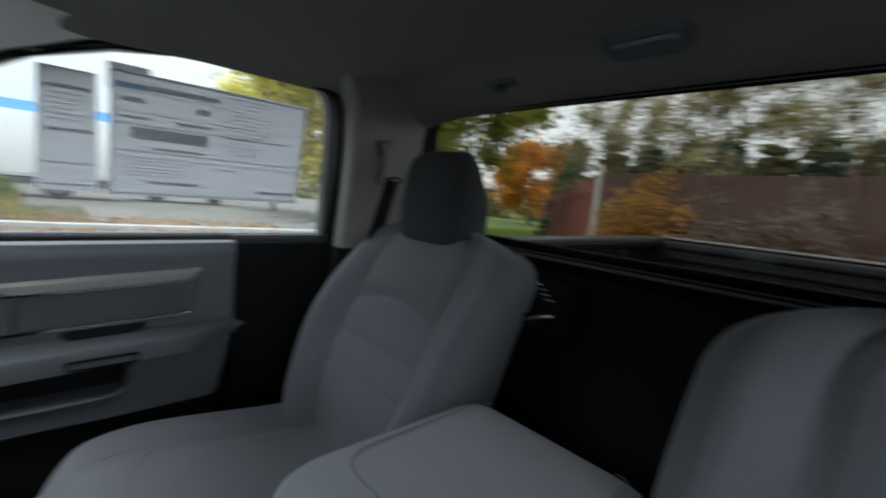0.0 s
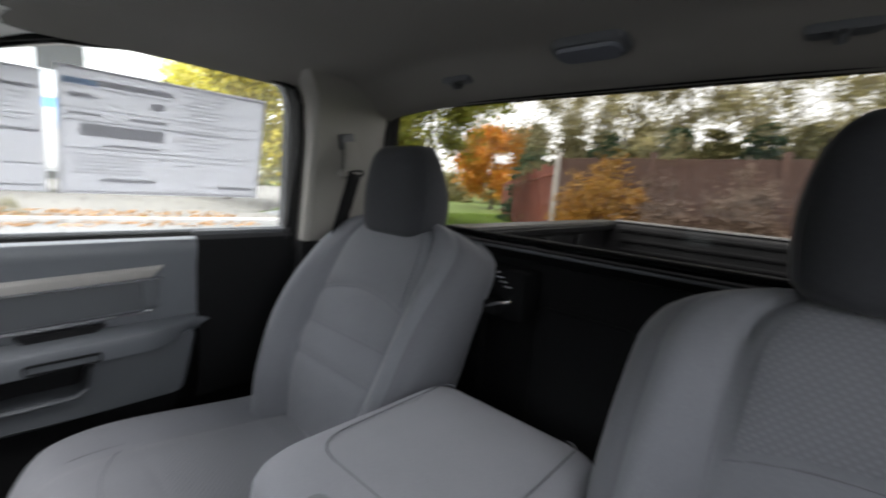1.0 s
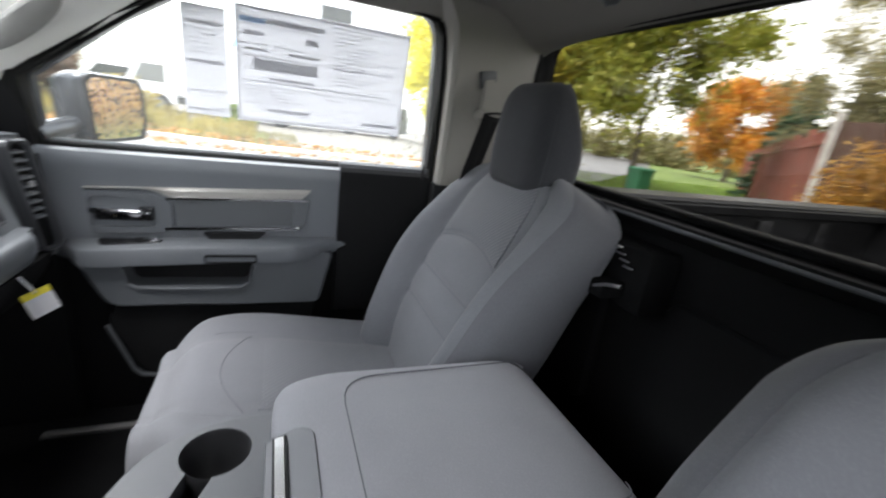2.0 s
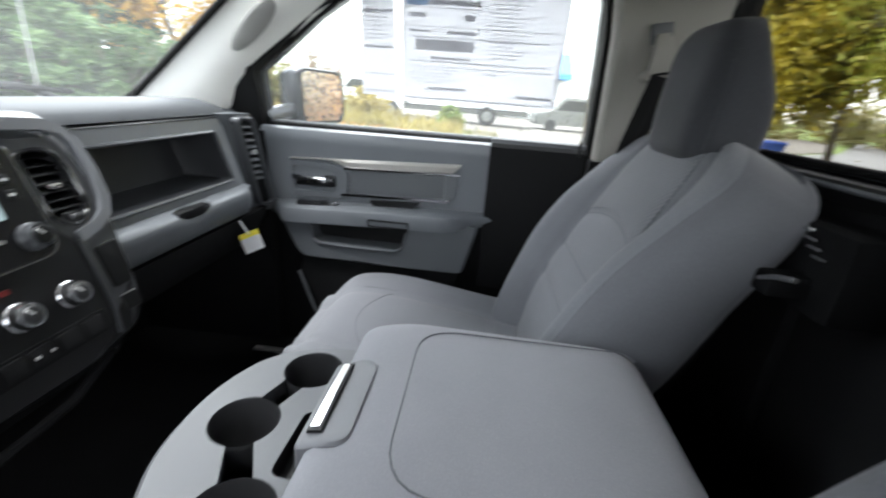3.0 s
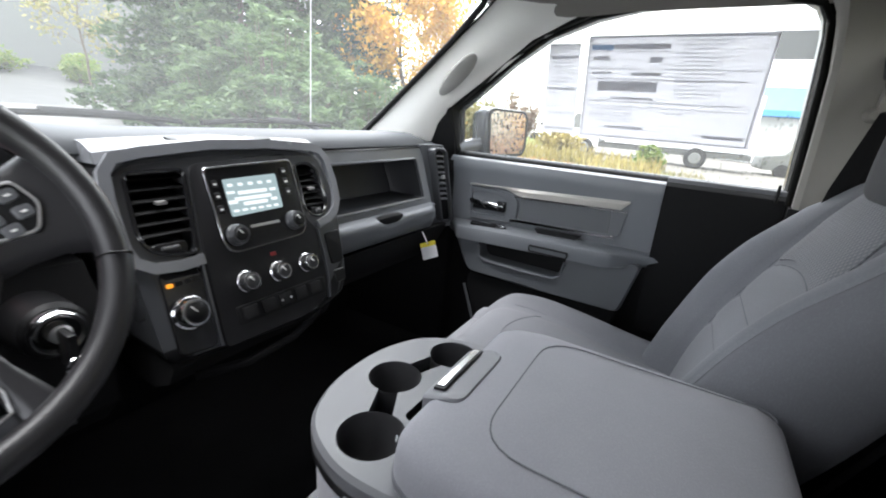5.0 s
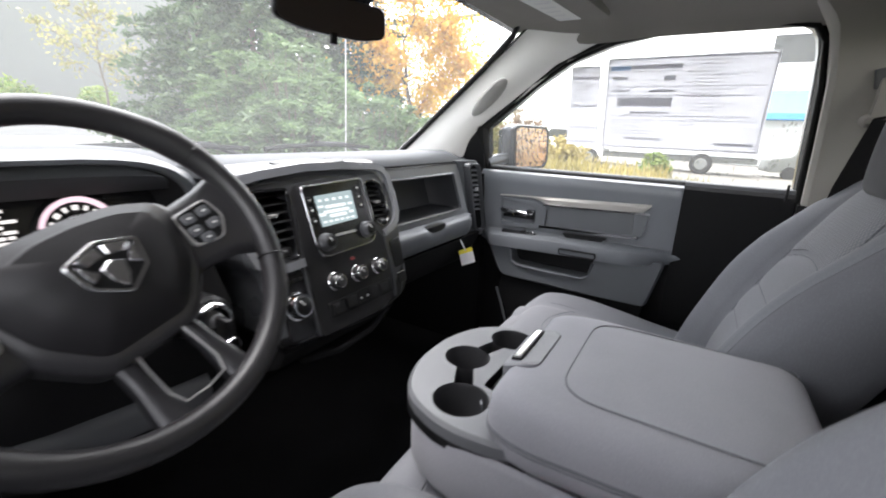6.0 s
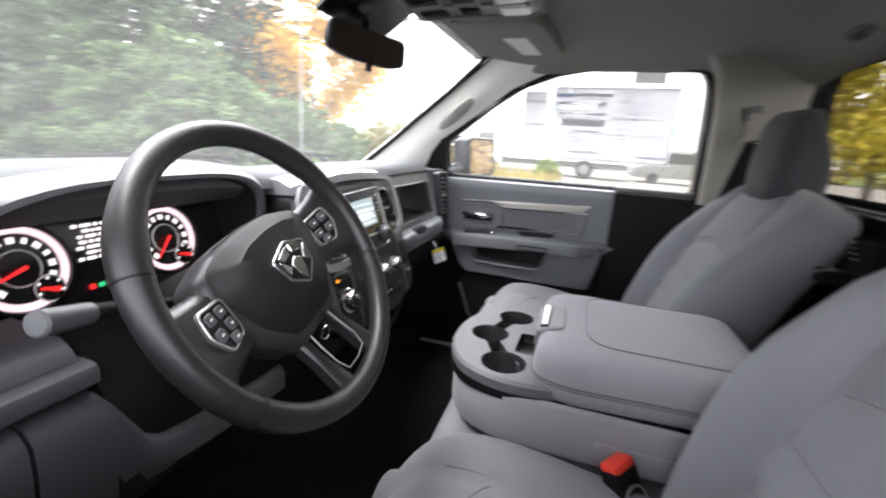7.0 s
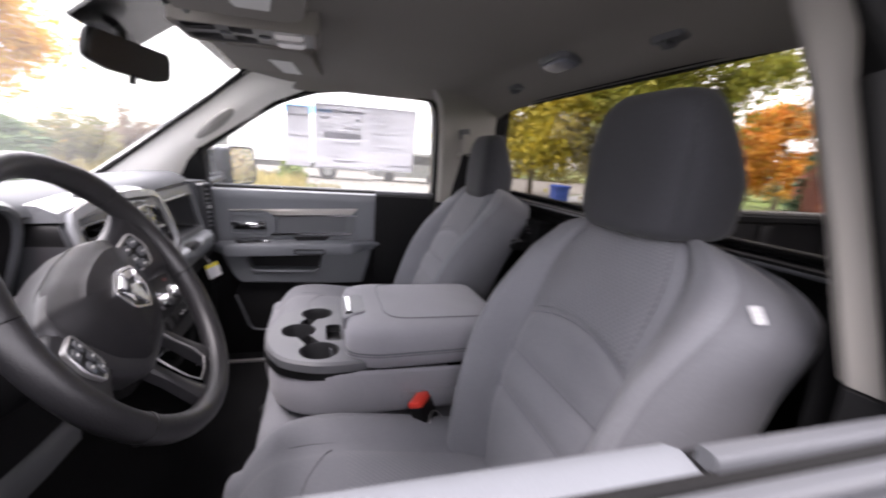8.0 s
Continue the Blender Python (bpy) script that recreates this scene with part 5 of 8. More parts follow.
# lower spokes
for s in (1, -1):
    bm = B()
    rs = []
    a = -90 + s * 3
    ca, sa = math.cos(radians(a)), math.sin(radians(a))
    for k, hw, z in ((0.0, 0.014, -0.034), (0.03, 0.010, -0.028), (0.065, 0.0105, -0.018), (0.114, 0.018, -0.004)):
        c = (s * 0.037 + ca * k, -0.058 + sa * k)
        rs.append([W(c[0] - sa * q * hw, c[1] + ca * q * hw, z + h) for q, h in ((1, -0.014), (0.9, 0.0), (0.5, 0.004), (-0.5, 0.004), (-0.9, 0.0), (-1, -0.014))])
    loft(bm, rs)
    part("spoke", bm, SPOKE, wheel, "dark grey lower spoke")
bm = B()
tube(bm, [W(x, y, z) for x, y, z in ((-0.027, -0.088, -0.020), (-0.029, -0.110, -0.016), (-0.031, -0.140, -0.008), (-0.025, -0.158, -0.004), (0.0, -0.161, -0.003), (0.025, -0.158, -0.004), (0.031, -0.140, -0.008), (0.029, -0.110, -0.016), (0.027, -0.088, -0.020))], 0.0013, 8)
part("spoke_trim", bm, SILVER, wheel, "silver edge of the lower spoke opening")
# shield badge, a plain chrome shape
bm = B()
shield = rounded([(0.0, 0.031), (0.037, 0.019), (0.030, -0.013), (0.0, -0.033), (-0.030, -0.013), (-0.037, 0.019)], 0.005)
plate(bm, shield, [[(x * 0.88, y * 0.88) for x, y in shield]], lambda u, v, d: W(u, v, 0.0165 - d), 0.006, 0.001)
badge = part("badge", bm, LATCH, wheel, "chrome shield-shaped badge")
bm = B()
plate(bm, [(x * 0.88, y * 0.88) for x, y in shield], [], lambda u, v, d: W(u, v, 0.0140 - d), 0.004)
part("badge_field", bm, BLACK, badge)
# plain facets fill the shield: brow pieces, side pieces and a middle wedge
for nm, poly in (("badge_facet", [(0.002, 0.025), (0.026, 0.018), (0.020, 0.009), (0.002, 0.012)]), ("badge_facet", [(-0.002, 0.025), (-0.026, 0.018), (-0.020, 0.009), (-0.002, 0.012)]),
                 ("badge_facet", [(0.029, 0.014), (0.025, -0.009), (0.014, -0.002), (0.020, 0.006)]), ("badge_facet", [(-0.029, 0.014), (-0.025, -0.009), (-0.014, -0.002), (-0.020, 0.006)]),
                 ("badge_wedge", [(0.0, 0.008), (0.012, 0.002), (0.009, -0.013), (0.0, -0.026), (-0.009, -0.013), (-0.012, 0.002)])):
    bm = B()
    plate(bm, rounded(poly, 0.002), [], lambda u, v, d: W(u, v, 0.0180 - d + 0.004 * (u * 20) ** 2), 0.005, 0.0018)
    part(nm, bm, LATCH, badge)
# column, stalk, ignition
bm = B()
cdir = (W(0, 0, -1) - W(0, 0, 0)).normalized()
u_, v_ = Vector((1, 0, 0)), Vector((1, 0, 0)).cross(cdir)
c0 = W(0, 0, -0.05)
rs = []
for k, rx, ry in ((0.0, 0.055, 0.05), (0.04, 0.062, 0.058), (0.14, 0.066, 0.062), (0.24, 0.06, 0.06)):
    rs.append([c0 + cdir * k + u_ * (rx * math.copysign(abs(math.cos(t)) ** 0.7, math.cos(t))) + v_ * (ry * math.copysign(abs(math.sin(t)) ** 0.7, math.sin(t))) for t in [2 * math.pi * i / 24 for i in range(24)]])
loft(bm, rs)
col = tagged(part("steering_column", bm, BLACK_SOFT), "black steering column shroud", "steering column")
bm = B()
base = c0 + cdir * 0.06
tube(bm, [base + Vector((-0.05, 0, 0.01)), base + Vector((-0.13, -0.025, 0.040)), base + Vector((-0.205, -0.045, 0.062))], [0.005, 0.006, 0.0075], 12)
stalk = part("stalk", bm, BLACK_SOFT, col, "black multifunction stalk")
bm = B()
rod(bm, base + Vector((-0.200, -0.044, 0.060)), base + Vector((-0.248, -0.060, 0.072)), 0.0095, 0.0110, 20, 0.002)
part("stalk_knob", bm, KNEE, stalk, "dark grey stalk end")
bm = B()
ig = Vector((-0.314, 0.120, 1.258))
rod(bm, ig + Vector((0, 0.09, -0.01)), ig + Vector((0, 0.012, 0)), 0.040, 0.036, 24, 0.006)
ip = part("ignition_surround", bm, BLACK, col, "black ignition surround")
bm = B()
loft(bm, [ring(ig + Vector((0, h, 0)), (1, 0, 0), (0, 0, 1), r, 28) for h, r in ((0.014, 0.029), (0.004, 0.029), (0.0, 0.026), (0.003, 0.021), (0.014, 0.020))], caps=False)
part("ignition_ring", bm, CHROME, ip, "chrome ignition ring")
bm = B()
rod(bm, ig + Vector((0, 0.03, 0)), ig + Vector((0, -0.004, 0)), 0.014, 0.012, 20, 0.003)
part("ignition_barrel", bm, SILVER, ip)
bm = B()
box(bm, -0.005, 0.005, -0.035, 0.0, -0.038, 0.010, 0.004, m=Matrix.Translation(ig))
part("key", bm, BLACK, col, "black ignition key")
bm = B()
tube(bm, [ig + Vector((0.012 * math.cos(t), -0.038, -0.030 + 0.012 * math.sin(t))) for t in [2 * math.pi * i / 14 for i in range(14)]], 0.0014, 5, closed=True)
part("key_ring", bm, CHROME, col)
# hanging tag below the glove box
tag = thing("hang_tag", (0.648, 0.205, 1.16), "white and yellow card tag hanging under the dash", "tag")
TM = Matrix.Translation((0.645, 0.186, 1.128)) @ pose(0, 0, 0, -8, -14, -42)
bm = B()
plate(bm, rrect(0, -0.012, 0.052, 0.042, 0.003), [], lambda u, v, d: TM @ Vector((u, d, v)), 0.0008)
part("card", bm, PAPER, tag)
bm = B()
plate(bm, rrect(0, 0.0165, 0.052, 0.015, 0.003), [circle(0, 0.019, 0.003, 10)], lambda u, v, d: TM @ Vector((u, d, v)), 0.0008)
part("yellow_band", bm, YELLOW, tag)
bm = B()
strip(bm, [TM @ Vector((0, 0.001, 0.018)), TM @ Vector((-0.003, 0.002, 0.034)), (0.645, 0.215, 1.18)], 0.008, 0.001, (0, 1, 0))
part("loop", bm, PAPER, tag)
# ---------- seats ----------
BACK = ((-0.545, 0.955), (-0.568, 1.05), (-0.603, 1.17), (-0.645, 1.30), (-0.688, 1.41), (-0.715, 1.47), (-0.742, 1.524))


def back_line(v):
    """The middle of the backrest's front, as (y, z), v from the seat (0) to the top (1)."""
    k = v * (len(BACK) - 1)
    i = min(int(k), len(BACK) - 2)
    t = k - i
    return tuple(a + (b - a) * t for a, b in zip(BACK[i], BACK[i + 1]))


def back_half(v):
    low = 0.205 + 0.100 * math.sin(math.pi * 0.5 * min(1.0, v / 0.40))
    k = max(0.0, (v - 0.40) / 0.615)
    return low * (1 - k ** 4.9) ** 0.52


def back_front(xc, u, v, lift=0.0):
    """A point of the backrest's front; u from -1 to 1 across."""
    y, z = back_line(v)
    y2, z2 = back_line(min(v + 0.02, 1.0))
    y1, z1 = back_line(max(v - 0.02, 0.0))
    d = Vector((0, y2 - y1, z2 - z1)).normalized()
    n = Vector((0, d.z, -d.y))
    side = smooth01((abs(u) - 0.48) / 0.30)
    bolster = 0.075 * side * (1 - 0.88 * smooth01((v - 0.36) / 0.46))
    q = min(1.0, max(0.0, (abs(u) - 0.70) / 0.30))
    rim = -0.088 * (1 - math.sqrt(max(0.0, 1 - q * q)))
    crown = -0.02 * u * u * smooth01((v - 0.7) / 0.3) - 0.050 * (1 - math.sqrt(max(0.0, 1 - max(0.0, (v - 0.86) / 0.14) ** 2)))
    track = 0.53 + 0.02 * math.sin(v * 3) - 0.06 * max(0, v - 0.6)
    groove = -0.012 * math.exp(-((abs(u) - track) / 0.030) ** 2)
    if abs(u) < track:
        for v0, bow in ((0.495, 0.04), (0.385, 0.0), (0.280, 0.0)):
            groove -= 0.006 * math.exp(-((v - v0 - bow * (1 - (u / 0.5) ** 2)) / 0.014) ** 2)
    groove -= 0.004 * math.exp(-((abs(u) - 0.833) / 0.018) ** 2)
    lumbar = 0.012 * math.exp(-((v - 0.25) / 0.2) ** 2) * (1 - side)
    return Vector((xc + u * back_half(v), y, z)) + n * (bolster + rim + crown + groove + lumbar + lift)


def head_form(t):
    """Half width, half depth and front of the headrest at t of its height."""
    end = min(1.0, max(0.0, (t - 0.80) / 0.20))
    foot = min(1.0, max(0.0, (0.10 - t) / 0.10))
    k = math.sqrt(max(0.0, 1 - end * end)) * math.sqrt(max(0.0, 1 - 0.8 * foot * foot))
    q = (t - 0.42) / (0.42 if t < 0.42 else 0.58)
    w = 0.130 * (1 - (0.09 if t < 0.42 else 0.24) * q * q) * (0.76 + 0.24 * k)
    d = (0.080 - 0.034 * smooth01((t - 0.3) / 0.7)) * (0.60 + 0.40 * k)
    return w, d, -0.686 - 0.022 * t * t - 0.022 * (1 - k)


def seat(xc, rise, slide, tip, reach, girth, wide, grow, label, marked=False):
    root = thing("front_seat", (xc, -0.35, 0.66), label, "car seat", "front seats")
    # backrest
    bm = B()
    NU = 72
    rings = []
    for j in range(81):
        v = 1 - (1 - j / 80) ** 1.35
        y, z = back_line(v)
        front = [back_front(xc, -1 + 2 * i / NU, v) for i in range(NU + 1)]
        deep = 0.155 - 0.045 * v - 0.050 * (1 - math.sqrt(max(0.0, 1 - max(0.0, (v - 0.84) / 0.16) ** 2)))
        hw = back_half(v)
        edge = front[-1].y - y
        rear = [Vector((xc + hw * u, y + edge + (-deep - edge) * k, z - 0.035 * k + (front[-1].z - z) * (1 - k))) for u, k in ((1.0, 0.3), (0.99, 0.6), (0.95, 0.82), (0.85, 0.95), (0.6, 1.0), (0.0, 1.02), (-0.6, 1.0), (-0.85, 0.95), (-0.95, 0.82), (-0.99, 0.6), (-1.0, 0.3))]
        rings.append(front + rear)
    loft(bm, rings)
    per = len(rings[0])
    bm.faces.index_update()
    # Sides and rear take the darkened cloth as painted shade.
    for f in bm.faces:
        i = f.index % per
        f.material_index = 1 if f.index < per * (len(rings) - 1) and (i >= NU or abs(-1 + 2 * (i + 0.5) / NU) > 0.83) else 0
    back = part("backrest", bm, [CLOTH, CLOTH_SIDE_SHADED], root, "grey cloth backrest with shade painted on the sides", angle=70)
    bm = B()
    sheet(bm, lambda a, b: back_front(xc, (a * 2 - 1) * 0.478 * (1 - 0.12 * b), 0.515 + 0.04 * (1 - (a * 2 - 1) ** 2) * (1 - b) + 0.44 * b, 0.0012 - 0.0035 * max(abs(a * 2 - 1), abs(b * 2 - 1)) ** 8), 20, 18, 0.006)
    part("centre_panel", bm, CLOTH_PAD, back, "quilted darker grey insert", angle=70)
    for s in (1, -1):
        bm = B()
        tube(bm, [back_front(xc, s * (0.53 + 0.02 * math.sin(v * 3) - 0.06 * max(0, v - 0.6)), v, 0.0006) for v in [0.02 + 0.045 * i for i in range(22)]], 0.0013, 5)
        part("seam", bm, SEAM, back)
        bm = B()
        tube(bm, [back_front(xc, s * 0.833, v, 0.0002) for v in [0.05 + 0.04 * i for i in range(20)]], 0.0009, 5)
        part("seam", bm, SEAM, back)
    for v0, bow in ((0.495, 0.04), (0.385, 0.0), (0.280, 0.0)):
        bm = B()
        tube(bm, [back_front(xc, u, v0 + bow * (1 - (u / 0.5) ** 2), 0.0006) for u in [-0.50 + 0.0667 * i for i in range(16)]], 0.0014, 5)
        part("seam", bm, SEAM, back)
    bm = B()
    loft(bm, [[Vector((xc + hw * u, y, z)) for u in (-1, -0.5, 0, 0.5, 1)] + [Vector((xc + hw * u, y - 0.012, z)) for u in (1, 0.5, 0, -0.5, -1)] for hw, y, z in ((0.215, -0.735, 0.98), (0.235, -0.766, 1.15), (0.225, -0.812, 1.33), (0.185, -0.845, 1.44))])
    part("back_shell", bm, BLACK_SOFT, back, "black seat back panel")
    # headrest
    bm = B()
    rings = []
    NH = 44
    for j in range(25):
        t = 0.5 - 0.5 * math.cos(math.pi * j / 24)
        z = 1.498 + rise + (0.230 + rise * 0.5 + grow) * t
        w, d, yf = head_form(t)
        d *= girth
        yc = yf - d + slide + tip * 0.58
        pts = []
        for i in range(NH):
            a = 2 * math.pi * i / NH
            ca, sa = math.cos(a), math.sin(a)
            pts.append(Vector((xc + w * math.copysign(abs(ca) ** 0.46, ca), yc + d * math.copysign(abs(sa) ** 0.5, sa) - 0.012 * abs(ca) ** 3 * (sa > 0), z)))
        rings.append(pts)
    loft(bm, rings)
    head = part("headrest", bm, CLOTH_HEAD_SHADED, root, "grey cloth headrest", angle=75)
    for s in (1, -1):
        bm = B()
        tube(bm, [(xc + s * head_form(t)[0] * 0.93, head_form(t)[2] - 0.022 + slide + tip * 0.58, 1.498 + rise + (0.230 + rise * 0.5 + grow) * t) for t in [0.1 + 0.075 * i for i in range(11)]], 0.0016, 5)
        part("seam", bm, CLOTH_HEAD_SHADED, head)
        bm = B()
        rod(bm, (xc + s * 0.065, -0.755 + slide + tip * 0.55, 1.44), (xc + s * 0.065, -0.758 + slide + tip * 0.55, 1.52), 0.006, n=12)
        part("post", bm, CHROME, root, "steel headrest post")
    # cushion
    bm = B()
    rings = []
    NC = 32

    def cush(u, t):
        y = -0.60 + 0.545 * t
        z = 0.975 + 0.055 * smooth01(t * 1.1) - 0.045 * max(0, (t - 0.88) / 0.12) ** 2
        q = max(0.0, (t - 0.62) / 0.46)
        hw = (0.262 + 0.030 * math.sin(math.pi * min(1, t * 0.75 + 0.1))) * math.sqrt(1 - q ** 2.8)
        side = smooth01((abs(u) - 0.48) / 0.25)
        z += 0.024 * side * (1 - 0.4 * t) - 0.060 * max(0, (abs(u) - 0.78) / 0.22) ** 2 - 0.008 * math.exp(-((abs(u) - 0.52) / 0.03) ** 2)
        return Vector((xc + u * hw, y, z))
    for j in range(27):
        t = 1 - (1 - j / 26) ** 1.3
        up = [cush(-1 + 2 * i / NC, t) for i in range(NC + 1)]
        a, b = up[-1], up[0]
        low = [a + Vector((0.004, 0, -0.05)), a + Vector((-0.02, 0, -0.13)), b + Vector((0.02, 0, -0.13)), b + Vector((-0.004, 0, -0.05))]
        rings.append(up + low)
    last = rings[-1]
    c = sum(last, Vector()) / len(last)
    rings.append([c + Vector(((p.x - c.x) * 0.97, 0.016, (p.z - c.z) * 0.9)) for p in last])
    rings.append([c + Vector(((p.x - c.x) * 0.9, 0.024, (p.z - c.z) * 0.65)) for p in last])
    loft(bm, rings)
    cushion = part("cushion", bm, CLOTH, root, "smooth grey cloth seat cushion", angle=70)
    for s in (1, -1):
        bm = B()
        tube(bm, [cush(s * (0.52 + 0.04 * t), t) + Vector((0, 0, 0.0008)) for t in [0.05 + 0.042 * i for i in range(20)]], 0.0011, 5)
        part("seam", bm, SEAM, cushion)
    bm = B()
    tube(bm, [cush(u, 0.70 + 0.10 * (1 - (u / 0.5) ** 2)) + Vector((0, 0, 0.0004)) for u in [-0.5 + 0.05 * i for i in range(21)]], 0.0011, 5)
    part("seam", bm, SEAM, cushion)
    bm = B()
    sheet(bm, lambda a, b: cush((a * 2 - 1) * 0.47, 0.16 + 0.50 * b) + Vector((0, 0, 0.003 - 0.004 * max(abs(a * 2 - 1), abs(b * 2 - 1)) ** 8)), 18, 14, 0.005)
    part("centre_panel", bm, CLOTH_PAD_FLAT, cushion, "quilted darker grey insert", angle=70)
    lay = Matrix.Translation((xc, slide, 0)) @ Matrix.Diagonal((wide, 1, 1, 1)) @ Matrix.Translation((-xc, 0, 0)) @ Matrix(((1, 0, 0, 0), (0, 1, tip, -0.955 * tip), (0, 0, 1, 0), (0, 0, 0, 1)))
    for o in (back, *back.children):
        o.data.transform(lay)
        if marked:
            for v in o.data.vertices:
                if v.co.x < xc:
                    v.co.x = xc + (v.co.x - xc) * (1 - 0.06 * smooth01((1.44 - v.co.z) / 0.12))
    for c in (cushion, *cushion.children):
        c.data.transform(Matrix.Translation((0, reach, 0)))
    bm = B()
    box(bm, xc - 0.24, xc + 0.24, -0.56, -0.10, 0.74, 0.90, 0.02)
    box(bm, xc - 0.22, xc - 0.18, -0.62, -0.02, 0.66, 0.75, 0.006)
    box(bm, xc + 0.18, xc + 0.22, -0.62, -0.02, 0.66, 0.75, 0.006)
    part("base", bm, BLACK, root, "black seat base on rails")
    if marked:
        bm = B()
        m = Matrix.Translation((-0.7215, -0.715, 1.441)) @ Vector((0.81, -0.02, -0.59)).to_track_quat('Y', 'Z').to_matrix().to_4x4()
        plate(bm, rrect(0, 0, 0.018, 0.023, 0.003), [], lambda u, v, d: m @ Vector((u, d, v)), 0.0015)
        o = part("airbag_tab", bm, mat("tag_cloth", (0.55, 0.55, 0.56), 0.8, vary=0.08, bump=0.1), back, "small white fabric tag")
        bm = B()
        for k in range(3):
            plate(bm, rrect(0, 0.006 - 0.006 * k, 0.011, 0.002, 0.0005, 1), [], lambda u, v, d: m @ Vector((u, d - 0.001, v)), 0.0006)
        part("print_bars", bm, INK_MID, o)
    return root


seat(0.484, -0.036, -0.01, -0.125, 0.0, 0.80, 1.0, 0.022, "grey cloth passenger seat with adjustable headrest")
seat(-0.464, 0.0, 0.0, 0.0, -0.015, 1.0, 0.96, 0.0, "grey cloth driver seat with small white side tag", True)

# middle seat base under the console
bm = B()
rings = []
for j in range(15):
    t = j / 14
    y = -0.60 + 0.515 * t
    z = 0.958 + 0.03 * t - 0.04 * max(0, (t - 0.85) / 0.15) ** 2
    rings.append([Vector((x, y, z - 0.012 * abs(x / 0.19) ** 4)) for x in [-0.205 + 0.41 * i / 12 for i in range(13)]] + [Vector((0.19, y, 0.86)), Vector((-0.19, y, 0.86))])
rings.append([Vector((p.x * 0.97, -0.070, 0.86 + (p.z - 0.86) * 0.8)) for p in rings[-1]])
loft(bm, rings)
mid = solo("middle_seat", bm, CLOTH, "grey cloth middle seat cushion below the console", "seat cushion", angle=70)
bm = B()
tube(bm, [(x, -0.16 - 0.02 * (x / 0.2) ** 2, 0.986) for x in [-0.19 + 0.038 * i for i in range(11)]], 0.002, 5)
part("seam", bm, SEAM, mid)
bm = B()
box(bm, -0.17, 0.17, -0.56, -0.14, 0.66, 0.88, 0.02)
part("base", bm, BLACK, mid, "black seat base")

# ---------- console ----------
console = thing("centre_console", (0.0, -0.38, 1.0), "grey folding console with cup holders and padded lid", "console")


def slab(bm, outline, z0, z1, edge, f=None, top=True):
    """A block over an (x, y) outline, its upper edge rounded."""
    cx = sum(p[0] for p in outline) / len(outline)
    cy = sum(p[1] for p in outline) / len(outline)
    rs = []
    for t, z in ((0, z0), (0, z1 - edge), (0.3, z1 - edge * 0.3), (1.0, z1)):
        rs.append([])
        for x, y in outline:
            d = Vector((cx - x, cy - y))
            k = edge * t / max(d.length, 1e-6)
            rs[-1].append((x + d.x * k, y + d.y * k, z + (f(x, y) if f else 0)))
    return loft(bm, rs, caps=top)


body = rounded([(-0.19, -0.66), (-0.188, -0.21), (-0.150, -0.128), (-0.06, -0.085), (0.06, -0.085), (0.150, -0.128), (0.188, -0.21), (0.19, -0.66)], [0.02, 0.08, 0.06, 0.08, 0.08, 0.06, 0.08, 0.02], 6)
bm = B()
slab(bm, body, 1.012, 1.1095, 0.009, top=False)
low_ring = [(x * 0.93, -0.38 + (y + 0.38) * 0.93, 0.996) for x, y in body]
loft(bm, [[(x, y, 1.012) for x, y in body], [(x * 0.985, -0.38 + (y + 0.38) * 0.985, 1.003) for x, y in body], low_ring], caps=False)
cbody = part("body", bm, CLOTH_LID_LIT, console, "grey cloth-covered console side", angle=50)
bm = B()
plate(bm, rrect(-0.47, 1.045, 0.15, 0.018, 0.006), [], lambda u, v, d: (-0.1925 + d, u, v), 0.008, 0.002)
part("pull_tab", bm, CLOTH_LID_LIT, cbody)
tray_o = rounded([(-0.168, -0.345), (-0.186, -0.295), (-0.191, -0.21), (-0.153, -0.120), (-0.06, -0.077), (0.06, -0.077), (0.153, -0.120), (0.191, -0.21), (0.186, -0.295), (0.168, -0.345)], [0.01, 0.04, 0.08, 0.06, 0.08, 0.08, 0.06, 0.08, 0.04, 0.01], 6)
# tray with three linked cup wells and a small coin slot
CUPS = [(-0.118, -0.208, 0.0465), (0.006, -0.155, 0.0435), (0.122, -0.200, 0.0435)]


def arc(cx, cy, r, a0, a1, n=14):
    return [(cx + r * math.cos(radians(a0 + (a1 - a0) * i / n)), cy + r * math.sin(radians(a0 + (a1 - a0) * i / n))) for i in range(n + 1)]


(ax, ay, ar), (bx, by, br), (cx_, cy_, cr) = CUPS
well = arc(ax, ay, ar, 45, 360, 22) + arc(bx, by, br, 222, 318, 8) + arc(cx_, cy_, cr, 180, 360 + 135, 22) + arc(bx, by, br, 0, 180, 12)
bm = B()
plate(bm, [(x * 0.985, y * 0.985) for x, y in tray_o], [well], lambda u, v, d: (u, v, 1.116 - d), 0.022)
part("gap", bm, BLACK, console, "dark joint under the tray")
coin = rounded([(-0.070, -0.262), (-0.066, -0.222), (0.035, -0.224), (0.035, -0.262)], 0.012)
bm = B()
plate(bm, tray_o, [well, coin], lambda u, v, d: (u, v, 1.137 - d), 0.024, 0.006, back=False)
tray = part("tray", bm, mat("tray_plastic", (0.100, 0.102, 0.109), 0.5, vary=0.05, grain=700, bump=0.2), console, "grey plastic cup tray")
bm = B()
rs = [[(x, y, z) for x, y in well] for z in (1.135, 1.09, 1.045)]
loft(bm, rs, caps=False)
vs = list(bm.verts)[-len(well):]
es = [e for e in bm.edges if e.verts[0] in vs and e.verts[1] in vs]
bmesh.ops.triangle_fill(bm, use_beauty=True, edges=es)
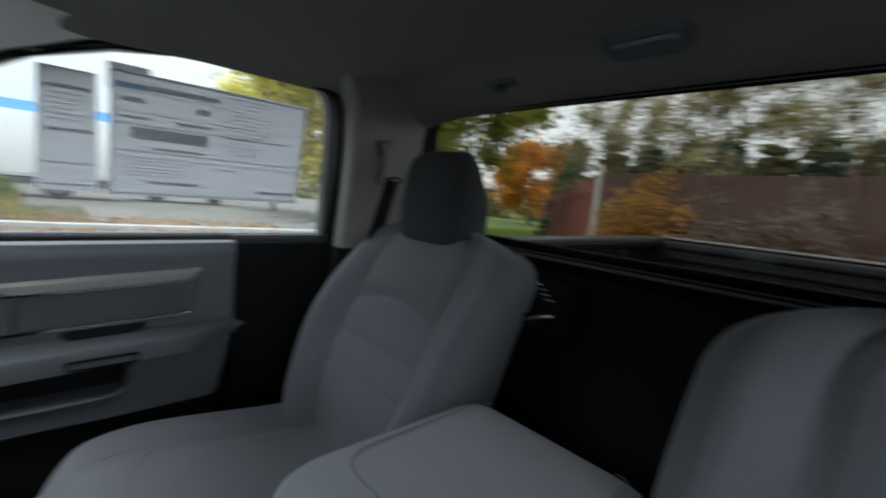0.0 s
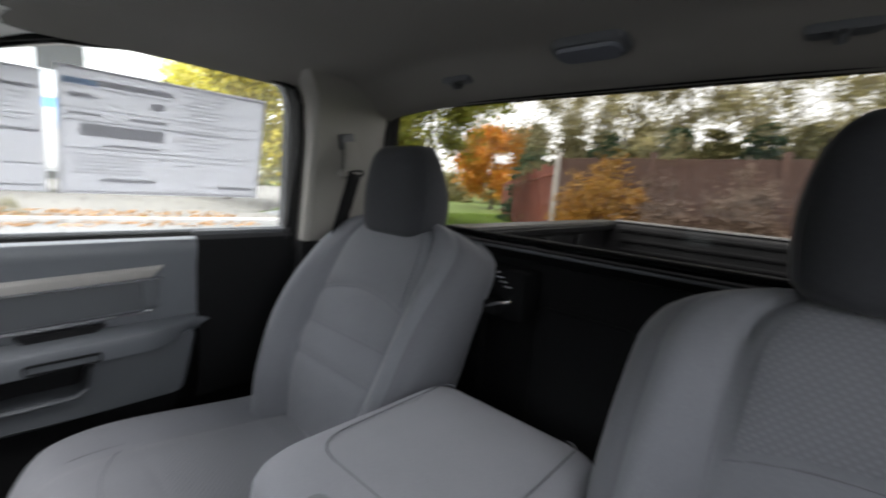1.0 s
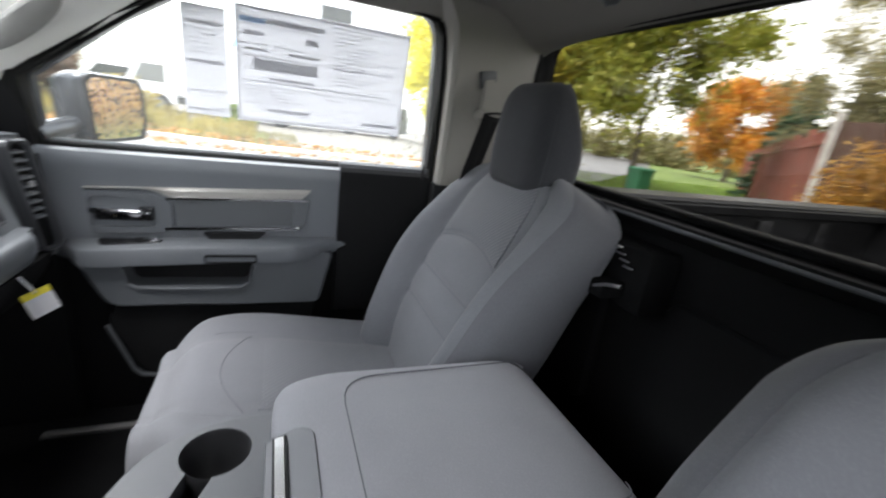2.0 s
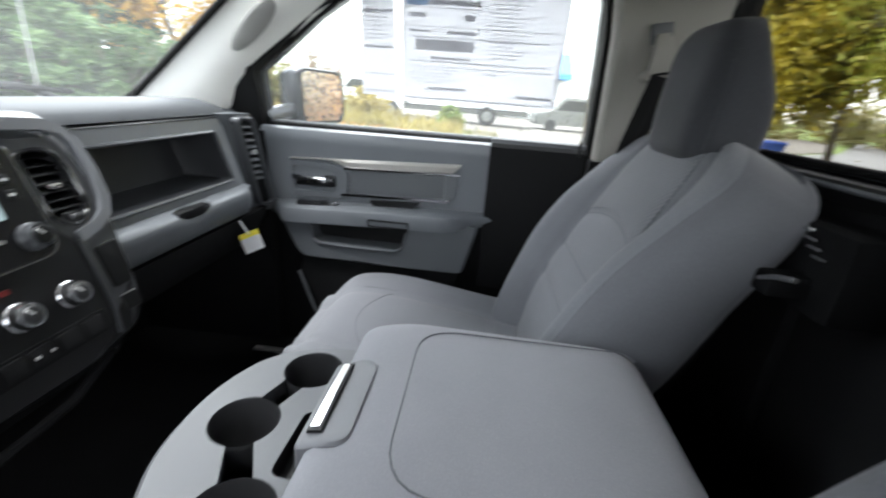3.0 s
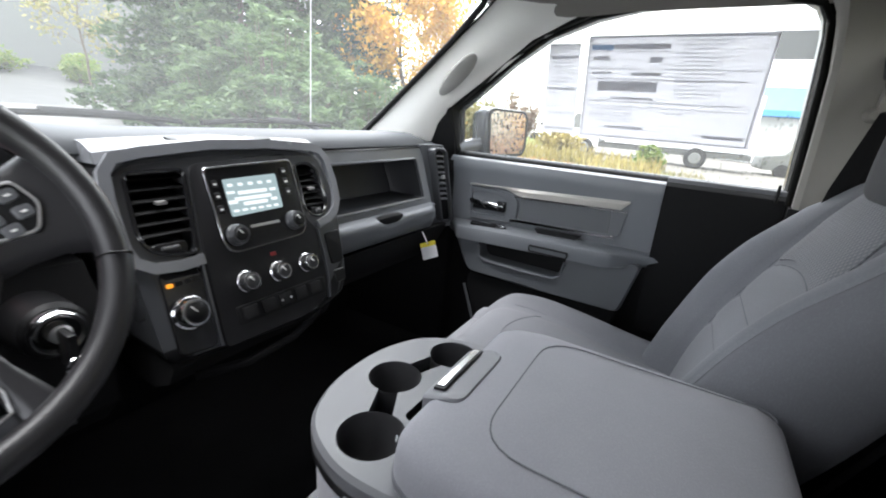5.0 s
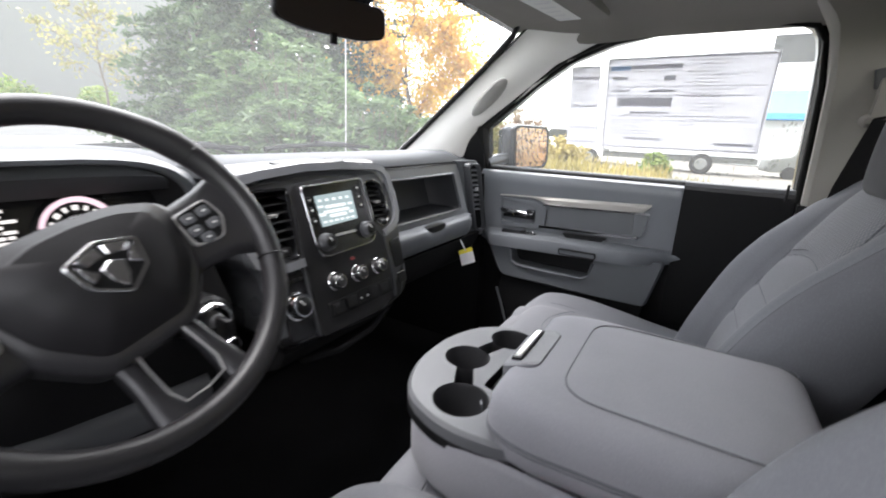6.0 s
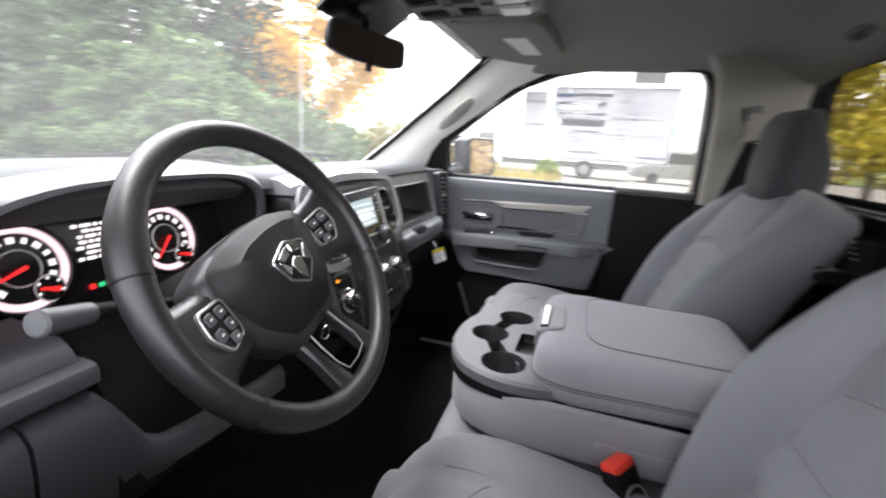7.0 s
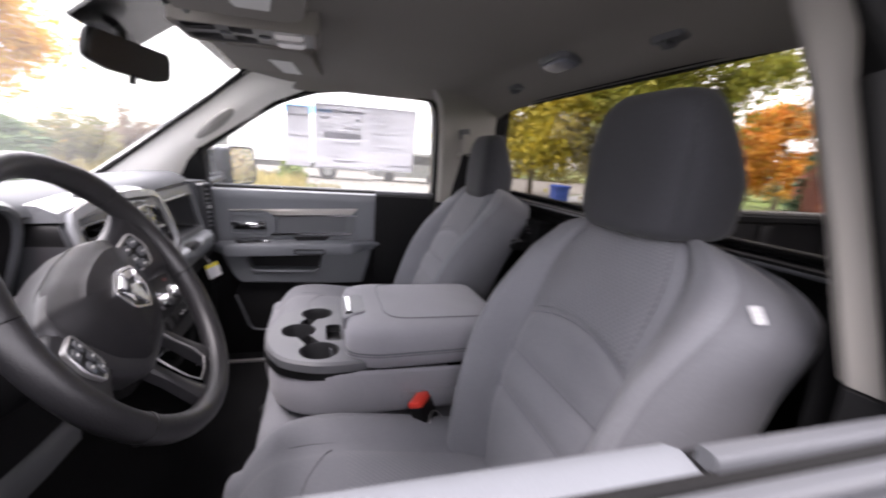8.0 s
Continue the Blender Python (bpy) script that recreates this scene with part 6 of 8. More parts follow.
cw = part("cup_well", bm, CUP, tray, "black cup wells")
for cx0, cy0, r0 in CUPS:
    bm = B()
    loft(bm, [ring((cx0, cy0, z), (1, 0, 0), (0, 1, 0), r0 * k, 28) for z, k in ((1.130, 1.0), (1.1355, 0.995), (1.133, 0.97), (1.115, 0.955), (1.095, 0.91), (1.078, 0.82), (1.066, 0.68), (1.058, 0.48), (1.054, 0.25), (1.053, 0.02))], caps=False)
    part("cup_liner", bm, CUP, cw)
# Grey strip added in place of light on this cup's side wall.
bm = B()
box(bm, -0.007, 0.007, -0.002, 0.002, -0.026, 0.026, 0.002, m=Matrix.Translation((-0.094, -0.240, 1.104)) @ pose(0, 0, 0, -14, 0, 32))
part("grip_tab", bm, SLATE, cw, "grey strip painted in for the lit cup wall")
bm = B()
loft(bm, [[(x + (-0.005 - x) * k, y + (-0.247 - y) * k, z) for x, y in coin] for z, k in ((1.136, 0.0), (1.115, 0.06), (1.108, 0.2))], caps=False)
bm.faces.new(list(bm.verts)[-len(coin):])
part("coin_slot", bm, BLACK, tray)
# padded lid
lid_o = rounded([(-0.176, -0.678), (-0.190, -0.33), (-0.165, -0.268), (0.165, -0.268), (0.190, -0.33), (0.176, -0.678)], [0.05, 0.05, 0.05, 0.05, 0.05, 0.05], 6)
bm = B()
cx, cy = 0.0, -0.47
rs = []
for k, z in ((0.955, 1.112), (0.985, 1.118), (1.0, 1.138), (1.0, 1.165), (0.985, 1.188), (0.955, 1.200), (0.90, 1.2075), (0.80, 1.212), (0.55, 1.217), (0.25, 1.2185), (0.03, 1.219)):
    rs.append([(cx + (x - cx) * k, cy + (y - cy) * (k if k < 0.9 else 1 - (1 - k) * 0.8), z) for x, y in lid_o])
loft(bm, rs)
lid = part("lid", bm, CLOTH_LID_LIT, console, "padded grey cloth lid", angle=70)
bm = B()
tube(bm, [(cx + (x - cx) * 1.001, cy + (y - cy) * 1.001, 1.150) for x, y in lid_o], 0.0022, 5, closed=True)
part("seam", bm, SEAM, lid)
bm = B()
tube(bm, [(cx + (x - cx) * 1.004, cy + (y - cy) * 1.002, 1.144) for x, y in lid_o], 0.0012, 5, closed=True)
part("seam", bm, SEAM, lid)
bm = B()
panel = rounded([(-0.135, -0.66), (-0.132, -0.360), (0.145, -0.360), (0.142, -0.66)], [0.02, 0.06, 0.06, 0.02], 6)
top = [(x, y) for x, y in panel]
tube(bm, [(x, y, 1.2122 + 0.006 * (1 - max(abs(x) / 0.19, abs(y + 0.47) / 0.22) ** 2)) for x, y in top], 0.0011, 5)
part("seam", bm, SEAM, lid, "stitched panel line")
bm = B()
plate(bm, rounded([(-0.088, -0.318), (-0.086, -0.262), (0.054, -0.262), (0.058, -0.318)], [0.022, 0.006, 0.006, 0.022]), [], lambda u, v, d: (u, v, 1.2155 - d - 0.012 * smooth01((v + 0.30) / 0.04)), 0.03, 0.003)
lp = part("latch_plate", bm, LATCH_GREY, lid, "grey latch plate")
bm = B()
strip(bm, [(-0.068, -0.278, 1.2070), (-0.01, -0.278, 1.2080), (0.048, -0.278, 1.2070)], 0.017, 0.008, (0, 0.2, 1))
part("latch_bezel", bm, BLACK, lp)
bm = B()
strip(bm, [(-0.064, -0.278, 1.2090), (-0.01, -0.278, 1.2100), (0.044, -0.278, 1.2090)], 0.011, 0.008, (0, 0.2, 1))
part("latch", bm, LATCH, lp, "bright chrome latch")

# belt buckles on the middle seat
for bx0, by0, lean, lab in ((-0.226, -0.446, -6, "black belt buckle with red release button"), ):
    root = thing("belt_buckle", (bx0, by0, 0.95), lab, "belt buckle")
    m = Matrix.Translation((bx0, by0, 1.012)) @ pose(0, 0, 0, -24, lean, -38) @ Matrix.Scale(1.4, 4)
    bm = B()
    box(bm, -0.020, 0.020, -0.012, 0.012, -0.045, 0.024, 0.005, m=m)
    bk = part("housing", bm, BLACK, root)
    bm = B()
    box(bm, -0.018, 0.018, -0.0115, 0.0115, 0.018, 0.032, 0.004, m=m)
    part("button", bm, RED, root, "red release button")
    bm = B()
    tube(bm, [m @ Vector((0.02 * math.cos(t), -0.014, 0.022 * math.sin(t) - 0.02)) for t in [2 * math.pi * i / 18 for i in range(18)]], 0.0016, 5, closed=True)
    part("band", bm, SILVER, root, "pale rubber band")
    bm = B()
    strip(bm, [m @ Vector((0, 0, -0.04)), m @ Vector((0, 0.004, -0.09)), (bx0 + 0.01, by0 - 0.06, 0.92)], 0.03, 0.004, (0, 1, 0.3))
    part("strap", bm, BLACK_SOFT, root)

# ---------- overhead ----------


def visor(s, label):
    root = thing("sun_visor", (s * 0.40, 0.02, 1.86), label, "sun visor", "sun visors")

    def V(u, v, d):
        return (s * (u if s > 0 else u - 0.03 * (0.66 - u) / 0.5), v, (1.876 if s > 0 else 1.860) - d - 0.05 * max(0, v + 0.02) - 0.014 * (0.66 - u) / 0.5)
    bm = B()
    o = rounded([(0.175, 0.050), (0.170, -0.150), (0.20, -0.180), (0.635, -0.215), (0.66, -0.14), (0.645, 0.000)], [0.02, 0.04, 0.04, 0.07, 0.06, 0.03], 6)
    plate(bm, o, [], lambda u, v, d: V(u, v, 0.018 - d), 0.024, 0.011)
    part("panel", bm, LINER, root, "grey cloth visor panel")
    bm = B()
    lu, lv = (0.345, 0.60) if s > 0 else (0.235, 0.345)
    plate(bm, rounded([(lu, -0.055), (lu, -0.120), (lv, -0.138), (lv, -0.080)], 0.004), [], lambda u, v, d: V(u, v, 0.0195 - d), 0.0006)
    lab = part("warning_label", bm, LABEL, root, "white warning label")
    if s > 0:
        bm = B()
        for k in range(6):
            plate(bm, rrect(lu + 0.02 + (lv - lu - 0.04) * k / 5, -0.095, 0.006, 0.038, 0.0005, 1), [], lambda u, v, d: V(u, v, 0.0202 - d), 0.0004)
        tagged(part("print_bars", bm, INK_MID, lab), kind="stuff")
    bm = B()
    rod(bm, V(0.160, 0.030, 0.012), V(0.215, 0.030, 0.012), 0.006, n=12)
    part("clip", bm, SLATE, root)


visor(1, "grey cloth sun visor folded up, white label")
visor(-1, "grey cloth sun visor folded up above the wheel")
oh = thing("overhead_console", (0.0, -0.08, 1.86), "grey overhead console with dark lamp recesses", "overhead console")
bm = B()
oo = rounded([(-0.086, 0.082), (-0.082, -0.205), (0.082, -0.205), (0.086, 0.082)], 0.016, 5)
OH_FACE = mat("overhead_face_plastic", (0.060, 0.060, 0.063), 0.45, vary=0.08, grain=600, bump=0.2)


def OH(u, v, d):
    return (u, v, 1.828 + d * (1 - 7.5 * max(0.0, v)) + 0.10 * max(0, -v - 0.15) - 0.05 * max(0, v))


bm = B()
plate(bm, oo, [rrect(0, -0.058, 0.146, 0.262, 0.012)], OH, 0.055, 0.008)
part("housing", bm, LINER, oh, "grey moulded housing")
bm = B()
holes = [rrect(x, y, 0.050, h, 0.010) for x in (-0.038, 0.038) for y, h in ((0.035, 0.060), (-0.045, 0.045))]
plate(bm, rrect(0, -0.058, 0.150, 0.266, 0.012), holes, lambda u, v, d: OH(u, v, d + 0.003), 0.010, 0.002)
oh_face = part("lamp_face", bm, OH_FACE, oh, "dark grey face round the lamps")
for x in (-0.038, 0.038):
    for y, h in ((0.035, 0.066), (-0.045, 0.051)):
        bm = B()
        plate(bm, rrect(x, y, 0.056, h, 0.010), [], lambda u, v, d: OH(u, v, d + 0.014), 0.004)
        part("recess", bm, VENT_BLACK, oh_face, "dark recess")
    bm = B()
    plate(bm, rrect(x, -0.140, 0.050, 0.060, 0.008), [], lambda u, v, d: OH(u, v, d - 0.001), 0.006, 0.003)
    part("lamp_lens", bm, SILVER, oh_face, "clear reading lamp lens")
for y in (-0.088, -0.010):
    bm = B()
    plate(bm, rrect(0.0, y, 0.020, 0.024, 0.005), [], lambda u, v, d: OH(u, v, d - 0.001), 0.006, 0.002)
    part("button", bm, SLATE, oh_face)

mir = thing("rear_view_mirror", (0.0, 0.16, 1.79), "black rear-view mirror on the windscreen", "rear-view mirror")
MM = Matrix.Translation((0.0, 0.165, 1.757)) @ pose(0, 0, 0, 6, 2, -18)
mo = rounded([(-0.118, -0.026), (-0.112, 0.030), (0.112, 0.034), (0.118, -0.022), (0.06, -0.036), (-0.06, -0.037)], 0.018, 5)
bm = B()
rs = []
for d, k in ((0.0, 0.97), (0.003, 1.0), (0.012, 1.0), (0.024, 0.9), (0.032, 0.6)):
    rs.append([MM @ Vector((u * k, d, v * k)) for u, v in mo])
loft(bm, rs)
part("housing", bm, BLACK, mir)
bm = B()
plate(bm, [(u * 0.95, v * 0.92) for u, v in mo], [], lambda u, v, d: MM @ Vector((u, d - 0.002, v)), 0.003)
part("mirror_glass", bm, MIRROR_DIM, mir, "dim mirror glass")
bm = B()
box(bm, -0.007, 0.007, -0.004, 0.006, -0.052, -0.030, 0.003, m=MM)
part("toggle", bm, BLACK, mir)
bm = B()
tube(bm, [MM @ Vector((0, 0.02, 0.01)), MM @ Vector((-0.004, 0.025, 0.045)), (0.0, 0.205, 1.835)], 0.010, 10)
part("stem", bm, BLACK, mir)
bm = B()
sheet(bm, lambda a, b: Vector(screen_f(0.5 + (a - 0.5) * (0.19 + 0.02 * b), 0.82 + 0.18 * b)) + Vector((0, -0.010, -0.004)), 8, 6, 0.006)
part("mount_shade", bm, GLOSS, mir, "black shade behind the mirror")

lamp_d = thing("dome_lamp", (0.0, -0.80, 1.868), "oval dome lamp in the headliner, unlit", "dome lamp")
bm = B()


def DL(u, v, d):
    return (u, -0.815 + v, 1.858 - v * -0.22 + d)


plate(bm, rrect(0, 0, 0.145, 0.066, 0.028, 6), [], lambda u, v, d: DL(u, v, d + 0.004), 0.025, 0.006)
part("housing", bm, SLATE, lamp_d, "grey lamp housing")
bm = B()
plate(bm, rrect(0, 0, 0.125, 0.048, 0.020, 6), [], lambda u, v, d: DL(u, v, d - 0.003 + 0.02 * (abs(u) / 0.1) ** 2 * 0.3), 0.012, 0.005)
part("lens", bm, mat("lamp_lens", (0.16, 0.17, 0.20), 0.15, vary=0.05, bump=0), lamp_d, "frosted lens")
for s in (1, -1):
    hk = thing("coat_hook", (s * 0.343, -0.875, 1.875), "small dark coat hook in the headliner", "coat hook", "coat hooks")
    bm = B()
    box(bm, s * 0.343 - 0.042, s * 0.343 + 0.042, -0.895, -0.840, 1.848, 1.876, 0.010, m=Matrix())
    part("base", bm, SLATE, hk)
    bm = B()
    tube(bm, [(s * 0.343, -0.872, 1.858), (s * 0.343, -0.860, 1.842), (s * 0.343, -0.845, 1.838), (s * 0.343, -0.835, 1.846)], 0.007, 8)
    part("hook", bm, SLATE, hk)

# jack handle and latch gear behind the passenger seat
jk = thing("jack_tools", (0.25, -0.90, 1.30), "black and steel jack tools behind the seat", "tools")
bm = B()
box(bm, 0.11, 0.30, -0.945, -0.868, 1.30, 1.42, 0.012)
box(bm, 0.15, 0.19, -0.87, -0.815, 1.32, 1.352, 0.008)
part("bag", bm, CARPET, jk, "black tool pouch")
for k in range(4):
    bm = B()
    box(bm, 0.175 - 0.012 * k, 0.200 - 0.012 * k, -0.872, -0.862, 1.409 - 0.010 * k, 1.413 - 0.010 * k, 0.001)
    part("buckle", bm, LATCH, jk)
bm = B()
tube(bm, [(0.110, -0.815, 1.362), (0.14, -0.814, 1.354), (0.172, -0.815, 1.340)], 0.004, 8)
part("handle", bm, LATCH, jk, "bright steel handle")

# ---------- sticker sheets on the passenger glass ----------


def gl(u, v, d=0.0):
    """A point on the inner face of the side glass at y = u, z = v."""
    return (glass_x(v) + 0.0105 - d, u, v)


stk = thing("window_sticker", (0.86, -0.39, 1.53), "printed price sheet taped inside the side window", "sticker")
bm = B()
plate(bm, [(-0.178, 1.524), (-0.612, 1.524), (-0.606, 1.792), (-0.178, 1.788)], [], lambda u, v, d: gl(u, v, 0.002 - d), 0.0012)
part("sheet", bm, PAPER_GREY, stk)


def bar(y0, y1, z, h, m, off=0.0028, root=None):
    bm = B()
    plate(bm, [(y0, z - h / 2), (y1, z - h / 2), (y1, z + h / 2), (y0, z + h / 2)], [], lambda u, v, d: gl(u, v, off - d), 0.0006)
    part("print_bar", bm, m, root)


def sheet_bars(root, rows):
    for y0, y1, z, h, m in rows:
        bar(y0, y1, z, h, m, root=root)


rim = [(-0.182, -0.606, 1.785, 0.004, INK), (-0.182, -0.185, 1.656, 0.26, INK), (-0.602, -0.605, 1.656, 0.26, INK), (-0.186, -0.600, 1.529, 0.003, INK)]
sheet_bars(stk, rim + [
    (-0.188, -0.245, 1.760, 0.012, INK_BLUE), (-0.248, -0.385, 1.762, 0.012, INK_MID), (-0.188, -0.385, 1.750, 0.002, INK_MID),
    (-0.195, -0.24, 1.733, 0.010, INK_MID), (-0.34, -0.37, 1.731, 0.014, INK_MID), (-0.188, -0.59, 1.708, 0.002, INK_MID),
    (-0.195, -0.25, 1.697, 0.006, INK_MID), (-0.30, -0.375, 1.696, 0.008, INK_MID), (-0.188, -0.57, 1.683, 0.003, INK_MID),
    (-0.215, -0.37, 1.665, 0.026, INK), (-0.255, -0.365, 1.634, 0.006, INK), (-0.19, -0.57, 1.625, 0.003, INK_MID),
    (-0.188, -0.59, 1.612, 0.002, INK_MID), (-0.25, -0.355, 1.556, 0.008, INK_MID), (-0.40, -0.44, 1.60, 0.003, INK_MID), (-0.50, -0.595, 1.548, 0.008, INK_MID)] +
    [(-0.40 - 0.01 * (k % 3), -0.52 + 0.015 * (k % 4), 1.775 - 0.0095 * k, 0.0022, INK_MID) for k in range(15)] +
    [(-0.20, -0.33 + 0.01 * (k % 3), 1.604 - 0.008 * k, 0.002, INK_MID) for k in range(5)])
stk2 = thing("window_sticker", (0.86, -0.115, 1.53), "narrow printed sheet taped inside the side window", "sticker")
bm = B()
plate(bm, [(-0.060, 1.528), (-0.160, 1.526), (-0.157, 1.770), (-0.068, 1.770)], [], lambda u, v, d: gl(u, v, 0.002 - d), 0.0012)
part("sheet", bm, PAPER_GREY, stk2)
sheet_bars(stk2, [(-0.070, -0.155, 1.767, 0.003, INK_MID), (-0.075, -0.150, 1.735, 0.008, INK), (-0.075, -0.150, 1.652, 0.007, INK_MID), (-0.072, -0.152, 1.585, 0.003, INK_MID), (-0.068, -0.152, 1.540, 0.004, INK_MID)] +
           [(-0.078, -0.14 + 0.006 * (k % 4), 1.722 - 0.010 * k, 0.002, INK_MID) for k in range(6)])

# ---------- door mirror ----------
dm = thing("door_mirror", (1.02, 0.19, 1.44), "dark grey door mirror with rain on the glass", "door mirror")
DMM = Matrix.Translation((1.112, 0.150, 1.503)) @ pose(0, 0, 0, -3.5, 0, -20)
mo = rounded([(-0.108, -0.085), (-0.112, 0.075), (-0.09, 0.088), (0.095, 0.085), (0.112, 0.06), (0.110, -0.06), (0.09, -0.088), (-0.09, -0.09)], 0.02, 4)
bm = B()
rs = []
for d, k in ((-0.004, 0.955), (0.0, 1.0), (0.012, 1.04), (0.05, 1.04), (0.09, 0.92), (0.115, 0.65)):
    rs.append([DMM @ Vector((u * k, d, v * k)) for u, v in mo])
loft(bm, rs)
part("housing", bm, PAINT, dm, "dark grey housing")
bm = B()
plate(bm, mo, [[(u * 0.91, v * 0.89) for u, v in mo]], lambda u, v, d: DMM @ Vector((u, d - 0.008, v)), 0.008, 0.002)
part("frame", bm, BLACK, dm, "black mirror frame")
bm = B()
plate(bm, [(u * 0.91, v * 0.89) for u, v in mo], [], lambda u, v, d: DMM @ Vector((u, d - 0.0055, v)), 0.003)
part("mirror_glass", bm, MIRROR, dm, "mirror glass with droplets")
drops("raindrops", lambda u, v, h: DMM @ Vector((u, -0.0055 - h, v)), ((-0.10, 0.10, -0.075, 0.075, 420),), 0.0034, 9, dm)
bm = B()
tube(bm, [(0.93, 0.27, 1.43), (0.97, 0.25, 1.44), (1.03, 0.22, 1.455)], [0.035, 0.03, 0.028], 12)
part("arm", bm, PAINT, dm)

# ---------- cargo bed ----------
# painted body round the cab, and the wheels it stands on
body_shell = thing("pickup_body", (0, 0.2, 0.0), "dark grey painted pickup front body with wheels", "pickup body")
for s in (1, -1):
    for y0, y1, hub in ((0.46, 2.20, 1.36),):
        arch = [(hub + 0.47 * math.cos(radians(a)), 0.40 + 0.47 * math.sin(radians(a))) for a in range(0, 181, 15)]
        bm = B()
        plate(bm, [(y1, 0.52)] + [(y1 + 0.02, 1.0), (y1 - 0.03, 1.22), (0.95, 1.33), (y0, 1.36), (y0, 0.42)] + [p for p in reversed(arch)], [], lambda u, v, d: (s * (0.985 - 0.04 * max(0, v - 1.1) - d), u, v), 0.05, 0.006)
        part("wing", bm, PAINT, body_shell, "dark grey front wing")
    for hub in (1.36, -2.28):
        bm = B()
        loft(bm, [ring((s * x, hub, 0.395), (0, 1, 0), (0, 0, 1), r, 40) for x, r in ((0.72, 0.34), (0.72, 0.385), (0.74, 0.395), (0.94, 0.395), (0.96, 0.385), (0.96, 0.27), (0.93, 0.25))])
        wh = part("wheel", bm, RUBBER, body_shell, "black tyre")
        bm = B()
        loft(bm, [ring((s * x, hub, 0.395), (0, 1, 0), (0, 0, 1), r, 32) for x, r in ((0.90, 0.25), (0.952, 0.255), (0.945, 0.225), (0.925, 0.10), (0.945, 0.06), (0.945, 0.01))])
        part("rim", bm, SILVER, wh, "silver wheel rim")
bm = B()
loft(bm, [[(x, y, z) for y, z in ((2.10, 0.45), (2.24, 0.46), (2.27, 0.60), (2.24, 0.72), (2.20, 1.05), (2.16, 1.22), (2.08, 1.22))] for x in (-0.95, 0.0, 0.95)])
part("nose", bm, PAINT, body_shell, "dark grey nose panel")
bm = B()
box(bm, -0.50, -0.42, -3.3, 2.1, 0.42, 0.58, 0.01)
box(bm, 0.42, 0.50, -3.3, 2.1, 0.42, 0.58, 0.01)
box(bm, -0.80, 0.80, 1.28, 1.44, 0.34, 0.46, 0.01)
box(bm, -0.80, 0.80, -2.36, -2.20, 0.34, 0.46, 0.01)
part("chassis", bm, BLACK, body_shell, "black chassis frame")
for s in (1, -1):
    bm = B()
    plate(bm, [(-0.745, 0.46), (-1.04, 0.46), (-1.04, 1.92), (-0.70, 1.92), (-0.735, 1.66), (-0.745, 1.42)], [], lambda u, v, d: (s * (glass_x(v) + 0.075 if v > 1.45 else 0.985) - s * d, u, v), 0.02)
    part("cab_corner", bm, PAINT, body_shell, "dark grey cab corner")
    bm = B()
    arch = [(-2.28 + 0.45 * math.cos(radians(a)), 0.42 + 0.45 * math.sin(radians(a))) for a in range(0, 181, 15)]
    plate(bm, [(-1.06, 0.5), (-1.06, 1.40), (-3.42, 1.40), (-3.42, 0.55)] + arch[::-1], [], lambda u, v, d: (s * (0.99 - d), u, v), 0.02, 0.004)
    part("bed_skin", bm, PAINT, body_shell, "dark grey bed side panel")
for s in (1, -1):
    bm = B()
    strip(bm, [(s * 0.90, 0.50, 1.36), (s * 0.865, 0.36, 1.545), (s * 0.845, 0.17, 1.70), (s * 0.80, -0.02, 1.845), (s * 0.755, -0.16, 1.935)], 0.12, 0.012, (s * 0.75, 0.4, 0.5))
    part("pillar_skin", bm, PAINT, body_shell, "dark grey windscreen pillar")
bed = thing("cargo_bed", (0, -2.2, 0.75), "black-lined open cargo bed with tailgate", "cargo bed")
for s in (1, -1):
    bm = B()
    loft(bm, [[(s * x, y, z) for x, z in ((0.96, 1.05), (0.97, 1.36), (0.94, 1.405), (0.86, 1.41), (0.80, 1.405), (0.79, 1.39), (0.795, 1.36), (0.86, 1.34), (0.87, 0.85), (0.95, 0.80))] for y in (-1.06, -2.0, -3.40)])
    part("side_wall", bm, BLACK, bed, "black lined bed side")
    bm = B()
    loft(bm, [[(s * x, y, z) for x, z in ((0.93, 1.408), (0.93, 1.418), (0.80, 1.418), (0.788, 1.405), (0.80, 1.40))] for y in (-1.06, -2.0, -3.40)])
    part("rail_cap", bm, BLACK, bed, "black rail cap")
    for y in (-1.5, -1.95, -2.4, -2.85):
        bm = B()
        box(bm, s * 0.845, s * 0.875, y - 0.05, y + 0.05, 0.88, 1.33, 0.01)
        part("rib", bm, BLACK, bed)
bm = B()
box(bm, -0.87, 0.87, -3.40, -1.06, 0.80, 0.85, 0.005)
part("bed_floor", bm, BLACK, bed, "black lined bed floor")
bm = B()
loft(bm, [[(x, y, z) for y, z in ((-3.345, 0.86), (-3.345, 1.38), (-3.355, 1.405), (-3.375, 1.418), (-3.42, 1.418), (-3.43, 0.80))] for x in (-0.865, 0.0, 0.865)])
tg = part("tailgate", bm, BLACK, bed, "black tailgate with ribs")
for k in range(4):
    bm = B()
    box(bm, -0.74, 0.74, -3.348, -3.325, 1.345 - 0.075 * k, 1.372 - 0.075 * k, 0.006)
    part("rib", bm, BLACK, tg)
bm = B()
loft(bm, [[(x, y, z) for y, z in ((-3.35, 1.418), (-3.35, 1.428), (-3.43, 1.428), (-3.43, 1.418))] for x in (-0.80, 0.80)])
part("top_cap", bm, SILVER, tg, "pale silver top edge")
bm = B()
box(bm, -0.90, 0.90, -1.10, -1.06, 0.80, 1.40, 0.008)
part("front_wall", bm, BLACK, bed)
# ---------- outside ----------
EYE0 = Vector((-0.45, -0.25))


